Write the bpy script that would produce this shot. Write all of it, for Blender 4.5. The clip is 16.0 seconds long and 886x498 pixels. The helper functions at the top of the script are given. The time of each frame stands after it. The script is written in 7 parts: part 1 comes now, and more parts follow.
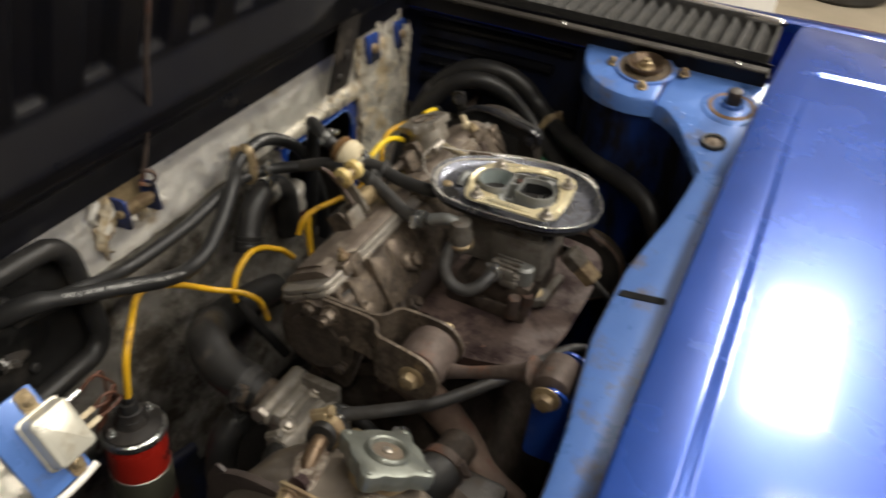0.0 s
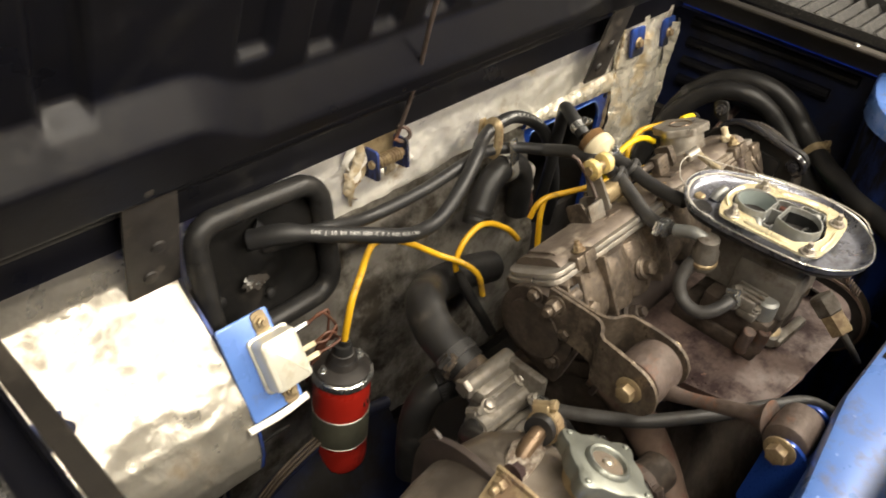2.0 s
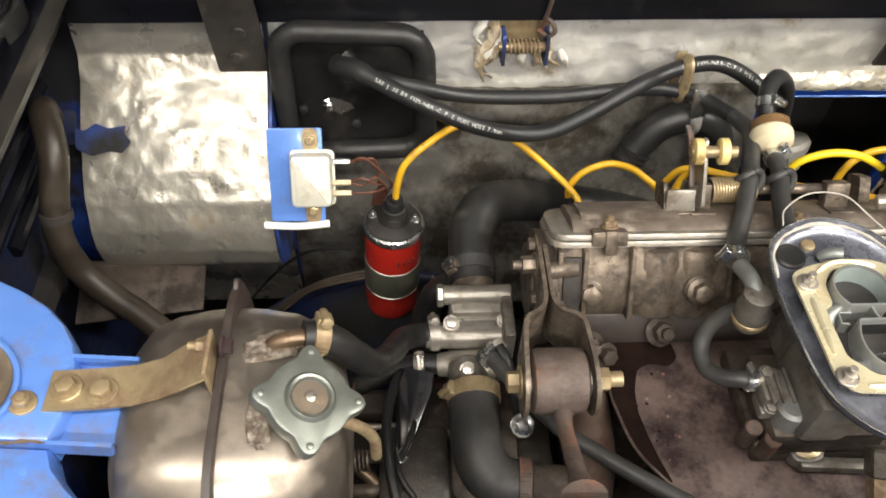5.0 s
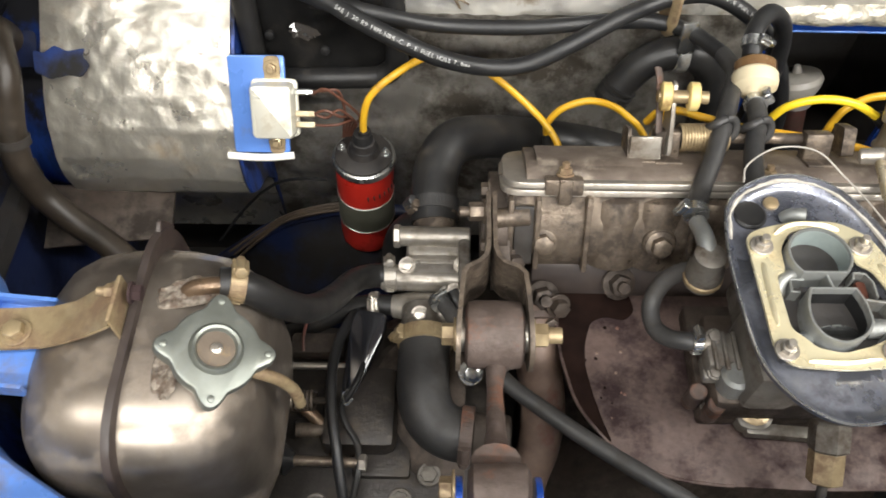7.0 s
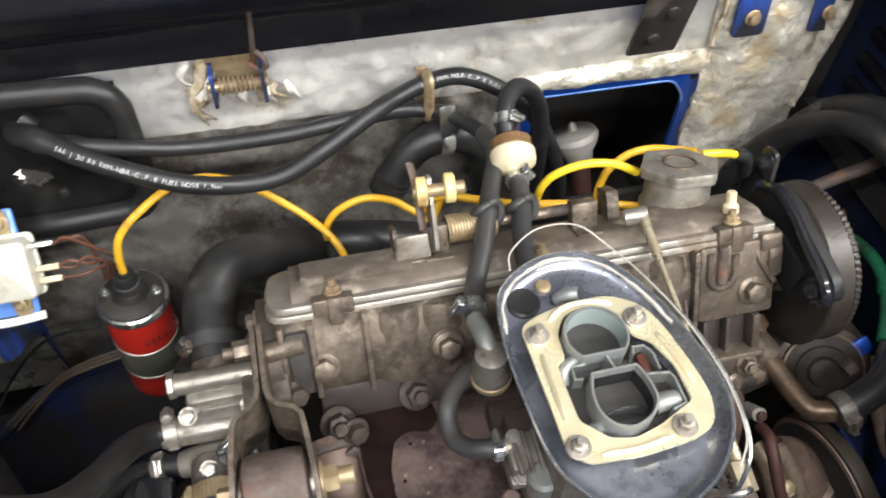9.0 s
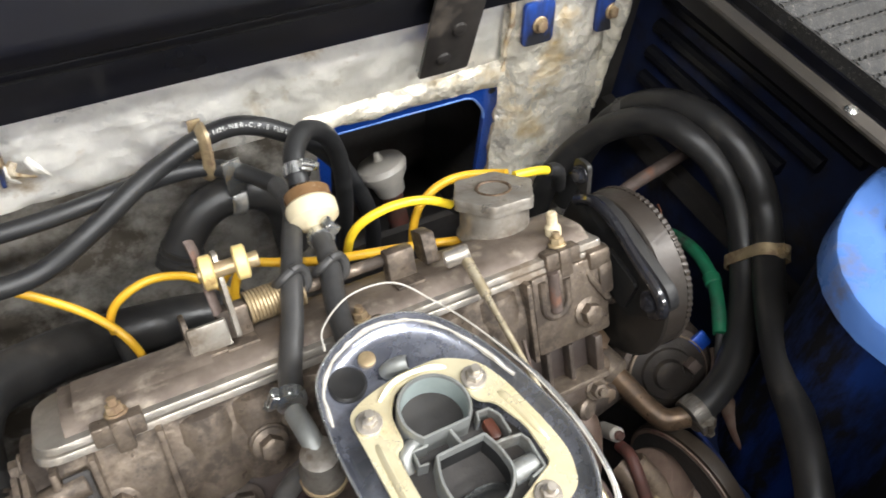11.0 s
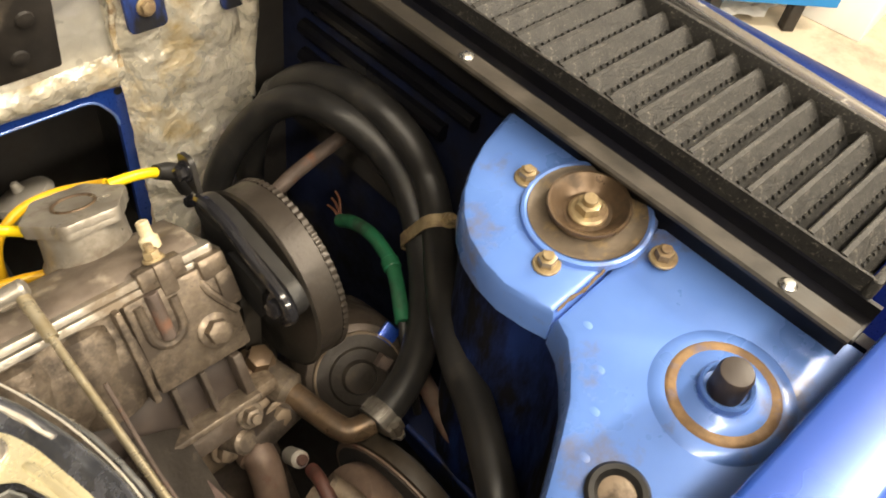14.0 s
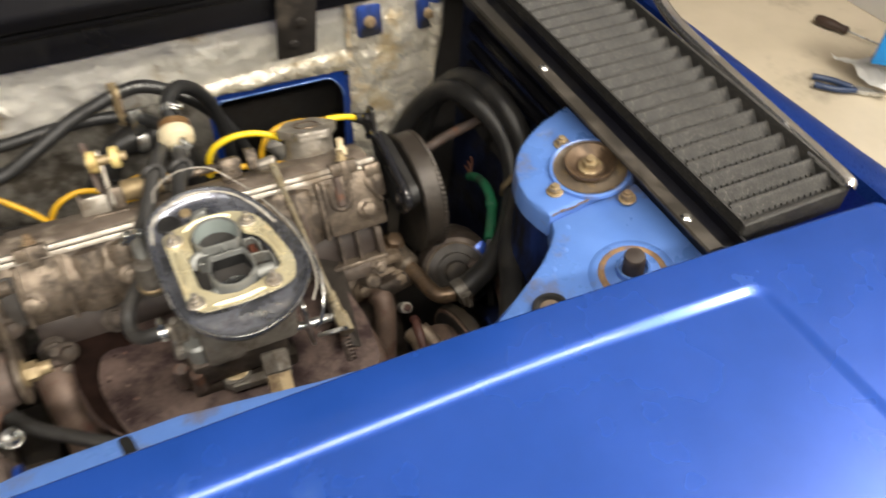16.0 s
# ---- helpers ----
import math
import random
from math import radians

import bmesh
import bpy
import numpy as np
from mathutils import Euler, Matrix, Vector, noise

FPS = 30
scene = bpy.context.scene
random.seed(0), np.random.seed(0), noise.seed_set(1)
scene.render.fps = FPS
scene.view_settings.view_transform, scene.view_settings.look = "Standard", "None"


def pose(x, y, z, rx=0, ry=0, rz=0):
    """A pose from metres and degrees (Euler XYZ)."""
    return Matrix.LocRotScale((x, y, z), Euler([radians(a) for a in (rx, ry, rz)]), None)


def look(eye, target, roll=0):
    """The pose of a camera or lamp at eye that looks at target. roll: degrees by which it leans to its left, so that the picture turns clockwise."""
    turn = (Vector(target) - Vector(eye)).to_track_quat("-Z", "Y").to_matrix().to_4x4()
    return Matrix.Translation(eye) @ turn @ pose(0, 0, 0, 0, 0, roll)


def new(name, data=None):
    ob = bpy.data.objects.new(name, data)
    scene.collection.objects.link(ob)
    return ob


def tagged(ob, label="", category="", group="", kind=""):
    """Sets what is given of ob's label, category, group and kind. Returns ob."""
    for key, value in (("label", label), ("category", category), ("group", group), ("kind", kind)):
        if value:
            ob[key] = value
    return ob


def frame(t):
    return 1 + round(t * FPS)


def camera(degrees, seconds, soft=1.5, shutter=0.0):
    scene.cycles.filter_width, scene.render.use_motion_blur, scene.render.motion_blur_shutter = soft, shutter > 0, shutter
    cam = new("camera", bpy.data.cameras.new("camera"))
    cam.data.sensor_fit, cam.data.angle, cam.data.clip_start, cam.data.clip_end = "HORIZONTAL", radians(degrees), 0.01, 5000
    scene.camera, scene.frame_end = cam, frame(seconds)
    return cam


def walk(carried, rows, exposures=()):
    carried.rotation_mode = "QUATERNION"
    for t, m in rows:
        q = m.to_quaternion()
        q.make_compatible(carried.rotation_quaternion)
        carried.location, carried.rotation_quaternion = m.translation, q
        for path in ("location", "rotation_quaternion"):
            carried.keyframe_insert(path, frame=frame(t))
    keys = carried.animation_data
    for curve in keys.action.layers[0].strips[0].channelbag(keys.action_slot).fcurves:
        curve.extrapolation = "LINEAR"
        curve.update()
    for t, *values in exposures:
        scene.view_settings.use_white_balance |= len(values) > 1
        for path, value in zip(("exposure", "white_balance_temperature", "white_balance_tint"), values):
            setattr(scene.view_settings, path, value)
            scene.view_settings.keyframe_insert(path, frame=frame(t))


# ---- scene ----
cam = camera(58.5, 16.0, 1.7, 0.4)
PATH = [
    (0, (-0.53, -0.172, 1.207), (0.928, 0.479, 0.003), 4.1),
    (0.5, (-0.528, -0.142, 1.21), (0.801, 0.745, 0.007), 4.4),
    (1, (-0.511, -0.129, 1.204), (0.795, 0.789, -0.001), 4.7),
    (1.5, (-0.514, -0.118, 1.189), (0.744, 0.838, -0.037), 5.4),
    (2, (-0.543, -0.125, 1.19), (0.637, 0.89, -0.065), 5.8),
    (2.5, (-0.579, -0.19, 1.218), (0.547, 0.937, 0.009), 3.4),
    (3, (-0.504, -0.268, 1.227), (0.456, 1.005, 0.02), 2.7),
    (3.5, (-0.409, -0.338, 1.229), (0.099, 1.119, -0.043), 3.1),
    (4, (-0.318, -0.303, 1.208), (-0.07, 1.151, -0.142), 1.5),
    (4.2, (-0.28, -0.287, 1.205), (-0.067, 1.134, -0.186), 1.9),
    (6.3, (-0.146, -0.209, 1.209), (-0.181, 0.872, -0.474), -0.6),
    (6.5, (-0.139, -0.211, 1.204), (-0.171, 0.875, -0.475), -0.3),
    (7, (-0.111, -0.207, 1.203), (-0.138, 0.872, -0.481), -0.4),
    (7.5, (-0.09, -0.199, 1.201), (-0.071, 0.907, -0.465), -0.6),
    (8, (-0.068, -0.188, 1.197), (0.031, 0.946, -0.447), -0.2),
    (8.5, (-0.052, -0.175, 1.189), (0.16, 0.992, -0.421), 1.6),
    (9, (-0.038, -0.158, 1.186), (0.282, 1.026, -0.393), 2.4),
    (9.2, (-0.033, -0.151, 1.183), (0.333, 1.028, -0.385), 2.9),
    (11.3, (0.014, -0.101, 1.146), (0.764, 0.947, -0.383), 7.2),
    (11.5, (0.026, -0.103, 1.142), (0.793, 0.929, -0.39), 7.0),
    (12, (0.062, -0.111, 1.134), (0.876, 0.867, -0.409), 8.0),
    (12.5, (0.074, -0.117, 1.126), (0.93, 0.803, -0.43), 8.7),
    (13, (0.089, -0.122, 1.122), (0.968, 0.757, -0.446), 8.7),
    (13.5, (0.118, -0.133, 1.104), (1.045, 0.691, -0.465), 9.8),
    (14, (0.147, -0.144, 1.102), (1.208, 0.689, -0.375), 11.0),
    (14.5, (0.154, -0.173, 1.116), (1.214, 0.687, -0.346), 9.7),
    (15, (0.158, -0.243, 1.135), (1.125, 0.736, -0.318), 8.4),
    (15.5, (0.122, -0.326, 1.166), (0.987, 0.717, -0.305), 6.4),
    (16, (0.066, -0.43, 1.273), (0.729, 0.763, -0.19), 4.1),
]
walk(cam, [(t, look(eye, target, roll)) for t, eye, target, roll in PATH],
     [(0, -1.2, 6500, 10), (0.3, -0.7, 7100, 10), (0.6, -0.35, 7700, 10), (1.5, -0.42, 7500, 10), (2.5, -0.2, 6350, 10), (3, -0.2, 6100, 10), (4, -0.35, 6350, 10), (7, -0.42, 6050, 10), (9, -0.2, 5800, 10), (12, -0.15, 5850, 10), (13, -0.28, 6900, 10), (14, -0.2, 7500, 10), (14.5, -0.25, 7550, 10), (15, -0.4, 6750, 10), (16, -0.6, 6600, 10)])

# ---- light: a closed garage with tube lamps under its ceiling, and one added upward lamp ----
world = bpy.data.worlds.new("world")
world.use_nodes = True
world.node_tree.nodes["Background"].inputs[0].default_value = (0.9, 0.93, 1.0, 1)
world.node_tree.nodes["Background"].inputs[1].default_value = 0.01
scene.world = world


def area_lamp(x, y, z, length, width, turn, watts, tint=(1.0, 0.945, 0.85)):
    data = bpy.data.lights.new("area_light", "AREA")
    data.shape, data.size, data.size_y = "RECTANGLE", length, width
    data.energy, data.color = watts, tint
    ob = new("area_light", data)
    ob.matrix_world = pose(x, y, z, 0, 0, turn)
    return ob


# the third lamp, at the rear, is set strong to brighten the upright foil
for lx, ly, long, wide, watts in ((1.95, -0.50, 0.7, 0.25, 80), (-0.28, -0.60, 3.1, 0.20, 68), (0.5, -1.85, 3.0, 0.16, 172)):
    area_lamp(lx, ly, 2.44, long, wide, 0, watts)
# an added upward lamp brightens the ceiling patch that the trunk lid mirrors
up = area_lamp(2.15, -0.45, 2.36, 1.4, 0.9, 0, 42)
up.matrix_world = pose(2.15, -0.45, 2.36, 180, 0, 0)

# ---- materials ----
def material(name, base, rough=0.5, metal=0.0, alt=None, scale=30.0, dirt=None, dirt_scale=9.0, dirt_amount=0.45, bump=0.15,
             bump_scale=220.0, bump_dist=0.002, coat=0.0, coat_rough=0.04, spec=0.5, stretch=(1, 1, 1), rough_var=0.12, per_piece=0.0, alpha_glass=False):
    """Base and alt colour mixed by fine grain, stains of dirt by a coarse noise, uneven gloss and a fine relief."""
    m = bpy.data.materials.new(name)
    m.use_nodes = True
    nt = m.node_tree
    n, link = nt.nodes, nt.links.new
    bsdf = n["Principled BSDF"]
    co = n.new("ShaderNodeTexCoord")
    mp = n.new("ShaderNodeMapping")
    mp.inputs["Scale"].default_value = stretch
    link(co.outputs["Object"], mp.inputs[0])

    def tex(sc, detail=4.0, rough_=0.6):
        t = n.new("ShaderNodeTexNoise")
        t.inputs["Scale"].default_value, t.inputs["Detail"].default_value, t.inputs["Roughness"].default_value = sc, detail, rough_
        link(mp.outputs[0], t.inputs["Vector"])
        return t.outputs[0]

    def ramp(sock, lo, hi):
        r = n.new("ShaderNodeMapRange")
        r.inputs[1].default_value, r.inputs[2].default_value = lo, hi
        link(sock, r.inputs[0])
        return r.outputs[0]

    def mix(fac, a, b):
        x = n.new("ShaderNodeMix")
        x.data_type = "RGBA"
        link(fac, x.inputs[0])
        for sock, v in ((x.inputs[6], a), (x.inputs[7], b)):
            if isinstance(v, tuple):
                sock.default_value = (*v, 1)
            else:
                link(v, sock)
        return x.outputs[2]

    alt = alt or tuple(c * 0.72 for c in base)
    colour = mix(ramp(tex(scale), 0.35, 0.65), base, alt)
    gloss = ramp(tex(scale * 0.7), 0.3, 0.7)
    rough_out = n.new("ShaderNodeMath")
    rough_out.operation = "MULTIPLY_ADD"
    link(gloss, rough_out.inputs[0])
    rough_out.inputs[1].default_value, rough_out.inputs[2].default_value = 2 * rough_var, rough - rough_var
    rough_sock = rough_out.outputs[0]
    if dirt:
        mask = ramp(tex(dirt_scale, 6.0, 0.68), 0.62 - 0.3 * dirt_amount, 0.78 - 0.3 * dirt_amount)
        colour = mix(mask, colour, dirt)
        rm = n.new("ShaderNodeMix")
        link(mask, rm.inputs[0])
        link(rough_sock, rm.inputs[2])
        rm.inputs[3].default_value = min(0.95, rough + 0.35)
        rough_sock = rm.outputs[0]
        if metal > 0.3:
            mm = n.new("ShaderNodeMix")
            link(mask, mm.inputs[0])
            mm.inputs[2].default_value, mm.inputs[3].default_value = metal, metal * 0.25
            link(mm.outputs[0], bsdf.inputs["Metallic"])
    if per_piece:
        info = n.new("ShaderNodeObjectInfo")
        hsv = n.new("ShaderNodeHueSaturation")
        v = n.new("ShaderNodeMapRange")
        v.inputs[3].default_value, v.inputs[4].default_value = 1 - per_piece, 1 + per_piece
        link(info.outputs["Random"], v.inputs[0])
        link(v.outputs[0], hsv.inputs["Value"])
        link(colour, hsv.inputs["Color"])
        colour = hsv.outputs[0]
    link(colour, bsdf.inputs["Base Color"])
    link(rough_sock, bsdf.inputs["Roughness"])
    if not (dirt and metal > 0.3):
        bsdf.inputs["Metallic"].default_value = metal
    bsdf.inputs["Specular IOR Level"].default_value = spec
    if coat:
        bsdf.inputs["Coat Weight"].default_value, bsdf.inputs["Coat Roughness"].default_value = coat, coat_rough
    if bump:
        b = n.new("ShaderNodeBump")
        b.inputs["Strength"].default_value, b.inputs["Distance"].default_value = bump, bump_dist
        link(tex(bump_scale, 5.0), b.inputs["Height"])
        link(b.outputs[0], bsdf.inputs["Normal"])
    return m


def foil_material(name, base, metal=0.6, rough=0.34, stain=(0.40, 0.29, 0.14), stain_amount=0.2, crinkle=0.5):
    """Crumpled foil: creases at two sizes, brownish stains, uneven gloss."""
    m = material(name, base, rough, metal, tuple(c * 0.88 for c in base), 40, dirt=stain, dirt_scale=14, dirt_amount=stain_amount, bump=0, rough_var=0.12)
    nt = m.node_tree
    n, link = nt.nodes, nt.links.new
    co = n.new("ShaderNodeTexCoord")
    warp = n.new("ShaderNodeTexNoise")
    warp.inputs["Scale"].default_value, warp.inputs["Detail"].default_value = 30, 3
    link(co.outputs["Object"], warp.inputs["Vector"])
    shift = n.new("ShaderNodeVectorMath")
    shift.operation = "MULTIPLY_ADD"
    link(warp.outputs["Color"], shift.inputs[0])
    shift.inputs[1].default_value = (0.03, 0.03, 0.03)
    link(co.outputs["Object"], shift.inputs[2])
    normal = None
    for scale, dist in ((34, 0.006), (95, 0.0028), (260, 0.0010)):
        v = n.new("ShaderNodeTexVoronoi")
        v.inputs["Scale"].default_value = scale
        link(shift.outputs[0], v.inputs["Vector"])
        b = n.new("ShaderNodeBump")
        b.inputs["Strength"].default_value, b.inputs["Distance"].default_value = crinkle, dist
        link(v.outputs["Distance"], b.inputs["Height"])
        if normal:
            link(normal, b.inputs["Normal"])
        normal = b.outputs[0]
    link(normal, n["Principled BSDF"].inputs["Normal"])
    return m


M = dict(
    paint=material("blue_metallic_paint", (0.020, 0.078, 0.41), 0.30, 0.45, (0.010, 0.052, 0.33), 600, bump=0.015, bump_scale=900, coat=0.9, rough_var=0.04),
    paint_top=material("glossy_blue_metallic_paint", (0.020, 0.085, 0.44), 0.27, 0.42, (0.014, 0.070, 0.37), 9, dirt=(0.06, 0.14, 0.36), dirt_scale=5, dirt_amount=0.06, bump=0.008, bump_scale=900, coat=0.7, coat_rough=0.09, rough_var=0.04),
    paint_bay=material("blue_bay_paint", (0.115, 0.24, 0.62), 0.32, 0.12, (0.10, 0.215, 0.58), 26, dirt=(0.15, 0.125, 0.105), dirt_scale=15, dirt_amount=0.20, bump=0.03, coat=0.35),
    # bay blue darkened for shaded inner walls, with streaks of black grime
    paint_wall=material("grimy_darkened_blue_paint", (0.022, 0.066, 0.31), 0.38, 0.1, (0.012, 0.034, 0.17), 22, dirt=(0.012, 0.012, 0.016), dirt_scale=26, dirt_amount=0.72, bump=0.06, stretch=(1, 1, .28)),
    # body blue with shade put into it, for parts away from the lamps
    paint_deep=material("darkened_blue_paint", (0.012, 0.035, 0.16), 0.5, 0.0, (0.008, 0.02, 0.09), 18, dirt=(0.01, 0.009, 0.008), dirt_scale=9, dirt_amount=0.6, bump=0.08),
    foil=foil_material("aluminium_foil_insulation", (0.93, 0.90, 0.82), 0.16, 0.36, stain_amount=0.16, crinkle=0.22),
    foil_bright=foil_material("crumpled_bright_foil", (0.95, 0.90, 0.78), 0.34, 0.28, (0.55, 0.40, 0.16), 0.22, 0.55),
    # lower foil: base darkened for the dark bay it reflects, brown stains on top
    foil_shiny=foil_material("darkened_lower_foil", (0.40, 0.375, 0.33), 0.5, 0.42, (0.075, 0.062, 0.046), 0.62, 0.16),
    foil_bulge=foil_material("bright_housing_foil", (0.76, 0.72, 0.63), 0.70, 0.34, (0.36, 0.27, 0.16), 0.20, 0.12),
    bore=material("grey_green_bore", (0.33, 0.38, 0.37), 0.32, 0.2, (0.28, 0.325, 0.315), 60, bump=0.03),
    brown_rubber=material("brown_dusty_rubber", (0.040, 0.030, 0.021), 0.46, 0.0, (0.026, 0.020, 0.014), 30, dirt=(0.06, 0.046, 0.032), dirt_scale=20, dirt_amount=0.3, bump=0.12, bump_scale=260),
    black=material("black_paint", (0.0045, 0.0048, 0.0080), 0.36, 0.0, (0.006, 0.006, 0.0075), 12, dirt=(0.014, 0.013, 0.012), dirt_scale=7, dirt_amount=0.12, bump=0.05, spec=0.30),
    satin=material("satin_black_steel", (0.018, 0.016, 0.014), 0.42, 0.0, (0.03, 0.026, 0.021), 20, dirt=(0.06, 0.05, 0.04), dirt_scale=12, dirt_amount=0.3, bump=0.08),
    plastic=material("dusty_black_plastic", (0.016, 0.0155, 0.015), 0.52, 0.0, (0.026, 0.025, 0.023), 90, dirt=(0.24, 0.22, 0.19), dirt_scale=480, dirt_amount=0.16, bump=0.5, bump_scale=500),
    gloss=material("glossy_black_plastic", (0.012, 0.012, 0.015), 0.14, 0.0, (0.016, 0.016, 0.018), 30, bump=0.02, coat=0.5, rough_var=0.06),
    rubber=material("black_rubber", (0.013, 0.0128, 0.013), 0.42, 0.0, (0.022, 0.021, 0.020), 40, dirt=(0.05, 0.043, 0.036), dirt_scale=30, dirt_amount=0.16, bump=0.08, bump_scale=300, spec=0.36),
    rubber_grey=material("dusty_grey_rubber", (0.028, 0.0275, 0.0275), 0.48, 0.0, (0.050, 0.048, 0.046), 26, dirt=(0.03, 0.026, 0.022), dirt_scale=16, dirt_amount=0.3, bump=0.12, bump_scale=300),
    fuel_hose=material("new_black_fuel_hose", (0.012, 0.012, 0.013), 0.42, 0.0, (0.02, 0.02, 0.02), 30, bump=0.12, bump_scale=700),
    cast=material("grimy_cast_aluminium", (0.225, 0.182, 0.14), 0.35, 0.62, (0.14, 0.11, 0.083), 130, dirt=(0.045, 0.033, 0.024), dirt_scale=44, dirt_amount=0.62, bump=0.22, bump_scale=420),
    cast_dirty=material("oily_cast_metal", (0.11, 0.088, 0.072), 0.46, 0.5, (0.075, 0.056, 0.044), 60, dirt=(0.03, 0.022, 0.016), dirt_scale=28, dirt_amount=0.62, bump=0.2, bump_scale=400),
    cast_bright=material("worn_aluminium", (0.46, 0.425, 0.375), 0.36, 0.75, (0.36, 0.33, 0.285), 60, dirt=(0.16, 0.125, 0.09), dirt_scale=20, dirt_amount=0.35, bump=0.2, bump_scale=300),
    pulley=material("dull_dark_steel", (0.046, 0.038, 0.031), 0.40, 0.3, (0.034, 0.027, 0.022), 40, dirt=(0.03, 0.025, 0.02), dirt_scale=22, dirt_amount=0.4, bump=0.15, bump_scale=300),
    cover=material("brown_filmed_cam_cover", (0.17, 0.138, 0.112), 0.48, 0.35, (0.105, 0.082, 0.065), 50, dirt=(0.32, 0.275, 0.215), dirt_scale=30, dirt_amount=0.25, bump=0.2),
    steel=material("zinc_steel", (0.62, 0.63, 0.62), 0.26, 0.95, (0.5, 0.51, 0.5), 40, dirt=(0.22, 0.17, 0.11), dirt_scale=24, dirt_amount=0.22, bump=0.05, rough_var=0.1),
    zinc=material("galvanised_cap_steel", (0.235, 0.25, 0.225), 0.40, 0.7, (0.185, 0.195, 0.172), 60, dirt=(0.17, 0.145, 0.105), dirt_scale=18, dirt_amount=0.16, bump=0.03, rough_var=0.1),
    tank=material("stained_steel_tank", (0.40, 0.35, 0.295), 0.37, 0.88, (0.27, 0.23, 0.19), 22, dirt=(0.14, 0.108, 0.08), dirt_scale=13, dirt_amount=0.40, bump=0.05, bump_scale=90, rough_var=0.12),
    brass=material("yellow_passivated_steel", (0.40, 0.315, 0.185), 0.4, 0.5, (0.28, 0.21, 0.12), 70, dirt=(0.16, 0.105, 0.06), dirt_scale=40, dirt_amount=0.5, bump=0.1),
    gold=material("gold_passivated_plate", (0.80, 0.73, 0.50), 0.3, 0.6, (0.72, 0.63, 0.40), 44, dirt=(0.34, 0.25, 0.12), dirt_scale=46, dirt_amount=0.24, bump=0.05, rough_var=0.1),
    carb=material("grey_die_cast_zinc", (0.30, 0.31, 0.30), 0.42, 0.6, (0.23, 0.235, 0.225), 40, dirt=(0.09, 0.075, 0.055), dirt_scale=22, dirt_amount=0.3, bump=0.12),
    chrome=material("scuffed_silver_pan", (0.27, 0.285, 0.335), 0.24, 0.85, (0.19, 0.20, 0.245), 26, dirt=(0.055, 0.055, 0.066), dirt_scale=20, dirt_amount=0.42, bump=0.05, rough_var=0.12),
    shield=material("oil_stained_heat_shield", (0.112, 0.078, 0.066), 0.52, 0.0, (0.078, 0.053, 0.046), 120, dirt=(0.030, 0.017, 0.017), dirt_scale=26, dirt_amount=0.55, bump=0.3, bump_scale=200, spec=0.3),
    rust=material("rusty_iron", (0.125, 0.095, 0.082), 0.58, 0.3, (0.075, 0.055, 0.045), 60, dirt=(0.19, 0.085, 0.05), dirt_scale=34, dirt_amount=0.30, bump=0.45, bump_scale=260),
    red=material("red_coil_paint", (0.50, 0.025, 0.015), 0.34, 0.0, (0.44, 0.02, 0.012), 20, dirt=(0.10, 0.02, 0.015), dirt_scale=16, dirt_amount=0.16, bump=0.03, coat=0.3),
    band=material("dull_olive_label_band", (0.075, 0.075, 0.055), 0.5, 0.1, (0.10, 0.098, 0.072), 30, bump=0.03),
    bakelite=material("black_bakelite", (0.02, 0.018, 0.017), 0.4, 0.0, (0.035, 0.031, 0.028), 40, dirt=(0.09, 0.075, 0.06), dirt_scale=24, dirt_amount=0.25, bump=0.05),
    yellow=material("yellow_ignition_lead", (0.72, 0.42, 0.02), 0.38, 0.0, (0.66, 0.36, 0.018), 40, dirt=(0.20, 0.10, 0.02), dirt_scale=34, dirt_amount=0.28, bump=0.05),
    yellow_new=material("clean_yellow_lead", (0.82, 0.60, 0.02), 0.34, 0.0, (0.78, 0.55, 0.02), 40, bump=0.03),
    cream=material("cream_plastic", (0.66, 0.58, 0.40), 0.4, 0.0, (0.60, 0.51, 0.34), 26, dirt=(0.30, 0.21, 0.11), dirt_scale=22, dirt_amount=0.25, bump=0.03),
    white_box=material("silver_white_casing", (0.74, 0.72, 0.62), 0.34, 0.35, (0.68, 0.65, 0.55), 30, dirt=(0.34, 0.28, 0.18), dirt_scale=24, dirt_amount=0.14, bump=0.04),
    amber=material("amber_plastic", (0.060, 0.020, 0.013), 0.28, 0.0, (0.085, 0.030, 0.017), 30, bump=0.03),
    copper=material("reddish_brown_wire", (0.12, 0.048, 0.027), 0.5, 0.0, (0.10, 0.04, 0.025), 40, bump=0.03),
    loom=material("dusty_brown_loom", (0.035, 0.024, 0.016), 0.6, 0.0, (0.06, 0.042, 0.026), 60, bump=0.1),
    tape=material("brown_torn_tape", (0.36, 0.26, 0.13), 0.5, 0.0, (0.62, 0.56, 0.44), 70, dirt=(0.12, 0.07, 0.03), dirt_scale=60, dirt_amount=0.4, bump=0.3, bump_scale=300),
    bronze=material("tarnished_bronze", (0.165, 0.112, 0.07), 0.34, 0.55, (0.10, 0.066, 0.042), 60, dirt=(0.05, 0.034, 0.02), dirt_scale=30, dirt_amount=0.35, bump=0.05),
    bush_yellow=material("yellowed_nylon", (0.72, 0.57, 0.24), 0.4, 0.0, (0.62, 0.47, 0.18), 60, dirt=(0.25, 0.16, 0.06), dirt_scale=60, dirt_amount=0.25, bump=0.03),
    dark_shield=material("dark_brown_plate", (0.032, 0.024, 0.021), 0.5, 0.0, (0.045, 0.034, 0.029), 50, bump=0.1),
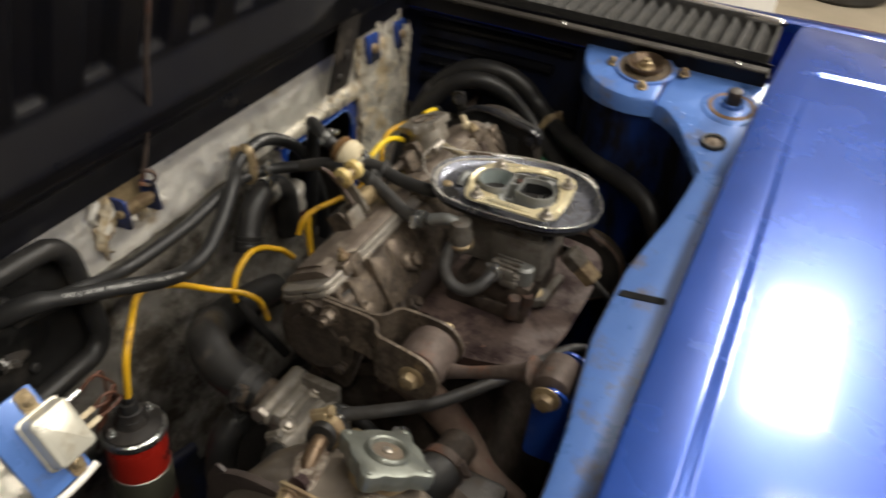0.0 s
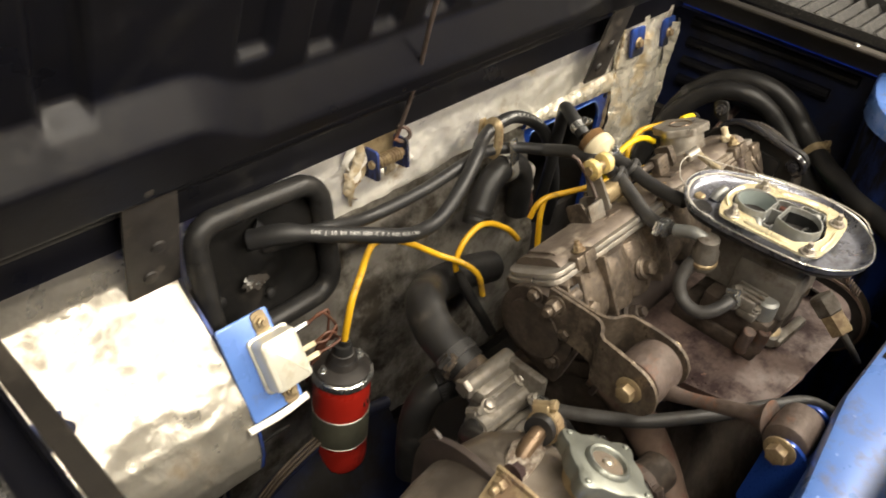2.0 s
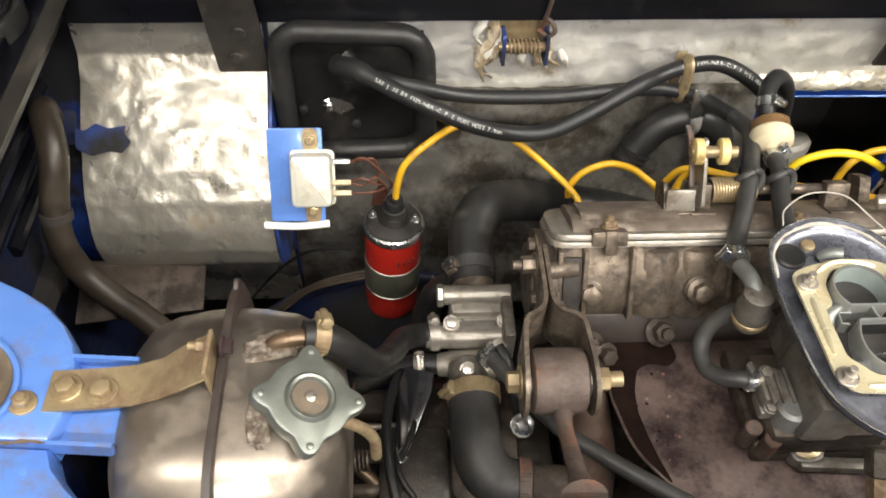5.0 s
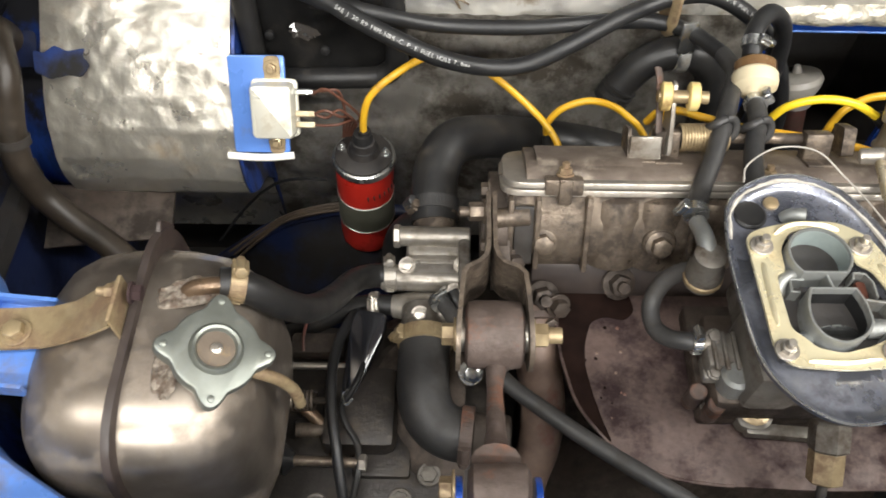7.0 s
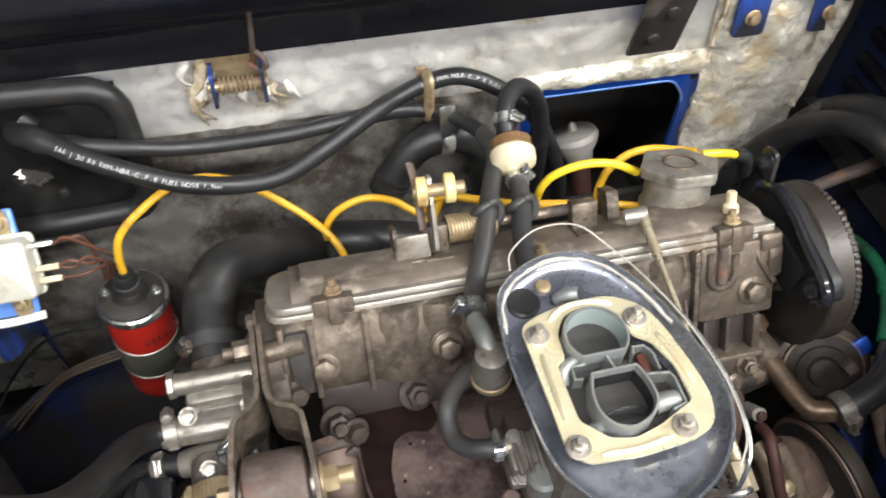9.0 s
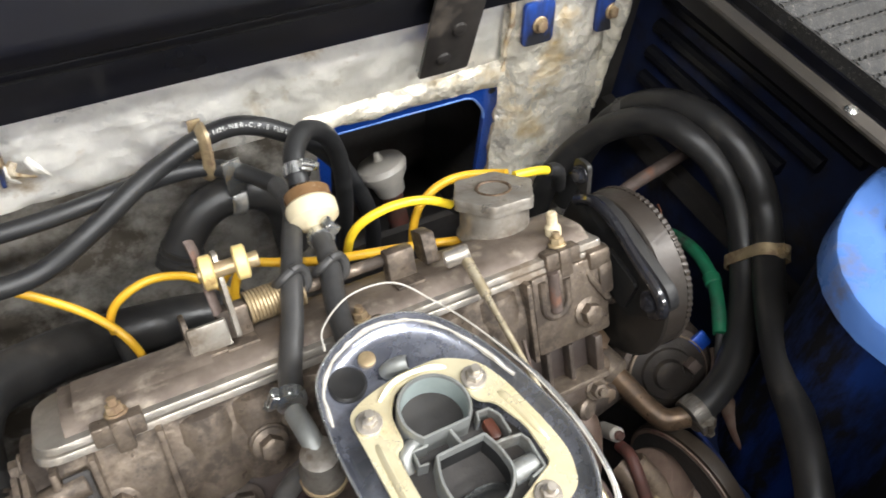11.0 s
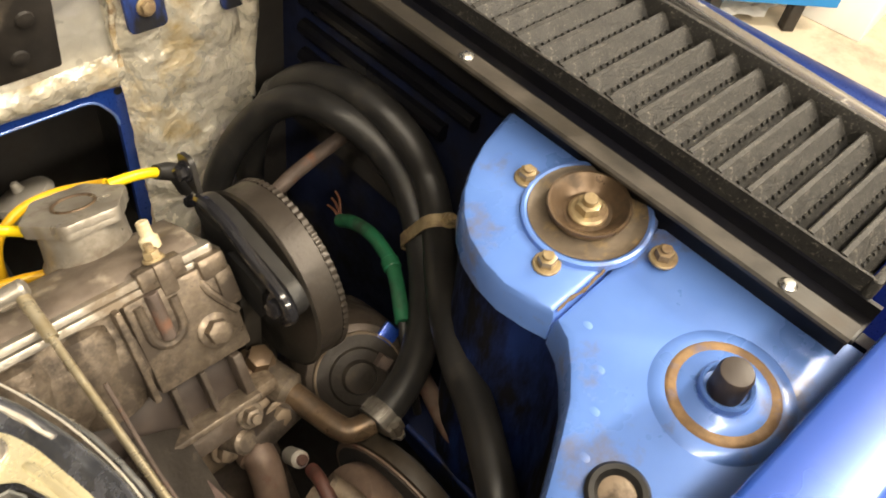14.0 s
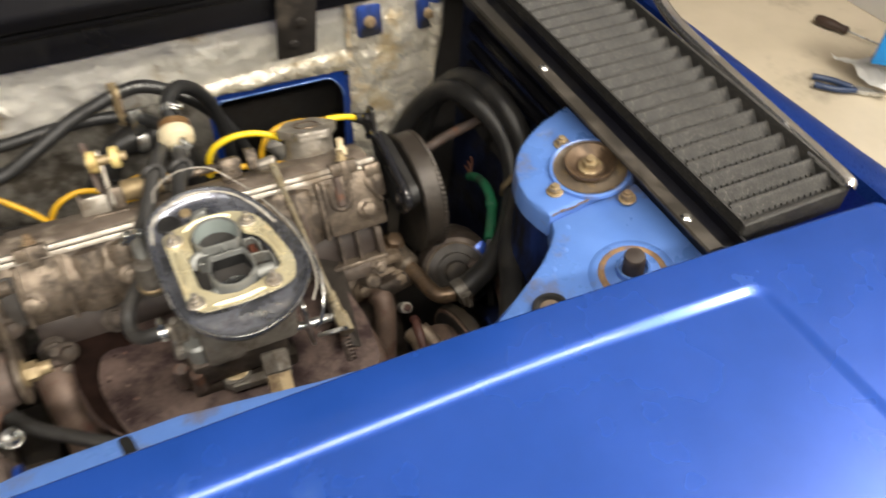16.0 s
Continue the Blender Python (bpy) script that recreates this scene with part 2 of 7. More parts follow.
    neck=material("cast_filler_neck", (0.34, 0.315, 0.275), 0.36, 0.6, (0.25, 0.225, 0.19), 70, dirt=(0.10, 0.078, 0.055), dirt_scale=34, dirt_amount=0.35, bump=0.1, bump_scale=400),
    crack_dirt=material("dark_brown_crack_dirt", (0.075, 0.052, 0.034), 0.8, 0.0, (0.14, 0.095, 0.055), 160, bump=0.3, bump_scale=400),
    gasket=material("grey_white_gasket_paper", (0.52, 0.50, 0.45), 0.7, 0.0, (0.36, 0.33, 0.28), 120, bump=0.2, bump_scale=500),
    sealer=material("dried_brown_sealer", (0.27, 0.165, 0.08), 0.7, 0.0, (0.17, 0.10, 0.05), 90, dirt=(0.10, 0.12, 0.22), dirt_scale=50, dirt_amount=0.2, bump=0.3, bump_scale=300),
    rod_steel=material("yellowed_zinc_rod", (0.42, 0.37, 0.27), 0.32, 0.6, (0.34, 0.28, 0.175), 80, dirt=(0.2, 0.15, 0.08), dirt_scale=60, dirt_amount=0.25, bump=0.05),
    trim=material("polished_bright_trim", (0.76, 0.75, 0.74), 0.17, 0.95, (0.70, 0.69, 0.68), 40, dirt=(0.30, 0.27, 0.22), dirt_scale=60, dirt_amount=0.08, bump=0.02, rough_var=0.05),
    red_stain=material("red_stained_rubber", (0.11, 0.045, 0.035), 0.55, 0.0, (0.07, 0.045, 0.036), 60, dirt=(0.20, 0.05, 0.04), dirt_scale=40, dirt_amount=0.35, bump=0.15),
    oil=material("black_brown_oil_film", (0.010, 0.006, 0.005), 0.6, 0.0, (0.018, 0.010, 0.008), 60, bump=0.06, spec=0.03),
    # black that stands in for the shade inside slots, holes and bores
    void=material("depth_black", (0.002, 0.002, 0.0022), 0.9, 0.0, bump=0.0),
    braze=material("rough_grey_braze", (0.30, 0.265, 0.22), 0.5, 0.5, (0.16, 0.125, 0.095), 240, dirt=(0.10, 0.07, 0.05), dirt_scale=120, dirt_amount=0.5, bump=0.5, bump_scale=600),
    oil_cast=material("black_oily_casting", (0.040, 0.034, 0.029), 0.40, 0.3, (0.026, 0.022, 0.019), 60, dirt=(0.07, 0.055, 0.04), dirt_scale=40, dirt_amount=0.3, bump=0.3, bump_scale=300),
    filter_brown=material("translucent_brown_plastic", (0.17, 0.10, 0.045), 0.22, 0.0, (0.12, 0.065, 0.03), 60, dirt=(0.30, 0.24, 0.14), dirt_scale=50, dirt_amount=0.25, bump=0.04),
    pump=material("brown_pump_casting", (0.26, 0.20, 0.145), 0.42, 0.3, (0.18, 0.135, 0.095), 70, dirt=(0.07, 0.05, 0.034), dirt_scale=40, dirt_amount=0.4, bump=0.15, bump_scale=300),
    rust_light=material("greyed_rusty_pipe", (0.22, 0.155, 0.12), 0.5, 0.2, (0.14, 0.095, 0.072), 50, dirt=(0.15, 0.06, 0.045), dirt_scale=30, dirt_amount=0.3, bump=0.2, bump_scale=300),
    white_wire=material("white_wire", (0.46, 0.43, 0.38), 0.4, 0.0, bump=0.0),
    green=material("green_tape", (0.012, 0.12, 0.055), 0.45, 0.0, (0.01, 0.085, 0.04), 50, dirt=(0.02, 0.03, 0.02), dirt_scale=24, dirt_amount=0.3, bump=0.1),
    print=material("white_hose_print", (0.55, 0.55, 0.53), 0.6, 0.0, bump=0.0),
    floor=material("dusty_beige_concrete", (0.55, 0.48, 0.37), 0.62, 0.0, (0.47, 0.41, 0.31), 3.2, dirt=(0.30, 0.26, 0.20), dirt_scale=2.2, dirt_amount=0.3, bump=0.2, bump_scale=60),
    wall=material("painted_garage_wall", (0.80, 0.77, 0.72), 0.75, 0.0, (0.44, 0.42, 0.39), 2.0, dirt=(0.40, 0.37, 0.33), dirt_scale=1.2, dirt_amount=0.25, bump=0.1, bump_scale=40),
    ceiling=material("pale_ceiling_boards", (0.74, 0.72, 0.68), 0.7, 0.0, (0.68, 0.66, 0.62), 3.0, bump=0.1, bump_scale=30),
    dusty_brown=material("dusty_brown_rubber_dish", (0.135, 0.105, 0.075), 0.62, 0.0, (0.09, 0.07, 0.052), 50, dirt=(0.26, 0.18, 0.09), dirt_scale=60, dirt_amount=0.35, bump=0.2, bump_scale=300),
    carb_dirty=material("grimy_grey_casting", (0.19, 0.175, 0.155), 0.45, 0.5, (0.13, 0.118, 0.10), 60, dirt=(0.06, 0.045, 0.032), dirt_scale=34, dirt_amount=0.45, bump=0.2, bump_scale=380),
    cap_metal=material("dark_polished_metal", (0.20, 0.20, 0.215), 0.16, 0.9, (0.15, 0.15, 0.165), 20, bump=0.03, rough_var=0.06),
    # body blue taken almost to black for the deep shade of the bay
    navy=material("deep_darkened_blue_paint", (0.012, 0.019, 0.060), 0.4, 0.0, (0.008, 0.012, 0.034), 16, dirt=(0.012, 0.010, 0.008), dirt_scale=9, dirt_amount=0.5, bump=0.08),
    sheet_blue=material("blue_plastic_sheet", (0.0, 0.22, 0.62), 0.4, 0.0, (0.0, 0.20, 0.57), 8, bump=0.02),
    paper=material("white_paper", (0.85, 0.85, 0.84), 0.8, 0.0, (0.80, 0.80, 0.79), 8, bump=0.05),
    tool_grip=material("dark_blue_grip", (0.02, 0.04, 0.10), 0.5, 0.0, bump=0.05),
    dark_wood=material("dark_brown_handle", (0.05, 0.03, 0.022), 0.4, 0.0, bump=0.05),
    red_plain=material("red_plastic", (0.6, 0.02, 0.015), 0.4, 0.0, bump=0.0),
    # near-black that paints shaded depths, and the colour of some dull black things
    dull_black=material("rough_black", (0.026, 0.024, 0.023), 0.7, 0.0, (0.036, 0.032, 0.029), 20, dirt=(0.035, 0.028, 0.022), dirt_scale=12, dirt_amount=0.4, bump=0.4, bump_scale=120),
    glass=material("window_glass", (0.06, 0.10, 0.12), 0.04, 0.0, bump=0.0, coat=0.5, rough_var=0.01),
)

# ---- building blocks ----
def thing(name, label, category, at=(0, 0, 0), group="", kind=""):
    ob = new(name)
    ob.location, ob.empty_display_size = at, 0.02
    return tagged(ob, label, category, group, kind)


def part(name, bm, mat, parent=None, label="", sharp=35.0, kind=""):
    """Links a bmesh that is in world metres as one mesh under a thing or a part."""
    root = parent
    while root is not None and root.parent is not None:
        root = root.parent
    if root is not None:
        bmesh.ops.translate(bm, verts=bm.verts, vec=-Vector(root.location))
    bmesh.ops.recalc_face_normals(bm, faces=bm.faces)
    me = bpy.data.meshes.new(name)
    bm.to_mesh(me)
    bm.free()
    me.materials.append(M[mat] if isinstance(mat, str) else mat)
    me.shade_smooth()
    me.set_sharp_from_angle(angle=radians(sharp))
    ob = new(name, me)
    ob.parent = parent
    return tagged(ob, label, kind=kind)


def solid(name, bm, mat, label, category, group="", kind="", sharp=35.0):
    """A thing that is one plain mesh."""
    return tagged(part(name, bm, mat, sharp=sharp), label, category, group, kind)


def spline(points, steps=8):
    """Catmull-Rom through the points."""
    p = [Vector(q) for q in points]
    p = [p[0] * 2 - p[1]] + p + [p[-1] * 2 - p[-2]]
    out = []
    for i in range(1, len(p) - 2):
        a, b, c, d = p[i - 1:i + 3]
        for k in range(steps):
            t = k / steps
            out.append(0.5 * (2 * b + (c - a) * t + (2 * a - 5 * b + 4 * c - d) * t * t + (3 * b - a - 3 * c + d) * t ** 3))
    return out + [p[-2]]


def tube(bm, points, r, seg=14, steps=8, smooth=True, radii=None, flat=1.0):
    """A round bar or hose along the points; radii (t, factor) scale it on the way."""
    line = spline(points, steps) if smooth else [Vector(q) for q in points]
    n = len(line)
    rings, up = [], None
    for i, p in enumerate(line):
        d = (line[min(i + 1, n - 1)] - line[max(i - 1, 0)]).normalized()
        if up is None:
            up = d.orthogonal().normalized()
        up = (up - d * up.dot(d)).normalized()
        side = d.cross(up)
        f = 1.0
        if radii:
            t = i / (n - 1)
            f = float(np.interp(t, [a for a, _ in radii], [b for _, b in radii]))
        rings.append([bm.verts.new(p + (up * math.cos(2 * math.pi * k / seg) + side * flat * math.sin(2 * math.pi * k / seg)) * r * f) for k in range(seg)])
    for a, b in zip(rings, rings[1:]):
        for k in range(seg):
            bm.faces.new((a[k], a[(k + 1) % seg], b[(k + 1) % seg], b[k]))
    bm.faces.new(rings[0])
    bm.faces.new(rings[-1][::-1])
    return bm


def axes(d):
    d = Vector(d).normalized()
    u = d.orthogonal().normalized()
    if abs(d.z) < 0.9:
        u = Vector((0, 0, 1)) - d * d.z
        u.normalize()
    return d, u, d.cross(u)


def lathe(bm, origin, axis, profile, seg=28, closed=True):
    """Turns (radius, height) pairs about an axis."""
    d, u, v = axes(axis)
    o = Vector(origin)
    rings = []
    for r, h in profile:
        rings.append([bm.verts.new(o + d * h + (u * math.cos(2 * math.pi * k / seg) + v * math.sin(2 * math.pi * k / seg)) * max(r, 1e-5)) for k in range(seg)])
    for a, b in zip(rings, rings[1:]):
        for k in range(seg):
            bm.faces.new((a[k], a[(k + 1) % seg], b[(k + 1) % seg], b[k]))
    if closed:
        bm.faces.new(rings[0])
        bm.faces.new(rings[-1])
    return bm


def cyl(bm, a, b, r, seg=24, bevel=0.08, r2=None):
    a, b = Vector(a), Vector(b)
    h = (b - a).length
    r2 = r if r2 is None else r2
    e = min(bevel * min(r, r2), h * 0.3)
    return lathe(bm, a, b - a, [(r - e, 0), (r, e), (r2, h - e), (r2 - e, h)], seg)


def box(bm, c, s, bevel=0.0, turn=None, segments=2):
    made = bmesh.ops.create_cube(bm, size=1.0)
    vs = made["verts"]
    m = Matrix.Translation(c) @ (Euler([radians(a) for a in turn]).to_matrix().to_4x4() if turn else Matrix()) @ Matrix.Diagonal((*s, 1))
    bmesh.ops.transform(bm, matrix=m, verts=vs)
    if bevel:
        es = list({e for v in vs for e in v.link_edges})
        bmesh.ops.bevel(bm, geom=es, offset=bevel, segments=segments, affect="EDGES", profile=0.5)
    return bm


def round_poly(pts, r, n=5):
    """A 2D polygon with its corners rounded; r may be a list."""
    out = []
    for i, p in enumerate(pts):
        a, b, c = Vector(pts[i - 1]), Vector(p), Vector(pts[(i + 1) % len(pts)])
        rr = r[i] if isinstance(r, (list, tuple)) else r
        if rr <= 0:
            out.append(b)
            continue
        u, v = (a - b), (c - b)
        k = min(rr, u.length * 0.45, v.length * 0.45)
        u, v = u.normalized() * k, v.normalized() * k
        for j in range(n + 1):
            t = j / n
            out.append((b + u) * (1 - t) ** 2 + b * 2 * t * (1 - t) + (b + v) * t * t)
    return [(q.x, q.y) for q in out]


def prism(bm, outline, h, place=None, bevel=0.0, top=None):
    """A plate: a 2D outline with thickness h, set by place; top(x, y) lifts the upper face."""
    m = place or Matrix()
    low = [bm.verts.new(m @ Vector((x, y, 0))) for x, y in outline]
    if bevel:
        cx, cy = sum(x for x, _ in outline) / len(outline), sum(y for _, y in outline) / len(outline)
        n = len(outline)
        inner = []
        for i, (x, y) in enumerate(outline):
            (x0, y0), (x1, y1) = outline[i - 1], outline[(i + 1) % n]
            t = Vector((x1 - x0, y1 - y0))
            nn = Vector((-t.y, t.x)).normalized()
            area = sum(outline[j - 1][0] * outline[j][1] - outline[j][0] * outline[j - 1][1] for j in range(n))
            nn = nn if area > 0 else -nn
            inner.append((x + nn.x * bevel, y + nn.y * bevel))
        rows = [[(x, y, h - bevel) for x, y in outline],
                [(x + (ix - x) * 0.3, y + (iy - y) * 0.3, h - bevel * 0.3) for (x, y), (ix, iy) in zip(outline, inner)],
                [(x, y, h) for x, y in inner]]
    else:
        rows = [[(x, y, h) for x, y in outline]]
    prev = low
    k = len(outline)
    for row in rows:
        ring = [bm.verts.new(m @ Vector((x, y, z + (top(x, y) if top else 0)))) for x, y, z in row]
        for i in range(k):
            bm.faces.new((prev[i], prev[(i + 1) % k], ring[(i + 1) % k], ring[i]))
        prev = ring
    bm.faces.new(prev)
    bm.faces.new(low[::-1])
    return bm


def frame_at(origin, normal, x_hint=(1, 0, 0)):
    """A frame whose z is the normal and whose x lies near x_hint."""
    z = Vector(normal).normalized()
    x = Vector(x_hint)
    x = (x - z * x.dot(z)).normalized()
    y = z.cross(x)
    m = Matrix((x, y, z)).transposed().to_4x4()
    m.translation = origin
    return m


def hexagon(r, turn=0.0):
    return [(r * math.cos(math.pi * k / 3 + turn), r * math.sin(math.pi * k / 3 + turn)) for k in range(6)]


def bolt(bm, p, axis, r=0.0065, h=0.006, washer=1.5, turn=0.3, stud=0.0):
    f = frame_at(p, axis, (0.9, 0.3, 0.2))
    if washer:
        lathe(bm, p, axis, [(r * washer, 0), (r * washer, 0.0012), (r * washer * 0.92, 0.0018)], 18)
    prism(bm, hexagon(r, turn), h, f @ Matrix.Translation((0, 0, 0.001)), bevel=r * 0.14)
    if stud:
        cyl(bm, Vector(p) + f.col[2].to_3d() * h, Vector(p) + f.col[2].to_3d() * (h + stud), r * 0.55, 12)
    return bm


def ball(bm, c, r, scale=(1, 1, 1), sub=2):
    made = bmesh.ops.create_icosphere(bm, subdivisions=sub, radius=r)
    bmesh.ops.transform(bm, matrix=Matrix.Translation(c) @ Matrix.Diagonal((*scale, 1)), verts=made["verts"])
    return bm


def grid_sheet(bm, corner, nu, nv, closed=False):
    """A sheet from a function of (u, v) in 0..1."""
    rows = [[bm.verts.new(corner(i / nu, j / nv)) for i in range(nu + 1)] for j in range(nv + 1)]
    for a, b in zip(rows, rows[1:]):
        for i in range(nu):
            bm.faces.new((a[i], a[i + 1], b[i + 1], b[i]))
    return bm


def B():
    return bmesh.new()


def hose_clamp(parent, p, axis, r, mat="steel", width=0.010, screw=(0, 0, 1), name="hose_clamp"):
    """A worm-drive band with slots, a rolled worm housing and its screw."""
    d = Vector(axis).normalized()
    p = Vector(p)
    c = part(name, lathe(B(), p - d * width / 2, d, [(r * 1.0, 0), (r + 0.0010, 0.0003), (r + 0.0008, width * .5), (r + 0.0010, width - 0.0003), (r, width)], 28), mat, parent)
    s = Vector(screw)
    s = (s - d * s.dot(d)).normalized()
    t = d.cross(s)
    b = B()
    for k in range(-11, 12):
        if abs(k) > 2:
            a = k * .0030 / r
            q = p + (s * math.cos(a) + t * math.sin(a)) * (r + .0009)
            m = frame_at(q, s * math.cos(a) + t * math.sin(a), d)
            prism(b, [(-width * .30, -.0005), (width * .30, -.0005), (width * .30, .0005), (-width * .30, .0005)], .0007, m)
    part("band_ridge", b, mat, c)
    b = B()
    q = p + s * (r + 0.0034)
    k = min(1.0, r / .016 + .3)
    prism(b, round_poly([(-.0062 * k, -width * .5), (.0062 * k, -width * .5), (.0062 * k, width * .5), (-.0062 * k, width * .5)], .0012), .0040, frame_at(q - s * .0030, s, t), .001)
    cyl(b, q - t * 0.0065 * k, q + t * 0.0065 * k, 0.0032 * k, 12)
    prism(b, hexagon(0.0042 * k), 0.0036, frame_at(q + t * 0.0065 * k, t), .0005)
    part("clamp_screw", b, mat, c)
    return c


# ---- the garage ----
X0, X1, Y0, Y1, ZC = -3.4, 4.6, -3.6, 4.6, 2.6


def slab(name, c, s, mat, label):
    return solid(name, box(B(), c, s), mat, label, name.split("_")[0], kind="structure")


slab("floor", ((X0 + X1) / 2, (Y0 + Y1) / 2, -0.06), (X1 - X0 + 0.4, Y1 - Y0 + 0.4, 0.12), "floor", "dusty beige concrete garage floor")
slab("wall_east", (X1 + 0.1, (Y0 + Y1) / 2, ZC / 2), (0.2, Y1 - Y0, ZC), "wall", "plain off-white painted garage wall")
slab("wall_west", (X0 - 0.1, (Y0 + Y1) / 2, ZC / 2), (0.2, Y1 - Y0, ZC), "wall", "plain off-white painted garage wall")
slab("wall_north", ((X0 + X1) / 2, Y1 + 0.1, ZC / 2), (X1 - X0 + 0.4, 0.2, ZC), "wall", "plain off-white painted garage wall")
slab("wall_south", ((X0 + X1) / 2, Y0 - 0.1, ZC / 2), (X1 - X0 + 0.4, 0.2, ZC), "wall", "plain off-white painted garage wall")
slab("ceiling", ((X0 + X1) / 2, (Y0 + Y1) / 2, ZC + 0.06), (X1 - X0 + 0.4, Y1 - Y0 + 0.4, 0.12), "ceiling", "plain pale garage ceiling")

# ---- the car's body round the engine bay ----
car = thing("car_body", "blue painted car body with an open mid-engine bay", "car", (0, 0, 0.3))


def mirrored(pts, s):
    return [(x * s, y) for x, y in pts]


TOWER = [(.497, .090), (.474, .087), (.452, .081), (.434, .073), (.418, .063), (.405, .050), (.396, .036), (.390, .018), (.388, .0), (.391, -.018), (.395, -.0312), (.497, -.0312)]
SHELF = [(.4962, -.0318), (.396, -.0318), (.390, -.044), (.380, -.055), (.366, -.067), (.349, -.077), (.325, -.090), (.302, -.1005), (.28, -.110), (.26, -.116), (.26, -.170), (.4962, -.170)]
for s, side in ((1, "right"), (-1, "left")):
    lift = lambda x, y: 0.17 * (abs(x) - 0.39)
    tw = part("strut_tower", prism(B(), mirrored(TOWER, s), 0.024, pose(0, 0, 0.756), 0.005, lift), "paint_bay", car, "light blue painted strut tower with grimy wall")
    sh = part("side_shelf", prism(B(), mirrored(SHELF, s), 0.024, pose(0, 0, 0.752), 0.006, lift), "paint_bay", car)
    # a grimy skin hangs just inside the bay, below the rolled edges of both; its blue is darkened for the shade
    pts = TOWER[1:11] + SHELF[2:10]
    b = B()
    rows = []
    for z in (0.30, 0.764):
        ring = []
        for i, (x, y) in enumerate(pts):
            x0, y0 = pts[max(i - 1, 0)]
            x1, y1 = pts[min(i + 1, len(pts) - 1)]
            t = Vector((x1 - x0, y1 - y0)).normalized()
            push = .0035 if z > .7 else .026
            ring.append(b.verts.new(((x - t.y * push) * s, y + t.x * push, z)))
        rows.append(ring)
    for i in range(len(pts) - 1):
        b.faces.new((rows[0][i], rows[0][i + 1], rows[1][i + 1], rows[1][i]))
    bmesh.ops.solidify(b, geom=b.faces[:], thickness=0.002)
    part("tower_wall", b, "paint_wall", car, "grimy blue inner wall with shade in its colour")
    # dirt-filled crack where the shelf meets the tower
    rr = random.Random(12)
    part("seam_dirt", tube(B(), [((.396 + k * .0058) * s, -.0315 + rr.uniform(-.0012, .0012), .7800 + .17 * (.006 + k * .0058)) for k in range(12)], .0011, 6, 3, flat=.5, radii=[(k / 16, rr.uniform(.4, 1.5)) for k in range(17)]), "crack_dirt", tw, "brown dirt along the seam")
    # spot-weld dimples along the edge
    for k, (x, y) in enumerate([(.400, -.045), (.385, -.066), (.366, -.079), (.345, -.091), (.318, -.103)]):
        d = lathe(B(), (x * s + 0.006 * s, y - 0.002, 0.7765 + lift(x, y)), (0, 0, 1), [(.0042, 0), (.0031, .00028), (.0019, .00046), (.0007, .00052)], 14)
        part("weld_dimple", d, "paint_bay", sh)

b = prism(B(), [(-.2595, -.1135), (-.20, -.110), (-.15, -.106), (-.10, -.099), (-.05, -.0925), (.05, -.0925), (.10, -.099), (.15, -.106), (.20, -.110), (.2595, -.1135), (.2595, -.170), (-.2595, -.170)], 0.20, pose(0, 0, 0.578), 0.0075)
rim = part("rear_rim", b, "paint_bay", car, "light blue rolled rear edge of the bay")
for k in range(12):
    x = -.235 + k * .042
    if abs(x - .01) > .035:
        part("weld_dimple", lathe(B(), (x, -.104 - .015 * min(1, max(0, (abs(x) - .05) / .13)), 0.7775), (0, 0, 1), [(.0042, 0), (.0031, .00028), (.0019, .00046), (.0007, .00052)], 14), "paint_bay", rim)
# a thin black plate paints the depth of the drain slot
slot = [(.0070, -.0975), (.0160, -.0975), (.0235, -.1370), (.0145, -.1370)]
part("drain_slot", prism(B(), round_poly(slot, .0042, 6), 0.0012, pose(0, 0, 0.7776)), "void", rim, "oval slot painted black for its depth")
# the wall under the rim has the same shade put into its blue
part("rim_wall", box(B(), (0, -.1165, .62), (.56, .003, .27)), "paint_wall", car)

# tub of the bay, its colours darkened for the shade down there
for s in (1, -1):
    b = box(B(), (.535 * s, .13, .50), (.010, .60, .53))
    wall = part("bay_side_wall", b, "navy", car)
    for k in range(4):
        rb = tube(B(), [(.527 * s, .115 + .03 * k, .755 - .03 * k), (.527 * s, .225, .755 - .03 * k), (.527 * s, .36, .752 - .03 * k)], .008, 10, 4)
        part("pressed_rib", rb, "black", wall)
part("bay_floor", box(B(), (0, .13, .24), (1.14, .62, .02)), "dull_black", car)
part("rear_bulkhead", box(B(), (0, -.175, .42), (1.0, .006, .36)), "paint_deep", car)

# rails and outer skins
for s in (1, -1):
    rail = part("rail_gutter", box(B(), (.4965 * s, .117, .8020), (.023, .53, .004), .001), "black", car)
    b = prism(B(), [(.4675 * s, 0), (.4815 * s, 0), (.4815 * s, .0035), (.4690 * s, .0035), (.4675 * s, .002)], .527, frame_at((0, .381, .8145), (0, -1, 0), (1, 0, 0)))
    part("rail_flange", b, "satin", car, "black rail with a worn grey edge")
    part("rail_web", box(B(), (.4840 * s, .1175, .8020), (.003, .526, .025)), "black", car)
    part("gutter_wall", box(B(), (.5075 * s, .117, .804), (.003, .53, .018)), "black", car)
    for y in (.124, -.108):
        part("rail_screw", lathe(B(), (.4745 * s, y, .818), (0, 0, 1), [(.0048, 0), (.0048, .001), (.003, .0026), (.001, .0028)], 14), "steel", rail)
    # fender: a rolled profile swept along the side, flaring to the rear
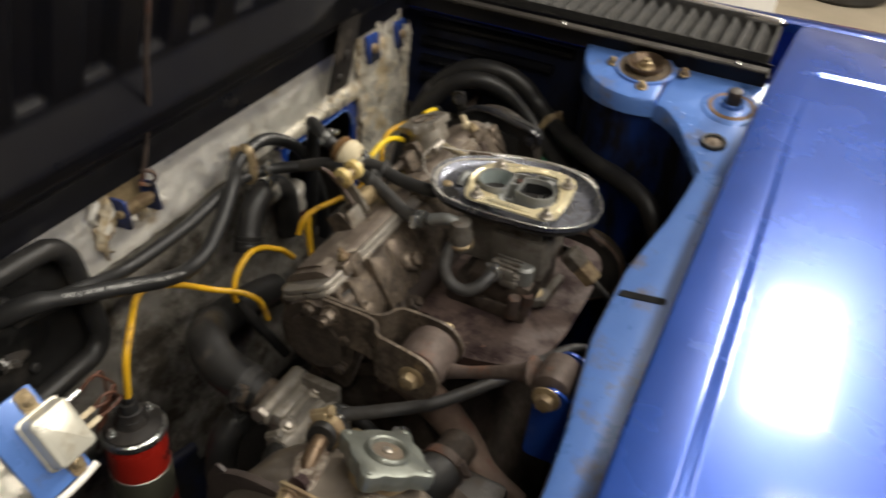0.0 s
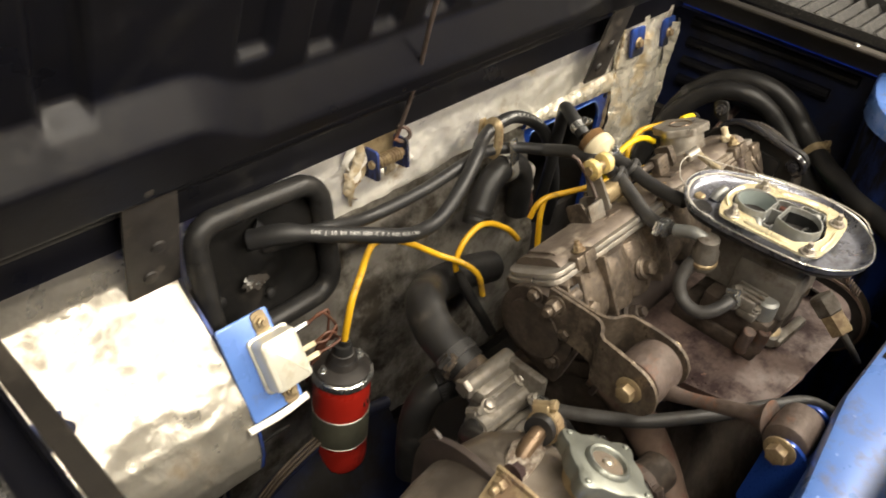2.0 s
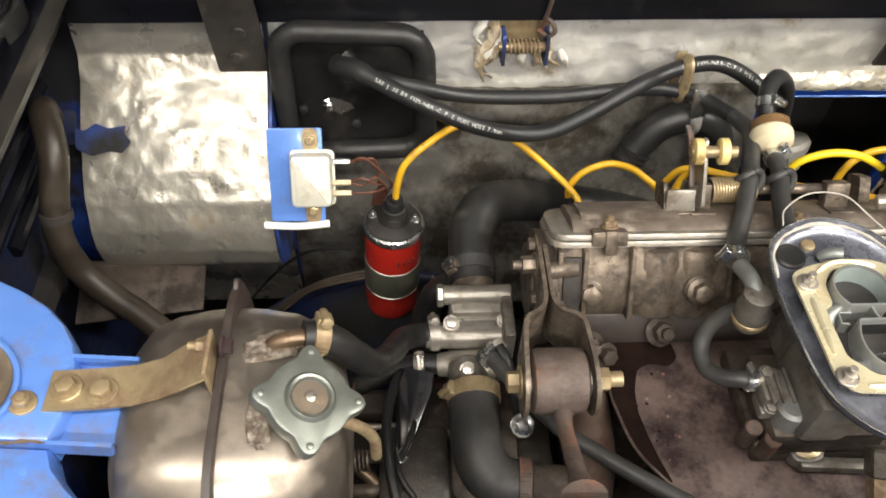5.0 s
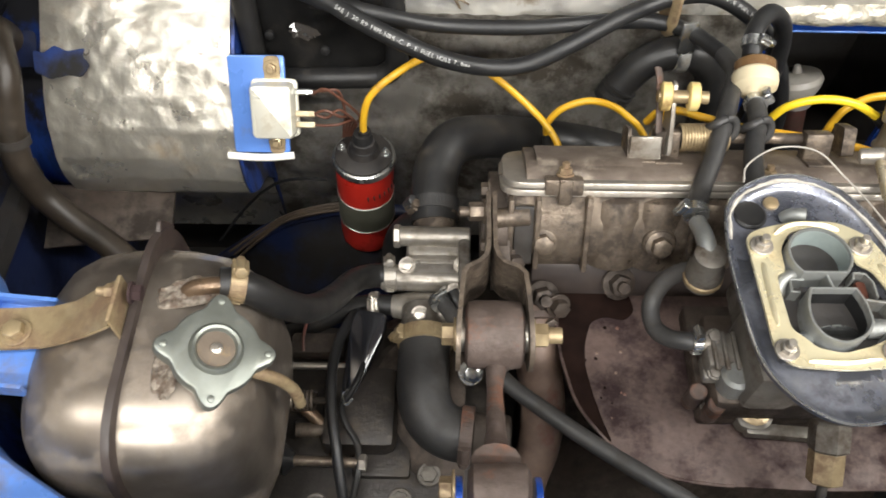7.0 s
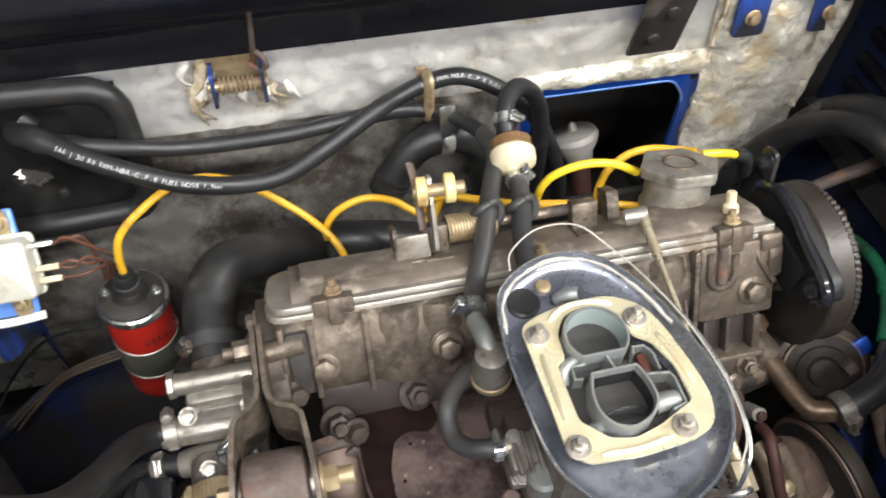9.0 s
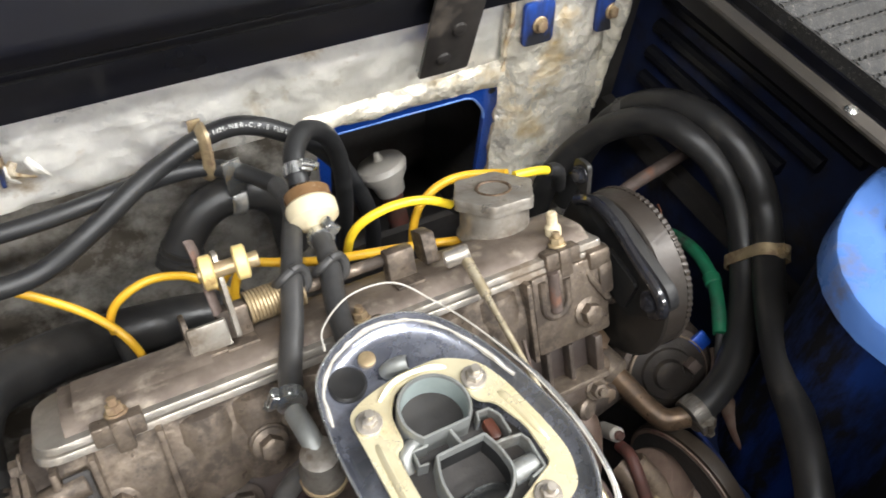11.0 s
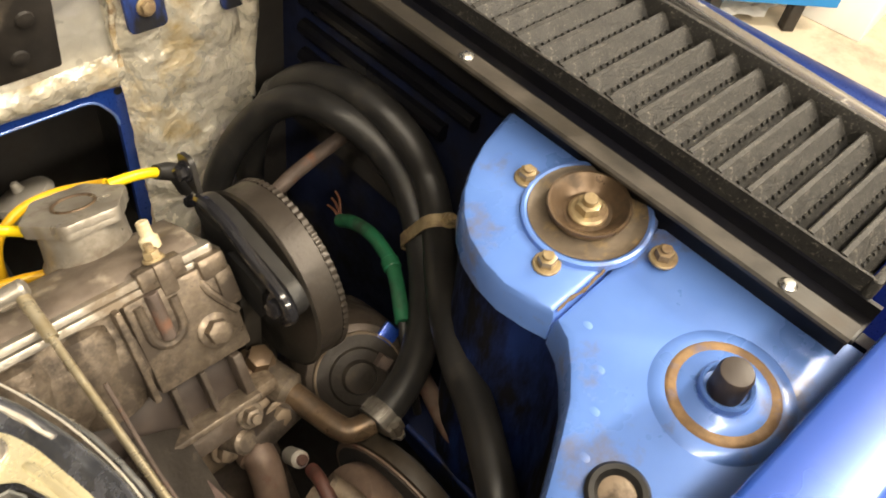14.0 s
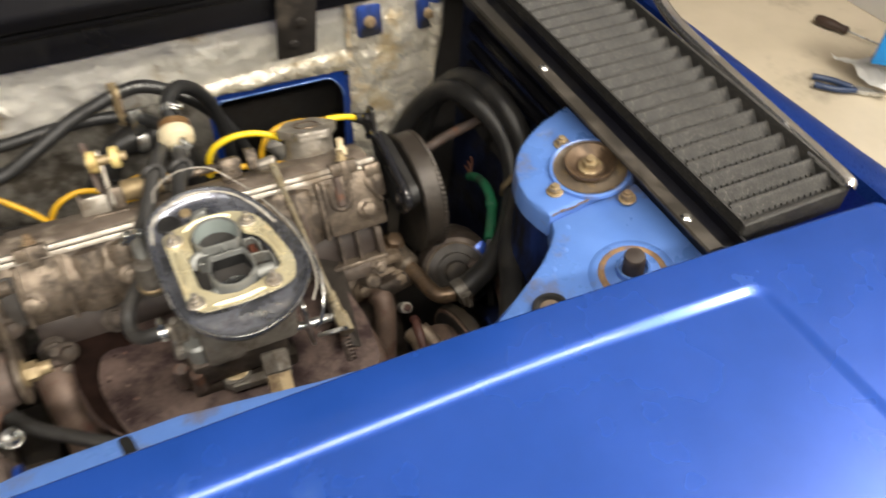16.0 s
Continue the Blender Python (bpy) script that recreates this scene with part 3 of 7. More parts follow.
    prof = [(.643, .812), (.644, .824), (.648, .8265), (.654, .8263), (.661, .8235), (.667, .815), (.673, .79), (.681, .74), (.690, .66), (.697, .50), (.690, .32)]
    ys = [1.3, .6, .4, .2, 0, -.10, -.15, -.22, -.4, -.8, -1.0]

    def sweep(u, v):
        i = min(int(v * (len(ys) - 1) + 1e-6), len(ys) - 1)
        j = min(int(u * (len(prof) - 1) + 1e-6), len(prof) - 1)
        x, z = prof[j]
        y = ys[i]
        grow = 0.045 * max(0.0, min(1.0, (0.12 - y) / 0.5)) * min(1, max(0, (x - .647) / .02))
        return Vector(((x + grow) * s, y, z))
    b = grid_sheet(B(), sweep, len(prof) - 1, len(ys) - 1)
    bmesh.ops.solidify(b, geom=b.faces[:], thickness=0.0015)
    part("fender", b, "paint", car, "deep blue painted outer fender")
    edge = [(.690, .318, 1.060), (.678, .285, 1.000), (.668, .255, .945), (.660, .232, .900), (.651, .205, .862), (.646, .175, .842), (.642, .130, .831), (.637, .05, .828), (.632, -.05, .827), (.627, -.128, .827), (.6245, -.139, .825)]
    b = tube(B(), [(x * s, y, z) for x, y, z in edge], .0072, 16, 8, radii=[(0, 1), (.97, 1), (1, .6)])
    # the roof's sail panel rises ahead of the trim
    rise = spline([(x * s, y, z) for x, y, z in edge[:7]], 5)
    sail = grid_sheet(B(), lambda u, v: rise[min(int(u * (len(rise) - 1) + .5), len(rise) - 1)] + Vector((.012 * s * v, .62 * v, .05 * v)), len(rise) - 1, 6)
    bmesh.ops.solidify(sail, geom=sail.faces[:], thickness=.002)
    part("sail_panel", sail, "paint_deep", car, "dark blue roof buttress beside the grille", 60)
    part("trim_strip", b, "trim", car, "bright metal trim strip along the grille")
cab = thing("cabin", "blue car cabin with a chrome-trimmed rear quarter window", "car cabin", (0, .9, .3))
part("cabin_shell", box(B(), (0, 1.30, .70), (1.24, 1.20, .80), .06), "paint", cab)
for s in (1, -1):
    # quarter window beside the lid
    part("window_glass", prism(B(), [(.495 * s, .845), (.612 * s, .845), (.566 * s, 1.06), (.505 * s, 1.06)], .005, frame_at((0, .425, 0), (0, -1, 0), (1, 0, 0))), "glass", cab, "dark glossy glass")
    part("window_pillar", prism(B(), [(.600 * s, .80), (.640 * s, .80), (.590 * s, 1.08), (.556 * s, 1.08)], .020, frame_at((0, .424, 0), (0, -1, 0), (1, 0, 0))), "rubber", cab, "black rubber-edged pillar")
    for z, r in ((.838, .0042), (.826, .0062)):
        part("chrome_strip", tube(B(), [(.490 * s, .412, z + .004), (.55 * s, .411, z + .001), (.606 * s, .410, z - .003)], r, 12, 5), "trim", cab, "bright chrome strip")
for s in (1, -1):
    part("vent_end_panel", box(B(), (.572 * s, .372, .808), (.132, .070 if s < 0 else .02, .012), .002), "plastic", cab)
part("inner_closing", box(B(), (.575, .10, .60), (.12, .60, .02)), "dull_black", car)
part("inner_closing", box(B(), (-.575, .10, .60), (.12, .60, .02)), "dull_black", car)

# ---- firewall ----
fw = thing("firewall", "firewall covered with crinkled silver foil insulation", "firewall", (0, .40, .3), kind="structure")


def wrinkle(p, amount=.004, sc=22.0):
    v = Vector(p)
    crease = max(0.0, 1 - 4.5 * abs(noise.noise(v * 13 + Vector((8, 2, 5))))) - .7 * max(0.0, 1 - 5 * abs(noise.noise(v * 17 + Vector((1, 9, 4)))))
    fine = max(0.0, 1 - 3.5 * abs(noise.noise(v * 38 + Vector((4, 4, 1))))) + .6 * max(0.0, 1 - 3 * abs(noise.noise(v * 75 + Vector((2, 6, 3)))))
    return noise.noise(v * sc) * amount * .8 + noise.noise(v * sc * 2.7 + Vector((3, 1, 7))) * amount * .4 + (crease * .32 + fine * .16) * amount


BULGE = [(.379, .788), (.377, .765), (.374, .745), (.360, .727), (.338, .711), (.315, .694), (.293, .672), (.274, .648), (.262, .622), (.258, .596), (.262, .570), (.280, .552), (.310, .535), (.335, .50), (.340, .40)]


def prof_at(profile, v):
    f = v * (len(profile) - 1)
    i = min(int(f), len(profile) - 2)
    a, c = profile[i], profile[i + 1]
    return a[0] + (c[0] - a[0]) * (f - i), a[1] + (c[1] - a[1]) * (f - i)


def bulge(u, v):
    y, z = prof_at(BULGE, v)
    x = -.487 + u * .172
    p = Vector((x, y, z))
    k = min(1, v * 6)
    return p + Vector((0, -1, .5)) * wrinkle(p, .0024) * k


b = grid_sheet(B(), bulge, 90, 120)
bmesh.ops.solidify(b, geom=b.faces[:], thickness=0.003)
part("foil_bulge", b, "foil_bulge", fw, "bright creased foil over the bulged housing")
b = prism(B(), [(y, z) for y, z in BULGE] + [(.40, .40), (.40, .788)], .003, frame_at((-.314, 0, 0), (1, 0, 0), (0, 1, 0)))
part("bulge_side", b, "paint_wall", fw, "dark blue painted side of the housing")

HOLE_X0, HOLE_X1, HOLE_Z1 = .180, .358, .688


def upper(u, v):
    x = -.311 + u * (.362 + .311)
    z = .788 - v * (.788 - .696)
    p = Vector((x, .383, z))
    return p + Vector((0, -1, 0)) * wrinkle(p, .0052)


b = grid_sheet(B(), upper, 230, 34)
bmesh.ops.solidify(b, geom=b.faces[:], thickness=0.003)
part("foil_upper", b, "foil", fw)


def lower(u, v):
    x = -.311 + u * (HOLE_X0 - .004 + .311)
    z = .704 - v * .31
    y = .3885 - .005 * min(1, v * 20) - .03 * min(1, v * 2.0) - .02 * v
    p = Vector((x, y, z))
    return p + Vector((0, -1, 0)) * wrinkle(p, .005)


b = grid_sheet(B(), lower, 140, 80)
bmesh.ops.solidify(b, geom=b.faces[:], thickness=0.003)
part("foil_lower", b, "foil_shiny", fw, "oil-stained lower foil, darkened for its dark reflections")


def right_panel(u, v):
    x = .3565 + u * .1095
    z = .790 - v * .30
    y = .383 - .012 * math.sin(min(1, u * 4) * math.pi / 2) - .028 * v
    p = Vector((x, y, z))
    return p + Vector((0, -1, 0)) * wrinkle(p, .0065)


b = grid_sheet(B(), right_panel, 40, 100)
bmesh.ops.solidify(b, geom=b.faces[:], thickness=0.003)
part("foil_side_panel", b, "foil_bright", fw)
part("side_bulkhead", box(B(), (.50, .400, .62), (.10, .008, .36)), "dull_black", fw)
# opening into the next compartment, with its blue edge
frame_out = [(HOLE_X0 - .008, .40), (HOLE_X1 + .007, .40), (HOLE_X1 + .007, HOLE_Z1), (HOLE_X0 - .008, HOLE_Z1 + .005)]
frame_in = round_poly([(HOLE_X0 + .010, .41), (HOLE_X1 - .006, .41), (HOLE_X1 - .006, .655), (HOLE_X1 - .022, HOLE_Z1 - .0095), (HOLE_X0 + .012, HOLE_Z1 - .008)], [0, 0, .008, .010, .004], 4)
b = B()
loops = []
for y in (.3855, .3800):
    a = [b.verts.new((x, y, z)) for x, z in frame_out]
    c = [b.verts.new((x, y, z)) for x, z in frame_in]
    bmesh.ops.triangle_fill(b, edges=[b.edges.new((r[i], r[(i + 1) % len(r)])) for r in (a, c) for i in range(len(r))], use_beauty=True)
    loops.append((a, c))
for k in (0, 1):
    a, c = loops[0][k], loops[1][k]
    for i in range(len(a)):
        b.faces.new((a[i], a[(i + 1) % len(a)], c[(i + 1) % len(a)], c[i]))
hole = part("opening_frame", b, "paint", fw, "blue painted flange round the square opening")
part("flange_lip", tube(B(), [(x, .381, z) for x, z in frame_in[2:]], .0016, 6, 1, False), "paint_bay", hole)
part("flange_hole", lathe(B(), (HOLE_X1 - .002, .3798, HOLE_Z1 - .008), (0, -1, 0), [(.0035, 0), (.0035, .0006), (.002, .0008)], 14), "void", hole)
# near-black panels paint the darkness of the compartment behind the opening
mid = (HOLE_X0 + HOLE_X1) / 2
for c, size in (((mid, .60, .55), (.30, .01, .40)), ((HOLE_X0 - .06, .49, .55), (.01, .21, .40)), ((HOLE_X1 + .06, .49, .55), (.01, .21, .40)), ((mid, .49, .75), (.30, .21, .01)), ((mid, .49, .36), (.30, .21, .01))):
    part("compartment_panel", box(B(), c, size), "dull_black", fw)
def crumpled(u, v):
    x = HOLE_X0 - .012 + u * (HOLE_X1 + .016 - HOLE_X0)
    z = HOLE_Z1 - .001 + .005 * (1 - u) + v * (.018 + .012 * u)
    p = Vector((x, .3785 - .006 * math.sin(v * math.pi) - .002 * (1 - v), z))
    return p + Vector((0, -1, .2)) * wrinkle(p, .0045, 30)


b = grid_sheet(B(), crumpled, 110, 20)
bmesh.ops.solidify(b, geom=b.faces[:], thickness=0.002)
part("crumpled_edge", b, "foil_bright", fw, "crumpled bright foil folded over the opening's edge")
def corner_fold(u, v):
    x = .462 + u * (.022 - .012 * v)
    z = .768 - v * .125
    p = Vector((x, .362 - .008 * math.sin(u * math.pi), z))
    return p + Vector((0, -1, 0)) * wrinkle(p, .005, 30)


b = grid_sheet(B(), corner_fold, 12, 50)
bmesh.ops.solidify(b, geom=b.faces[:], thickness=0.002)
part("corner_fold", b, "foil_bright", fw, "narrow folded foil corner")
part("lower_bulkhead", box(B(), (.0, .405, .36), (1.1, .008, .26)), "dull_black", fw)
# torn foil edging and brown tape round the opening
rr = random.Random(40)
part("tape_seam", tube(B(), [(HOLE_X1 + .004 + rr.uniform(-.0015, .0015), .3765, .706 + k * .0118) for k in range(8)], .0052, 10, 4, flat=.5, radii=[(k / 14, rr.uniform(.7, 1.3)) for k in range(15)]), "tape", fw, "brown torn tape on the foil joint")
part("tape_seam", tube(B(), [(HOLE_X1 + .008 + rr.uniform(-.0018, .0018), .3805, .708 - k * .0115) for k in range(19)], .0042, 10, 4, flat=.7, radii=[(k / 30, rr.uniform(.6, 1.3)) for k in range(31)]), "tape", fw, "brown torn tape along the opening")
# black channel below the lid
b = B()
prism(b, [(-.012, -.004), (.012, -.004), (.012, .03), (.004, .034), (-.006, .034), (-.012, .02)], .985, frame_at((-.4925, .379, .787), (1, 0, 0), (0, 1, 0)))
part("hinge_channel", b, "black", fw, "black painted channel along the top of the firewall")

# ---- engine lid, standing open ----
lid = thing("engine_hood", "black painted underside of the raised engine hood", "car hood", (0, .37, .82))
LID = frame_at((0, .3715, .823), (0, -.949, -.316), (1, 0, 0))  # x along the hinge, y up the panel, z to the engine


def lid_box(c, s, bevel, mat="black"):
    b = box(B(), c, s, bevel)
    bmesh.ops.transform(b, matrix=LID, verts=b.verts)
    return b


def lid_pos(x, y, z=0.0):
    return LID @ Vector((x, y, z))
b = prism(B(), round_poly([(-.488, 0), (.488, 0), (.52, .56), (-.52, .56)], .02), .010, LID @ pose(0, 0, -.028))
skin = part("inner_panel", b, "black", lid)


def ease(a, c, v):
    t = max(0.0, min(1.0, (v - a) / (c - a)))
    return t * t * (3 - 2 * t)


SLOTS = ((-.380, .098), (-.236, .100), (-.168, .082), (-.100, .084), (-.036, .084), (.028, .085), (.095, .085), (.168, .085), (.236, .100), (.380, .098))


def pressed(x, y):
    """Height of the pressing: a beam along the hinge with a sloping upper face, and long sunk slots."""
    step = 1 - ease(-.305, -.225, x) * (1 - ease(.19, .27, x))
    top = .040 + .037 * step
    rise = ease(.014, .022, y) * ease(-.468, -.442, x) * (1 - ease(.44, .468, x))
    h = (.025 + .003 * step) * rise * (1 - max(0.0, min(1.0, (y - top) / (.037 - .006 * step))))
    for sx, sy in SLOTS:
        d = abs(x - sx)
        if d < .020:
            h -= .010 * (1 - ease(.0125, .0175, d)) * ease(sy - .003, sy + .010, y) * (1 - ease(.275, .285, y))
    return h


def pressing(u, v):
    y = .002 + v * .55
    half = .484 + .03 * v
    x = -half + 2 * half * u
    return LID @ Vector((x, y, pressed(x, y) - .002))


b = grid_sheet(B(), pressing, 300, 180)
part("pressed_panel", b, "black", skin, sharp=80)
part("stiffener", prism(B(), round_poly([(-.46, .30), (.46, .30), (.448, .345), (-.448, .345)], .012), .014, LID, .0105), "black", skin)
part("edge_flange", prism(B(), round_poly([(-.485, .001), (.485, .001), (.485, .026), (-.485, .026)], .006), .010, LID, .004), "black", skin)
part("edge_fold", prism(B(), round_poly([(-.485, .001), (.485, .001), (.485, .012), (-.485, .012)], .004), .016, LID, .003), "black", skin)
for s in (-1, 1):
    part("side_flange", prism(B(), [(s * .488, .01), (s * .476, .01), (s * .507, .55), (s * .52, .55)], .022, LID, .004), "black", skin)

# ---- trunk lid ----
trunk = thing("trunk_lid", "glossy metallic blue trunk lid with a pressed crease line", "car lid", (0, -.45, .80))


def ring_of(b, pts, z):
    return [b.verts.new((x, y, z)) for x, y in pts]


def loft(b, a, c):
    n = len(a)
    for i in range(n):
        b.faces.new((a[i], a[(i + 1) % n], c[(i + 1) % n], c[i]))


def offset(pts, d):
    out, n = [], len(pts)
    for i, (x, y) in enumerate(pts):
        t = Vector((pts[(i + 1) % n][0] - pts[i - 1][0], pts[(i + 1) % n][1] - pts[i - 1][1])).normalized()
        out.append((x - t.y * d, y + t.x * d))
    return out


def densified(pts, longest=.03):
    dense, n = [], len(pts)
    for i in range(n):
        a, c = Vector(pts[i]), Vector(pts[(i + 1) % n])
        m = max(1, int((c - a).length / longest))
        dense += [tuple(a.lerp(c, k / m)) for k in range(m)]
    return dense


def crowned(b):
    """The lid falls off towards both flanks."""
    for v in b.verts:
        v.co.z += .002 - .016 * v.co.x ** 2
    return b


PANEL = densified(round_poly([(-.470, -.1985), (-.478, -.40), (-.530, -.88), (.530, -.88), (.478, -.40), (.470, -.1985), (.30, -.1900), (-.30, -.1900)], [.014, .06, .05, .05, .06, .014, .2, .2], 8), .02)
EDGE = densified(round_poly([(-.636, -.166), (-.45, -.1570), (-.20, -.1490), (.20, -.1490), (.45, -.1570), (.636, -.166), (.636, -.95), (-.636, -.95)], [.012, .1, .1, .1, .1, .012, .012, .012], 6))
PANEL, EDGE = (q if area_of > 0 else q[::-1] for q, area_of in ((p_, sum(p_[j][0] * p_[j - 1][1] - p_[j - 1][0] * p_[j][1] for j in range(len(p_)))) for p_ in (PANEL, EDGE)))
STEP = [(.0062 - .0124 * k / 18, .832 - .0029 * (.5 - .5 * math.cos(math.pi * k / 18))) for k in range(19)]
# border, a soft step, the sunk middle
b = B()
outer, inner = ring_of(b, EDGE, .832), ring_of(b, offset(PANEL, STEP[0][0]), STEP[0][1])
bmesh.ops.triangle_fill(b, edges=[b.edges.new((r[i], r[(i + 1) % len(r)])) for r in (outer, inner) for i in range(len(r))], use_beauty=True)
low0, low1, low2 = ring_of(b, offset(EDGE, .0022), .8312), ring_of(b, offset(EDGE, .0035), .829), ring_of(b, offset(EDGE, .0035), .800)
loft(b, outer, low0)
loft(b, low0, low1)
loft(b, low1, low2)
part("border", crowned(b), "paint_top", trunk, sharp=60)
b = B()
loops = [ring_of(b, offset(PANEL, d), z) for d, z in STEP]
for a, c in zip(loops, loops[1:]):
    loft(b, a, c)
part("crease", crowned(b), "paint_top", trunk, "pressed crease line", 80)
b = B()
flat = offset(PANEL, STEP[-1][0])
loops = [ring_of(b, [(x * f_, -.54 + (y + .54) * f_) for x, y in flat], STEP[-1][1]) for f_ in (1, .9, .78, .64, .5, .35, .2, .08)]
for a, c in zip(loops, loops[1:]):
    loft(b, a, c)
b.faces.new(loops[-1])
part("middle_panel", crowned(b), "paint_top", trunk, sharp=80)
b = box(B(), (0, -.55, .806), (1.25, .78, .010))
part("underside", b, "paint_deep", trunk)
solid("rear_body", box(B(), (0, -.56, .52), (1.30, .76, .52), .02), "paint_deep", "dark painted rear body below the trunk lid", "car body")

# ---- grilles over the side vents ----
def slat_mesh(x0, x1):
    b = B()
    sec = [(0, 0), (.0148, .0166), (.0176, .0172), (.0185, .0165), (.0187, .0005), (.0172, .0), (.0163, .0130), (.0012, -.0015)]
    prism(b, sec, abs(x1 - x0), frame_at((min(x0, x1), 0, 0), (1, 0, 0), (0, 1, 0)))
    return b


for s, count, y0, step in ((1, 26, -.134, .0195), (-1, 20, -.128, .0208)):
    grille = thing("vent_grille", "dusty black plastic louvred grille beside the engine bay", "grille", (.566 * s, 0, .80), "side grilles")
    yend = y0 + count * step
    b = B()
    box(b, (.5098 * s, (y0 + yend) / 2, .8110), (.002, yend - y0 + .012, .027))
    box(b, (.6245 * s, (y0 + yend) / 2, .817), (.004, yend - y0 + .012, .030), .001)
    box(b, (.567 * s, y0 - .004, .812), (.119, .006, .026), .002)
    box(b, (.567 * s, yend + .004, .812), (.119, .006, .026), .002)
    part("grille_frame", b, "plastic", grille)
    first = None
    for k in range(count):
        y = y0 + k * step
        if first is None:
            ob = part("slat", slat_mesh(.511 * s, .622 * s), "plastic", grille)
            first = ob.data
        else:
            ob = new("slat", first)
            ob.parent = grille
        ob.location = (0, y, .8085)
    first = None
    for k in range(count):
        if first is None:
            b = B()
            for j in range(16):
                box(b, ((.517 + j * .0067) * s, .0070, .0086), (.0034, .0020, .0020), .0, (48, 0, 0))
            ob = part("stud_strip", b, "plastic", grille)
            first = ob.data
        else:
            ob = new("stud_strip", first)
            ob.parent = grille
        ob.location = (0, y0 + k * step, .8085)
    for k in range(count):
        y = y0 + k * step
        pts = [(0, 0), (.0165, .0172), (.017, .0)]
        g = part("slat_end", prism(B(), pts, .0025, frame_at((.6190 * s, y + .001, .8085), (s, 0, 0), (0, s, 0)) if s > 0 else frame_at((-.6190, y + .001, .8085), (1, 0, 0), (0, 1, 0))), "plastic", grille)

# ---- fittings on the body ----
TILT_R = Vector((-.17, 0, 1)).normalized()


def strut_mount(s):
    n = Vector((TILT_R.x * s, 0, TILT_R.z))
    base = Vector((.455 * s, 0, .7935))
    t = thing("strut_mount", "yellow-passivated suspension strut top with nut, on the blue tower", "suspension mount", base, "strut tops")
    part("rubber_dish", lathe(B(), base - n * .002, n, [(.0345, .003), (.0335, .0022), (.0300, .0006), (.0265, .0004), (.0200, .0012), (.0130, .0014)], 44, False), "dusty_brown", t, "dusty brown rubber dish")
    part("pressed_ring", lathe(B(), base - n * .001, n, [(.0388, -.002), (.0380, .0016), (.0362, .0022), (.0345, .0012), (.0340, -.002)], 48, False), "paint_bay", t)
    part("dished_washer", lathe(B(), base + n * .0008, n, [(.0205, -.001), (.0236, .0040), (.0243, .0066), (.0238, .0080), (.0224, .0078), (.0195, .0050), (.0165, .0016), (.0140, -.0004), (.003, -.0006)], 48, False), "bronze" if s > 0 else "rod_steel", t, "dished gold-coloured washer")
    b = B()
    lathe(b, base + n * .0, n, [(.0115, 0), (.0115, .002), (.0100, .0032)], 28)
    prism(b, hexagon(.0076, .4), .0062, frame_at(base + n * .0026, n), .0012)
    cyl(b, base + n * .008, base + n * .0128, .0042, 16)
    part("nut", b, "brass", t, "tarnished hexagon nut on a stud")
    for x, y in ((.4505, .042), (.4135, -.0075), (.463, -.0485)):
        z = .780 + .17 * (x - .39)
        f = part("bolt", bolt(B(), (x * s, y, z), n, .0054, .0062, 1.5, x * 40, .003), "brass", t)
    return t


strut_mount(1)
strut_mount(-1)

filler = thing("dome_plug", "black bump stud in a rust-stained blue dish", "body plug", (.424, -.118, .78))
n = TILT_R
p = Vector((.4215, -.1185, .7850))
part("pressed_swage", lathe(B(), p - n * .0034, n, [(.0380, -.001), (.0350, .0010), (.0318, .0020), (.0292, .0024), (.0276, .0022)], 44, False), "paint_bay", filler)
part("sealer_ring", lathe(B(), p - n * .001, n, [(.0288, 0), (.0280, .0008), (.0264, .0012), (.0232, .0010), (.0228, 0)], 40), "sealer", filler, "rusty dried sealer ring")
part("dish", lathe(B(), p - n * .001, n, [(.0245, .0), (.0232, .0010), (.0180, .0022), (.0150, .0034), (.0140, .003)], 36), "paint_bay", filler)
part("cup", lathe(B(), p, n, [(.0140, .0), (.0138, .007), (.0127, .0084), (.0113, .007), (.0113, .001)], 32), "paint_bay", filler)
part("stud", lathe(B(), p, n, [(.0092, 0), (.0090, .020), (.0080, .0222), (.005, .0230)], 28), "dark_shield", filler, "black rubber stud")

for s in (1, -1):
    g = thing("grommet", "black rubber ring plug in the blue shelf", "grommet", (.346 * s, -.115, .775), "shelf grommets")
    p = Vector((.346 * s, -.115, .7690))
    part("ring", lathe(B(), p, (-.17 * s, 0, 1), [(.0155, 0), (.0155, .002), (.0138, .0038), (.0112, .0036), (.0092, .0015), (.009, 0)], 32), "rubber", g)
    part("centre", lathe(B(), p, (-.17 * s, 0, 1), [(.009, 0), (.009, .001), (.0078, .0014)], 24), "pump", g, "bare beige centre")

# channel that carries the tank, bolted to the tower
arm = thing("tank_support", "light blue painted channel from tower to tank", "bracket", (-.39, .003, .76))
b = prism(B(), [(-.030, 0), (.030, 0), (.030, .012), (.0275, .012), (.0275, .0025), (-.0275, .0025), (-.0275, .012), (-.030, .012)], .074, frame_at((-.430, .001, .7680), (1, -.08, -.01), (0, 1, 0)))
part("channel", b, "paint_bay", arm)

# ---- hinges, stay and catch of the lid ----
for x in (-.335, .290):
    b = prism(B(), round_poly([(-.0235, 0), (.0235, 0), (.0235, .075), (.021, .158), (-.021, .158), (-.0235, .075)], .003, 3), .003, frame_at((x, .3655, .732), (0, -.975, -.20), (1, 0, 0)), .0008)
    h = part("hinge_arm", b, "bakelite", lid, "satin black steel hinge arm")
    f = frame_at((x, .3655, .732), (0, -.975, -.20), (1, 0, 0))
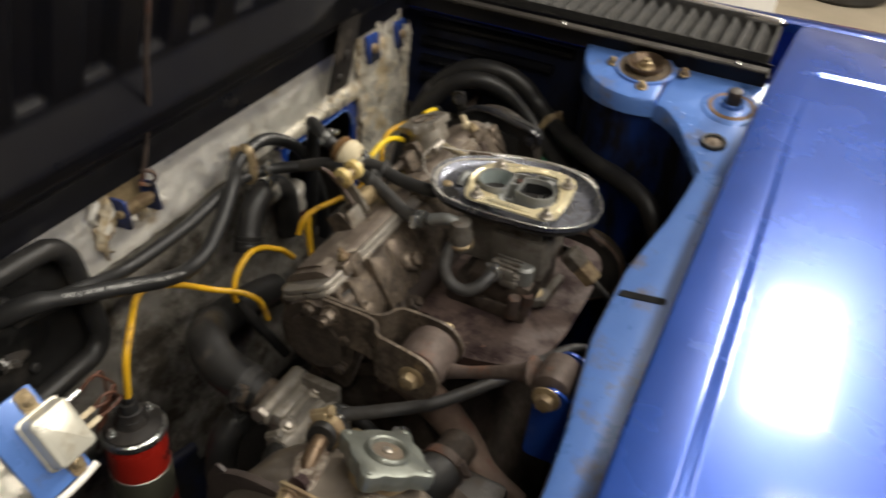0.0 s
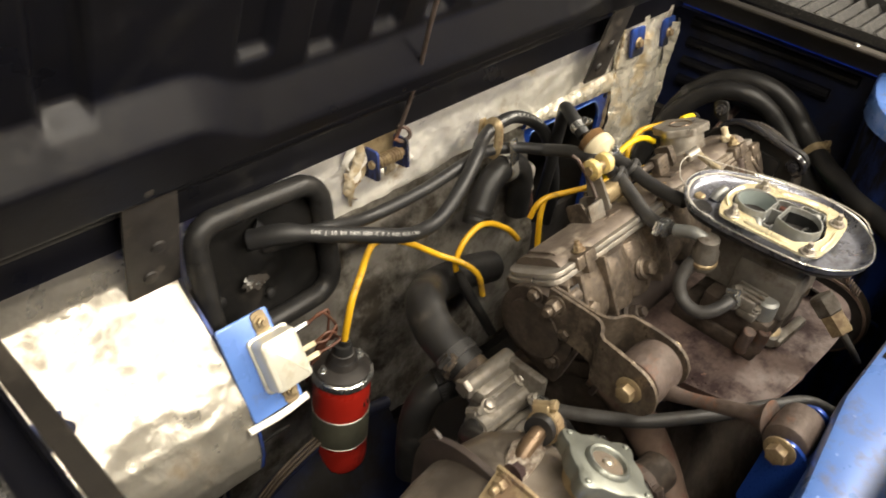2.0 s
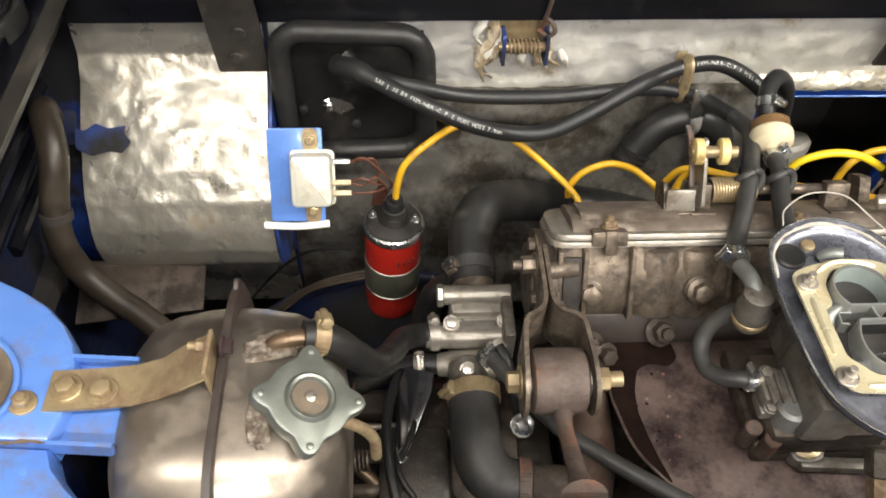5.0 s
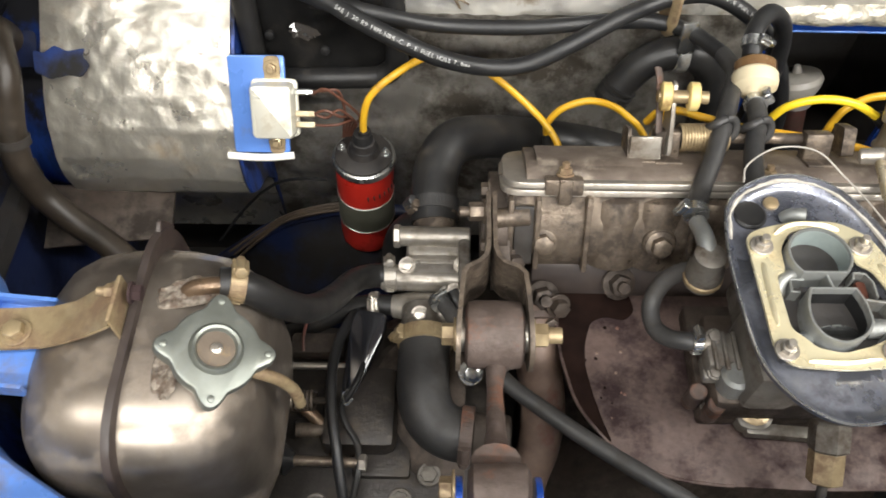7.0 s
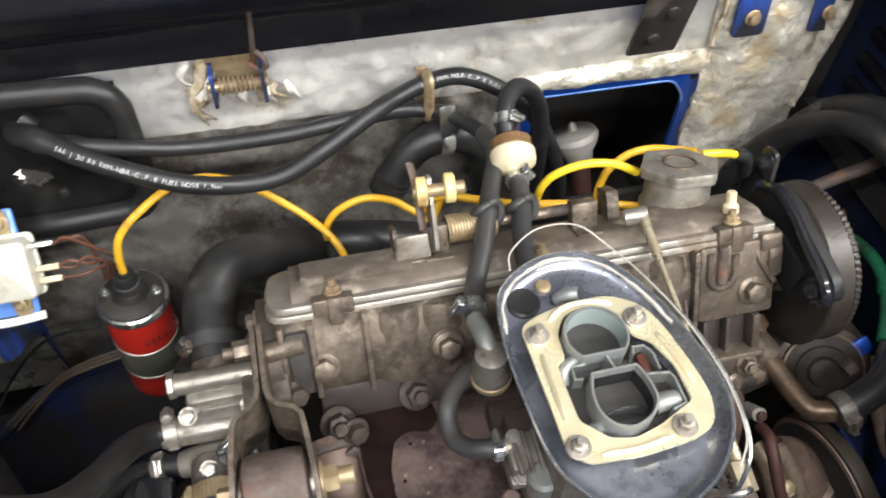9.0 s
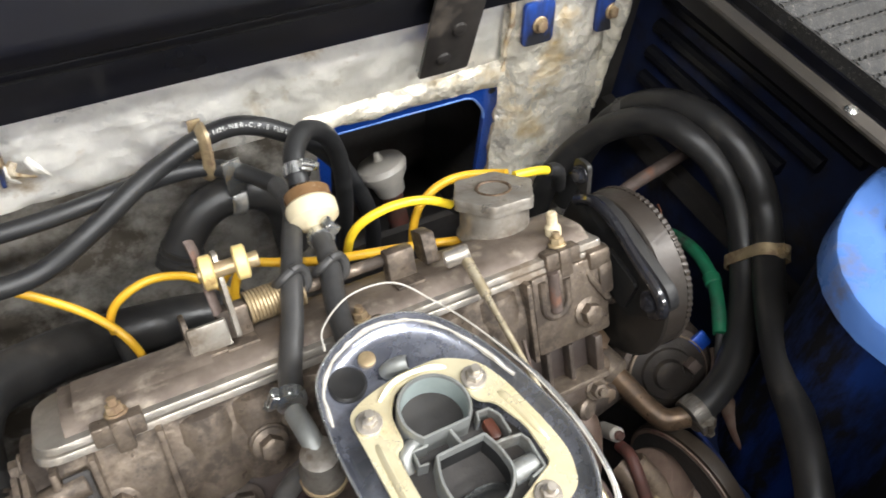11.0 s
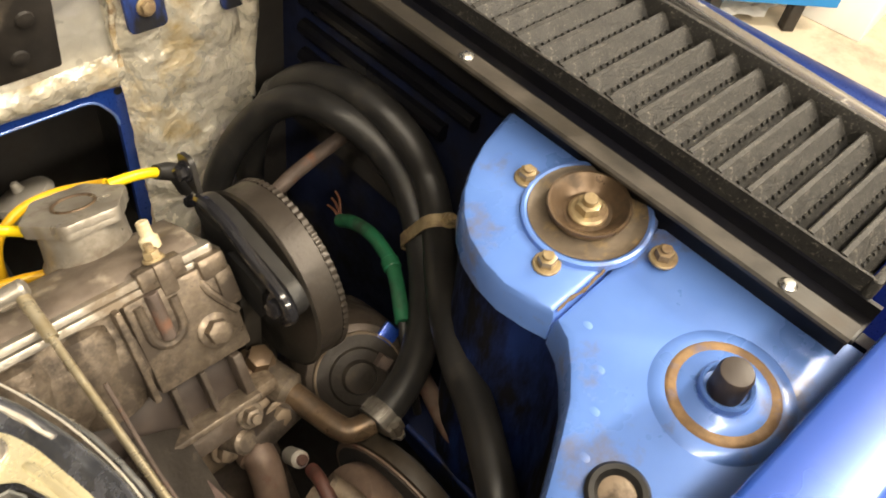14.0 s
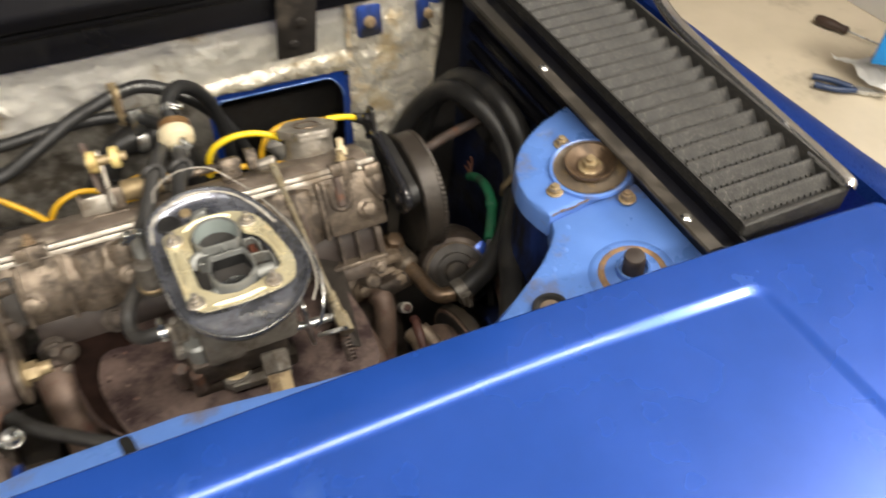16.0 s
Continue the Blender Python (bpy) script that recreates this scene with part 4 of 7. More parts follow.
    for u, v in ((-.004, .020), (.004, .052), (-.002, .118), (.002, .146)):
        part("bolt_head", lathe(B(), f @ Vector((u, v, .003)), (0, -.975, -.2), [(.0065, 0), (.006, .002), (.003, .0028)], 16), "bakelite", h)

stay = thing("lid_stay", "thin rusty steel rod holding the lid up", "rod", (-.058, .36, .79))
part("rod", tube(B(), [(-.060, .368, .772), (-.058, .362, .792), (-.056, .346, .85), (-.070, .320, .92), (-.080, .290, 1.0), (-.095, .252, 1.1)], .0022, 8, 5), "rust", stay)
part("hook", tube(B(), [(-.060, .366, .788), (-.052, .360, .784), (-.050, .358, .776), (-.056, .362, .770), (-.064, .366, .774)], .0022, 8, 6), "rust", stay)

catch = thing("lid_catch", "dark blue catch bracket with a brass pin on the foil firewall", "catch", (-.075, .37, .76))
for x in (-.096, -.056):
    part("cheek", prism(B(), round_poly([(-.014, 0), (.014, -.004), (.012, .03), (-.010, .032)], .004), .003, frame_at((x, .366, .742), (1, 0, 0), (0, 1, 0)), .0005), "paint_wall", catch)
part("back_plate", box(B(), (-.076, .377, .760), (.050, .003, .040), .001), "brass", catch)
rr = random.Random(77)
for k in range(9):
    x0, z0 = -.100 - .016 * rr.random(), .775 - .005 * k
    part("torn_foil", tube(B(), [(x0, .380, z0 + .012), (x0 + rr.uniform(-.004, .004), .374, z0), (x0 + rr.uniform(-.012, .008), .376, z0 - .016), (x0 + rr.uniform(-.02, .012), .380, z0 - .032)], .0024, 6, 4, flat=2.0, radii=[(0, .5), (.3, 1.2), (.6, .7), (1, .3)]), "tape" if k % 3 else "foil", catch)
for k in range(5):
    x0 = -.070 + .008 * k
    part("torn_foil", tube(B(), [(x0, .378, .742), (x0 + rr.uniform(-.006, .006), .374, .735), (x0 + rr.uniform(-.012, .012), .380, .722 - .004 * rr.random())], .0024, 6, 4, flat=1.8, radii=[(0, .8), (.5, 1.2), (1, .3)]), "tape" if k % 2 else "foil", catch)
part("pin", cyl(B(), (-.099, .362, .758), (-.051, .362, .758), .0045, 16), "brass", catch, "brass coloured cross pin")
part("spring", tube(B(), [(-.090 + .03 * k / 40, .362 + .0065 * math.cos(k * 1.25), .758 + .0065 * math.sin(k * 1.25)) for k in range(41)], .0011, 6, 2), "brass", catch)

for x, z, name in ((.383, .757, "left"), (.463, .752, "right")):
    tab = thing("body_tab", "dark blue folded tab with a brass bolt", "bracket", (x, .365, z), "firewall tabs")
    part("tab", prism(B(), round_poly([(-.016, -.02), (.016, -.02), (.016, .02), (-.016, .02)], .006), .004, frame_at((x, .367, z), (0, -1, .15), (1, 0, 0)), .001), "paint_wall", tab)
    part("tab_bolt", bolt(B(), (x, .3625, z), (0, -1, .15), .0055, .005, 1.4), "brass", tab)

# ---- rubber boot on the firewall ----
boot = thing("rubber_boot", "black rubber gaiter with a thick rolled frame, hoses passing through", "gaiter", (-.235, .345, .715))
corners = [(-.300, .357, .781), (-.168, .358, .774), (-.166, .339, .655), (-.298, .337, .652)]
pts = []
for i in range(4):
    a, c, d = Vector(corners[i - 1]), Vector(corners[i]), Vector(corners[(i + 1) % 4])
    u, v = (a - c).normalized() * .028, (d - c).normalized() * .028
    for k in range(5):
        t = k / 4
        pts.append((c + u) * (1 - t) ** 2 + c * 2 * t * (1 - t) + (c + v) * t * t)
pts.append(pts[0])
part("rolled_frame", tube(B(), pts, .0105, 14, 3), "rubber", boot, "thick black rolled edge")
f = frame_at((-.234, .353, .715), (0, -.985, .17), (1, 0, 0))
b = B()


def gaiter(u, v):
    x, y = -.066 + u * .132, -.060 + v * .120
    r = math.hypot((x - .004) / .035, (y - .012) / .03)
    h = .012 * math.exp(-r * r) + .004 * math.sin(math.hypot(x, y) * 150) * math.exp(-r) + .002 * noise.noise(Vector((x * 30, y * 30, 2)))
    return f @ Vector((x, y, h - .004))


grid_sheet(b, gaiter, 44, 40)
bmesh.ops.solidify(b, geom=b.faces[:], thickness=.003)
part("gaiter_sheet", b, "rubber", boot)
part("spout", lathe(B(), f @ Vector((-.008, .032, .0)), (.75, -.55, -.35), [(.016, 0), (.0135, .004), (.0105, .008), (.009, .010)], 26), "rubber", boot)
# the tear is a ragged dark plate that paints the depth of the hole
part("torn_hole", prism(B(), [(.013 * (1 + .35 * math.sin(3.1 * k)) * math.cos(k * math.pi / 9), .008 * (1 + .35 * math.sin(2.3 * k + 1)) * math.sin(k * math.pi / 9)) for k in range(18)], .001, f @ Matrix.Translation((-.016, -.012, .0045))), "dull_black", boot, "ragged tear painted dark for its depth")
for k in range(7):
    rr = random.Random(600 + k)
    x, y = -.016 + rr.uniform(-.009, .009), -.012 + rr.uniform(-.005, .004)
    shard = [(0, 0), (rr.uniform(.003, .006), rr.uniform(-.003, .003)), (rr.uniform(.001, .004), rr.uniform(.003, .006))]
    part("foil_shred", prism(B(), shard, .0006, f @ Matrix.Translation((x, y, .0065)) @ Euler((rr.uniform(-.7, .7), rr.uniform(-.7, .7), rr.uniform(0, 6))).to_matrix().to_4x4()), "steel", boot, "shiny foil shred")
for u, v in ((.0, -.036), (-.05, -.02)):
    part("rivet", lathe(B(), f @ Vector((u, v, -.002)), (0, -1, .2), [(.005, 0), (.0045, .003), (.002, .004)], 14), "rubber", boot)

# ---- regulator on its blue plate ----
reg = thing("voltage_regulator", "white metal regulator box on a light blue bracket plate", "regulator", (-.285, .29, .66))
PN = Vector((0, -.83, .555)).normalized()
pf = frame_at((-.2885, .2895, .668), PN, (1, 0, 0))
part("bracket_plate", prism(B(), round_poly([(-.0265, -.0445), (.0245, -.0445), (.0245, .0445), (-.0265, .0445)], .003, 3), .003, pf, .0008), "paint_bay", reg, "light blue painted plate")
part("foil_lip", tube(B(), [pf @ Vector((-.034, -.048, .002)), pf @ Vector((0, -.049, .004)), pf @ Vector((.028, -.047, .003))], .0035, 10, 5, flat=.6), "foil", reg, "folded silver foil edge")
b = prism(B(), round_poly([(-.019, -.0245), (.019, -.0245), (.019, .0245), (-.019, .0245)], .006, 5), .022, pf @ Matrix.Translation((.0145, -.002, .003)), .005)
case = part("casing", b, "white_box", reg, "off-white metal casing")
b = prism(B(), round_poly([(-.021, -.0265), (.021, -.0265), (.021, .0265), (-.021, .0265)], .006, 5), .003, pf @ Matrix.Translation((.0145, -.002, .003)), .001)
part("rim", b, "white_box", case)
part("mounting_tab", prism(B(), round_poly([(-.007, -.0445), (.007, -.0445), (.007, .0445), (-.007, .0445)], .005), .002, pf @ Matrix.Translation((.0135, 0, .003))), "brass", reg)
for y in (.0335, -.0335):
    part("bolt", bolt(B(), pf @ Vector((.0135, y, .004)), PN, .0052, .005, 1.5, .2, .004), "brass", reg)
for y in (.014, -.006, -.016):
    c = part("connector", box(B(), pf @ Vector((.042, y, .010)), (.017, .005, .006), .001, (34, 0, 0)), "cream" if y < 0 else "steel", reg)
wires = thing("regulator_wires", "bundle of thin brown wires at the regulator", "wires", (-.23, .285, .66))
for k, (y, dz) in enumerate(((.014, .0), (-.006, .003), (-.016, -.002), (-.006, -.006), (.012, .005))):
    q = pf @ Vector((.050, y, .010))
    part("wire", tube(B(), [q, q + Vector((.012, -.004, .006 + dz)), q + Vector((.024, -.002, .002 - dz)), Vector((-.213 + .003 * k, .292, .648 + dz)), Vector((-.218 + .003 * k, .302, .628)), Vector((-.225, .31, .58))], .0013, 7, 6), "copper", wires)

# ---- ignition coil ----
coil = thing("ignition_coil", "red ignition coil with a black cap and silver rim", "ignition coil", (-.202, .265, .495))
ca, cb_ = Vector((-.2060, .2830, .470)), Vector((-.2000, .2850, .601))
ax = (cb_ - ca).normalized()
L = (cb_ - ca).length
part("can", lathe(B(), ca, ax, [(.020, 0), (.027, .002), (.0290, .007), (.0290, L - .003)], 36), "red", coil)
part("label_band", lathe(B(), ca + ax * .042, ax, [(.0290, 0), (.0294, .0005), (.0294, .038), (.0290, .0385)], 36, False), "band", coil, "dull olive printed band")
for h in (.0405, .0805):
    part("bead", lathe(B(), ca + ax * h, ax, [(.0290, 0), (.0297, .0005), (.0297, .0012), (.0290, .0017)], 36, False), "cast_bright", coil)
part("rim", lathe(B(), cb_ - ax * .006, ax, [(.0290, 0), (.0306, .001), (.0314, .004), (.0306, .008), (.0290, .0095), (.027, .0085)], 40), "steel", coil, "rolled silver rim")
part("cap", lathe(B(), cb_, ax, [(.0286, 0), (.0276, .005), (.020, .008), (.016, .009), (.0145, .013), (.012, .020), (.0115, .024), (.0095, .025)], 34), "bakelite", coil)
part("tower_boot", lathe(B(), cb_ + ax * .010, ax, [(.0135, 0), (.0138, .006), (.0105, .010), (.0095, .020), (.0085, .024)], 28), "rubber", coil)
for a in (-.6, 2.4, .9):
    d, u, v = axes(ax)
    q = cb_ + ax * .006 + (u * math.sin(a) + v * math.cos(a)) * .0213
    part("terminal", bolt(B(), q, ax, .0035, .004, 1.4, .1, .004), "steel", coil)
d, u, v = axes(ax)
part("bracket", box(B(), (-.190, .305, .572), (.02, .03, .016), .002), "satin", coil)
for k in range(7):
    q = ca + ax * .100
    a = 2.55 + k * .2
    part("print_bar", box(B(), q + v * .0297 * math.cos(a) + u * .0297 * math.sin(a), (.0012, .0012, .006), .0002), "dull_black", coil)

# ---- expansion tank ----
tank = thing("expansion_tank", "stained bare steel coolant tank of two welded halves", "coolant tank", (-.297, .0, .60))


def half_shell(s):
    """A deep rounded pressing on one side of the seam."""
    b = B()
    cx, cy, cz, hy, hz = -.299, .0, .700, .088, .088
    depth = .072 if s < 0 else .070
    rows = []
    for d, inset in ((0, 0), (.25, .001), (.55, .004), (.75, .010), (.88, .019), (.96, .030), (1.0, .044)):
        ring = []
        pts = round_poly([(-hy + inset, -hz + inset), (hy - inset, -hz + inset), (hy - inset - .012, hz - inset), (-hy + inset + .006, hz - inset)], max(.014, .056 - inset * .4), 10)
        for y, z in pts:
            ring.append(b.verts.new((cx + s * d * depth, cy + y, cz + z)))
        rows.append(ring)
    n = len(rows[0])
    for a, c in zip(rows, rows[1:]):
        for i in range(n):
            b.faces.new((a[i], a[(i + 1) % n], c[(i + 1) % n], c[i]))
    b.faces.new(rows[-1])
    b.faces.new(rows[0])
    return b


part("left_half", half_shell(-1), "tank", tank, sharp=60)
part("right_half", half_shell(1), "tank", tank, sharp=60)
out = round_poly([(-.092, -.094), (.094, -.094), (.088, .094), (-.086, .0935)], .05, 10)
part("seam_flange", prism(B(), out, .0050, frame_at((-.3015, 0, .700), (1, 0, 0), (0, 1, 0)), .0008), "dark_shield", tank, "dark welded seam flange")
part("seam_tip", prism(B(), round_poly([(-.012, 0), (.014, 0), (.006, .024), (-.002, .022)], .003), .0028, frame_at((-.3004, .075, .765), (1, 0, 0), (0, 1, .15)), .0006), "dark_shield", tank)
CAPN = Vector((.38, -.08, .92)).normalized()
cp = Vector((-.2485, -.0150, .7865))
neck = part("filler_neck", lathe(B(), cp - CAPN * .016, CAPN, [(.024, 0), (.021, .004), (.020, .014), (.022, .017)], 32), "brass", tank)
cf = frame_at(cp, CAPN, (1, .04, 0))
lobe = []
for k in range(72):
    a = 2 * math.pi * k / 72
    ear = max(0, math.cos(4 * a)) ** 1.5
    lobe.append(((.0256 + .0086 * ear) * math.cos(a), (.0256 + .0086 * ear) * math.sin(a)))
cap = part("pressure_cap", prism(B(), lobe, .0075, cf @ Matrix.Translation((0, 0, .004)), .0022), "zinc", tank, "dull zinc radiator cap with four ears")
part("cap_skirt", prism(B(), [(x * .97, y * .97) for x, y in lobe], .006, cf), "zinc", cap)
part("cap_ring", lathe(B(), cp + CAPN * .011, CAPN, [(.0155, 0), (.0150, .0020), (.0134, .0036), (.0118, .0030), (.0106, .0004)], 36), "zinc", cap)
part("cap_centre", lathe(B(), cp + CAPN * .0105, CAPN, [(.0108, 0), (.0106, .0010), (.004, .0012)], 28), "dusty_brown", cap, "brown stained dished centre")
part("cap_rivet", lathe(B(), cp + CAPN * .0115, CAPN, [(.0036, 0), (.0034, .0016), (.0018, .0024)], 18), "cast_bright", cap)
for k in range(4):
    a = math.pi / 2 * k
    part("rivet", lathe(B(), cf @ Vector((.0290 * math.cos(a), .0290 * math.sin(a), .0112)), CAPN, [(.0022, 0), (.002, .0012), (.001, .0016)], 12), "zinc", cap)
part("outlet_pipe", tube(B(), [(-.276, .026, .780), (-.268, .028, .787), (-.255, .030, .789), (-.236, .033, .785)], .0056, 16, 5), "bronze", tank, "thin scorched copper outlet")
def braze_patch(cx, cy, rx, ry, turn, seed):
    """A lumpy ragged spill of solder on the tank's shoulder."""
    b = B()
    rings = []
    for j in range(9):
        ring = []
        for i in range(36):
            a = 2 * math.pi * i / 36
            rag = 1 + .34 * noise.noise(Vector((math.cos(a) * 2.2, math.sin(a) * 2.2, seed)))
            f_ = 1 - j / 9
            x, y = rx * f_ * rag * math.cos(a), ry * f_ * rag * math.sin(a)
            x, y = cx + x * math.cos(turn) - y * math.sin(turn), cy + x * math.sin(turn) + y * math.cos(turn)
            lump = noise.noise(Vector((x * 210, y * 210, seed))) + .6 * noise.noise(Vector((x * 480, y * 480, seed)))
            z = .7870 - .10 * max(0, abs(x + .299) - .035) + (0 if j == 0 else .0012 + .0014 * lump)
            ring.append(b.verts.new((x, y, z)))
        rings.append(ring)
    for a, c in zip(rings, rings[1:]):
        loft(b, a, c)
    b.faces.new(rings[-1])
    return b


part("braze_patch", braze_patch(-.271, .0255, .021, .0105, .25, 3.1), "braze", tank, "rough grey solder round the outlet")
part("braze_patch", braze_patch(-.2745, -.0270, .0070, .0165, .15, 7.7), "braze", tank, "rough grey solder beside the neck")
part("overflow_pipe", tube(B(), [(-.240, -.017, .778), (-.227, -.018, .770), (-.216, -.0165, .756), (-.210, -.0155, .738), (-.210, -.014, .712)], .0038, 14, 6), "brass", tank, "thin tan overflow pipe")
# strap from the support channel over to the seam
strap = thing("tank_strap", "yellow-passivated steel strap bolted between channel and tank", "strap", (-.36, .0, .785))
b = B()
prof = [(-.402, .7805), (-.372, .7805), (-.352, .7810), (-.336, .786), (-.319, .797), (-.304, .806)]
rows = []
for i, (x, z) in enumerate(prof):
    w = .0135 + .002 * (i > 3)
    rows.append([b.verts.new((x, .001 + .0012 * i + w, z)), b.verts.new((x, .001 + .0012 * i - w, z)), b.verts.new((x, .001 + .0012 * i - w, z + .0025)), b.verts.new((x, .001 + .0012 * i + w, z + .0025))])
for a, c in zip(rows, rows[1:]):
    for i in range(4):
        b.faces.new((a[i], a[(i + 1) % 4], c[(i + 1) % 4], c[i]))
b.faces.new(rows[0])
b.faces.new(rows[-1])
part("strap", b, "brass", strap)
part("upright", box(B(), (-.3035, .008, .800), (.0025, .030, .024), .0006), "brass", strap)
for x, y in ((-.3905, .002), (-.3690, -.001)):
    part("bolt", bolt(B(), (x, y, .7830), (0, 0, 1), .0062, .006, 1.5, x * 30), "brass", strap)
part("side_bolt", bolt(B(), (-.305, .0155, .8045), (-1, 0, .1), .0048, .006, 1.3, .2, .006), "brass", strap)
part("side_nut", bolt(B(), (-.298, .0155, .8045), (1, 0, -.1), .0052, .006, 1.3, .2), "shield", strap)

# filler cap of the fuel tank, at the front end of the grille
fc = Vector((-.548, .333, .820))
fuel = part("fuel_cap", lathe(B(), fc - Vector((0, 0, .02)), (0, 0, 1), [(.049, 0), (.049, .018), (.047, .022), (.043, .022), (.041, .016)], 44), "rubber", car, "glossy black round fuel filler cap")
part("cap_body", lathe(B(), fc, (0, -.08, 1), [(.0405, 0), (.042, .010), (.042, .022), (.039, .027), (.026, .029)], 44), "cap_metal", fuel, "dark polished metal cap")
part("grip", prism(B(), round_poly([(-.030, -.009), (.030, -.009), (.030, .009), (-.030, .009)], .008), .014, frame_at(fc + Vector((0, -.002, .024)), (0, -.08, 1), (1, -.25, 0)), .004), "cap_metal", fuel)

# ---- engine: its head leans to the firewall ----
engine = thing("engine", "grimy cast aluminium overhead-cam engine, brown with oil film", "engine", (.11, .13, .30))
EF = frame_at((0, .151, .735), (0, .48, .877), (1, 0, 0))  # x along the cams, y to the firewall, z away from the block


def e(x, y, z):
    return EF @ Vector((x, y, z))


def e_dir(x, y, z):
    return EF.to_3x3() @ Vector((x, y, z))


def e_box(x0, x1, y0, y1, z0, z1, bevel=.002, b=None):
    b = b or B()
    c = B()
    box(c, ((x0 + x1) / 2, (y0 + y1) / 2, (z0 + z1) / 2), (x1 - x0, y1 - y0, z1 - z0), bevel)
    bmesh.ops.transform(c, matrix=EF, verts=c.verts)
    me = bpy.data.meshes.new("tmp")
    c.to_mesh(me)
    c.free()
    b.from_mesh(me)
    bpy.data.meshes.remove(me)
    return b


def e_prism(profile, x0, x1):
    """A section in (y, z) of the engine swept along its length."""
    m = EF @ frame_at((x0, 0, 0), (1, 0, 0), (0, 1, 0))
    return prism(B(), profile, x1 - x0, m)


part("block", e_box(-.045, .235, -.015, .13, -.40, -.115, .02), "cast_dirty", engine)
part("block_end", e_box(.236, .305, .030, .13, -.40, -.121, .008), "cast_dirty", engine)
head = part("cylinder_head", e_box(-.05, .288, -.002, .072, -.120, -.0995, .006), "cast_dirty", engine, "oily cylinder head")
part("head_recess", e_box(-.050, .286, -.003, .070, -.0965, -.066, .002), "dark_shield", head, "dark ribbed recess")
for x in (.243, .262, .283):
    part("head_rib", e_box(x - .0018, x + .0018, -.0125, .0, -.0965, -.066, .0006), "cast_dirty", head)
part("head_block", e_box(.205, .284, -.016, .0, -.117, -.0995, .004), "cast_dirty", head)
part("head_flange", e_box(.200, .288, -.020, .074, -.1000, -.0955, .001), "cast", head, "worn flange edge")
part("head_stub", cyl(B(), e(.262, .004, -.124), e(.268, -.020, -.122), .0085, 20, .25), "cast", head, "worn pipe stub")
for x, z in ((.218, -.108), (.277, -.108)):
    part("head_nut", bolt(B(), e(x, -.016, z), e_dir(0, -1, .1), .0062, .007, 1.45, x * 70, .004), "cast", head)
part("corner_post", e_box(.281, .288, -.0155, .0, -.0965, -.066, .002), "cast_dirty", head)
cambox = part("cam_box", e_prism([(.056, -.003), (-.005, -.003), (-.006, -.012), (-.010, -.026), (-.0115, -.045), (-.009, -.056), (-.002, -.067), (.056, -.067)], -.072, .296), "cast", engine, "cast aluminium cam box with ribs and bosses")
for x in (.012, .043, .085, .13, .175, .212):
    b = B()
    lathe(b, e(x, .0125, -.066), e_dir(0, -.04, 1), [(.0235, 0), (.0245, .004), (.0245, .044), (.021, .056), (.014, .060)], 30)
    part("tappet_boss", b, "cast", cambox)
for x in (-.012, .066, .232):
    part("rib", e_box(x - .002, x + .002, -.0165, .0, -.066, -.004, .001), "cast", cambox)
for x, y, z in ((-.044, -.010, -.043), (.043, -.0165, -.041), (.279, -.0125, -.045)):
    q = e(x, y, z)
    part("boss", cyl(B(), e(x, .006, z), q, .0125, 26, .2), "cast", cambox)
    part("boss_bolt", bolt(B(), q, e_dir(0, -1, .12), .0078, .008, 1.45, x * 50), "cast", cambox, "worn hexagon bolt")
cap_end = part("end_cap", e_prism([(.022 + .041 * math.cos(math.pi * k / 16), -.044 + .041 * math.sin(math.pi * k / 16)) for k in range(32)], -.084, -.071), "cast_dirty", engine, "round end cap of the cam box")
part("cap_face", e_prism([(.022 + .030 * math.cos(math.pi * k / 14), -.044 + .030 * math.sin(math.pi * k / 14)) for k in range(28)], -.090, -.083), "cast_dirty", cap_end)
for a in (1.9, 3.2, 4.4):
    part("cap_bolt", bolt(B(), e(-.084, .022 + .036 * math.cos(a), -.044 + .036 * math.sin(a)), (-1, 0, 0), .006, .006, 1.4, a), "cast", cap_end)
# window pocket at the left end and the stud pocket at the right end
# a near-black plate paints the depth of the window pocket
part("pocket", e_box(-.066, -.052, -.0135, -.0115, -.060, -.012, .0008), "dull_black", cambox, "pocket painted dark for its depth")
for dx in (-.069, -.049):
    part("pocket_edge", e_box(dx - .002, dx + .002, -.016, 0, -.064, -.006, .001), "cast", cambox)
part("end_box", e_box(.236, .298, -.0125, .02, -.066, -.004, .003), "cast", cambox)
U = [e(.2435 + .0, -.0125, -.008), e(.2435, -.0125, -.026)] + [e(.2535 - .010 * math.cos(k * math.pi / 8), -.0125, -.028 - .010 * math.sin(k * math.pi / 8)) for k in range(9)] + [e(.2635, -.0125, -.026), e(.2635, -.0125, -.012)]
part("stud_pocket", tube(B(), U, .0030, 10, 3), "cast", cambox, "raised U-shaped rib")
part("stud", cyl(B(), e(.253, -.013, -.034), e(.253, -.013, -.004), .0042, 14), "rust", cambox)
b = e_box(.283, .301, -.0150, .004, -.014, .0005, .003)
e_box(.290, .302, -.0150, .002, -.036, -.010, .003, b)
part("end_lug", b, "cast", cambox)
part("lug_rib", tube(B(), [e(.282, -.008, -.006), e(.284, -.0125, -.020), e(.296, -.0135, -.040)], .0026, 8, 4), "cast", cambox)
# box flange and cover flange, with a thin gasket between them
part("box_flange", prism(B(), round_poly([(-.077, -.0095), (.302, -.0095), (.302, .058), (-.077, .058)], [.017, .003, .003, .022], 6), .0046, EF @ Matrix.Translation((0, 0, -.0052)), .0008), "cast_bright", cambox, "bright worn flange edge")
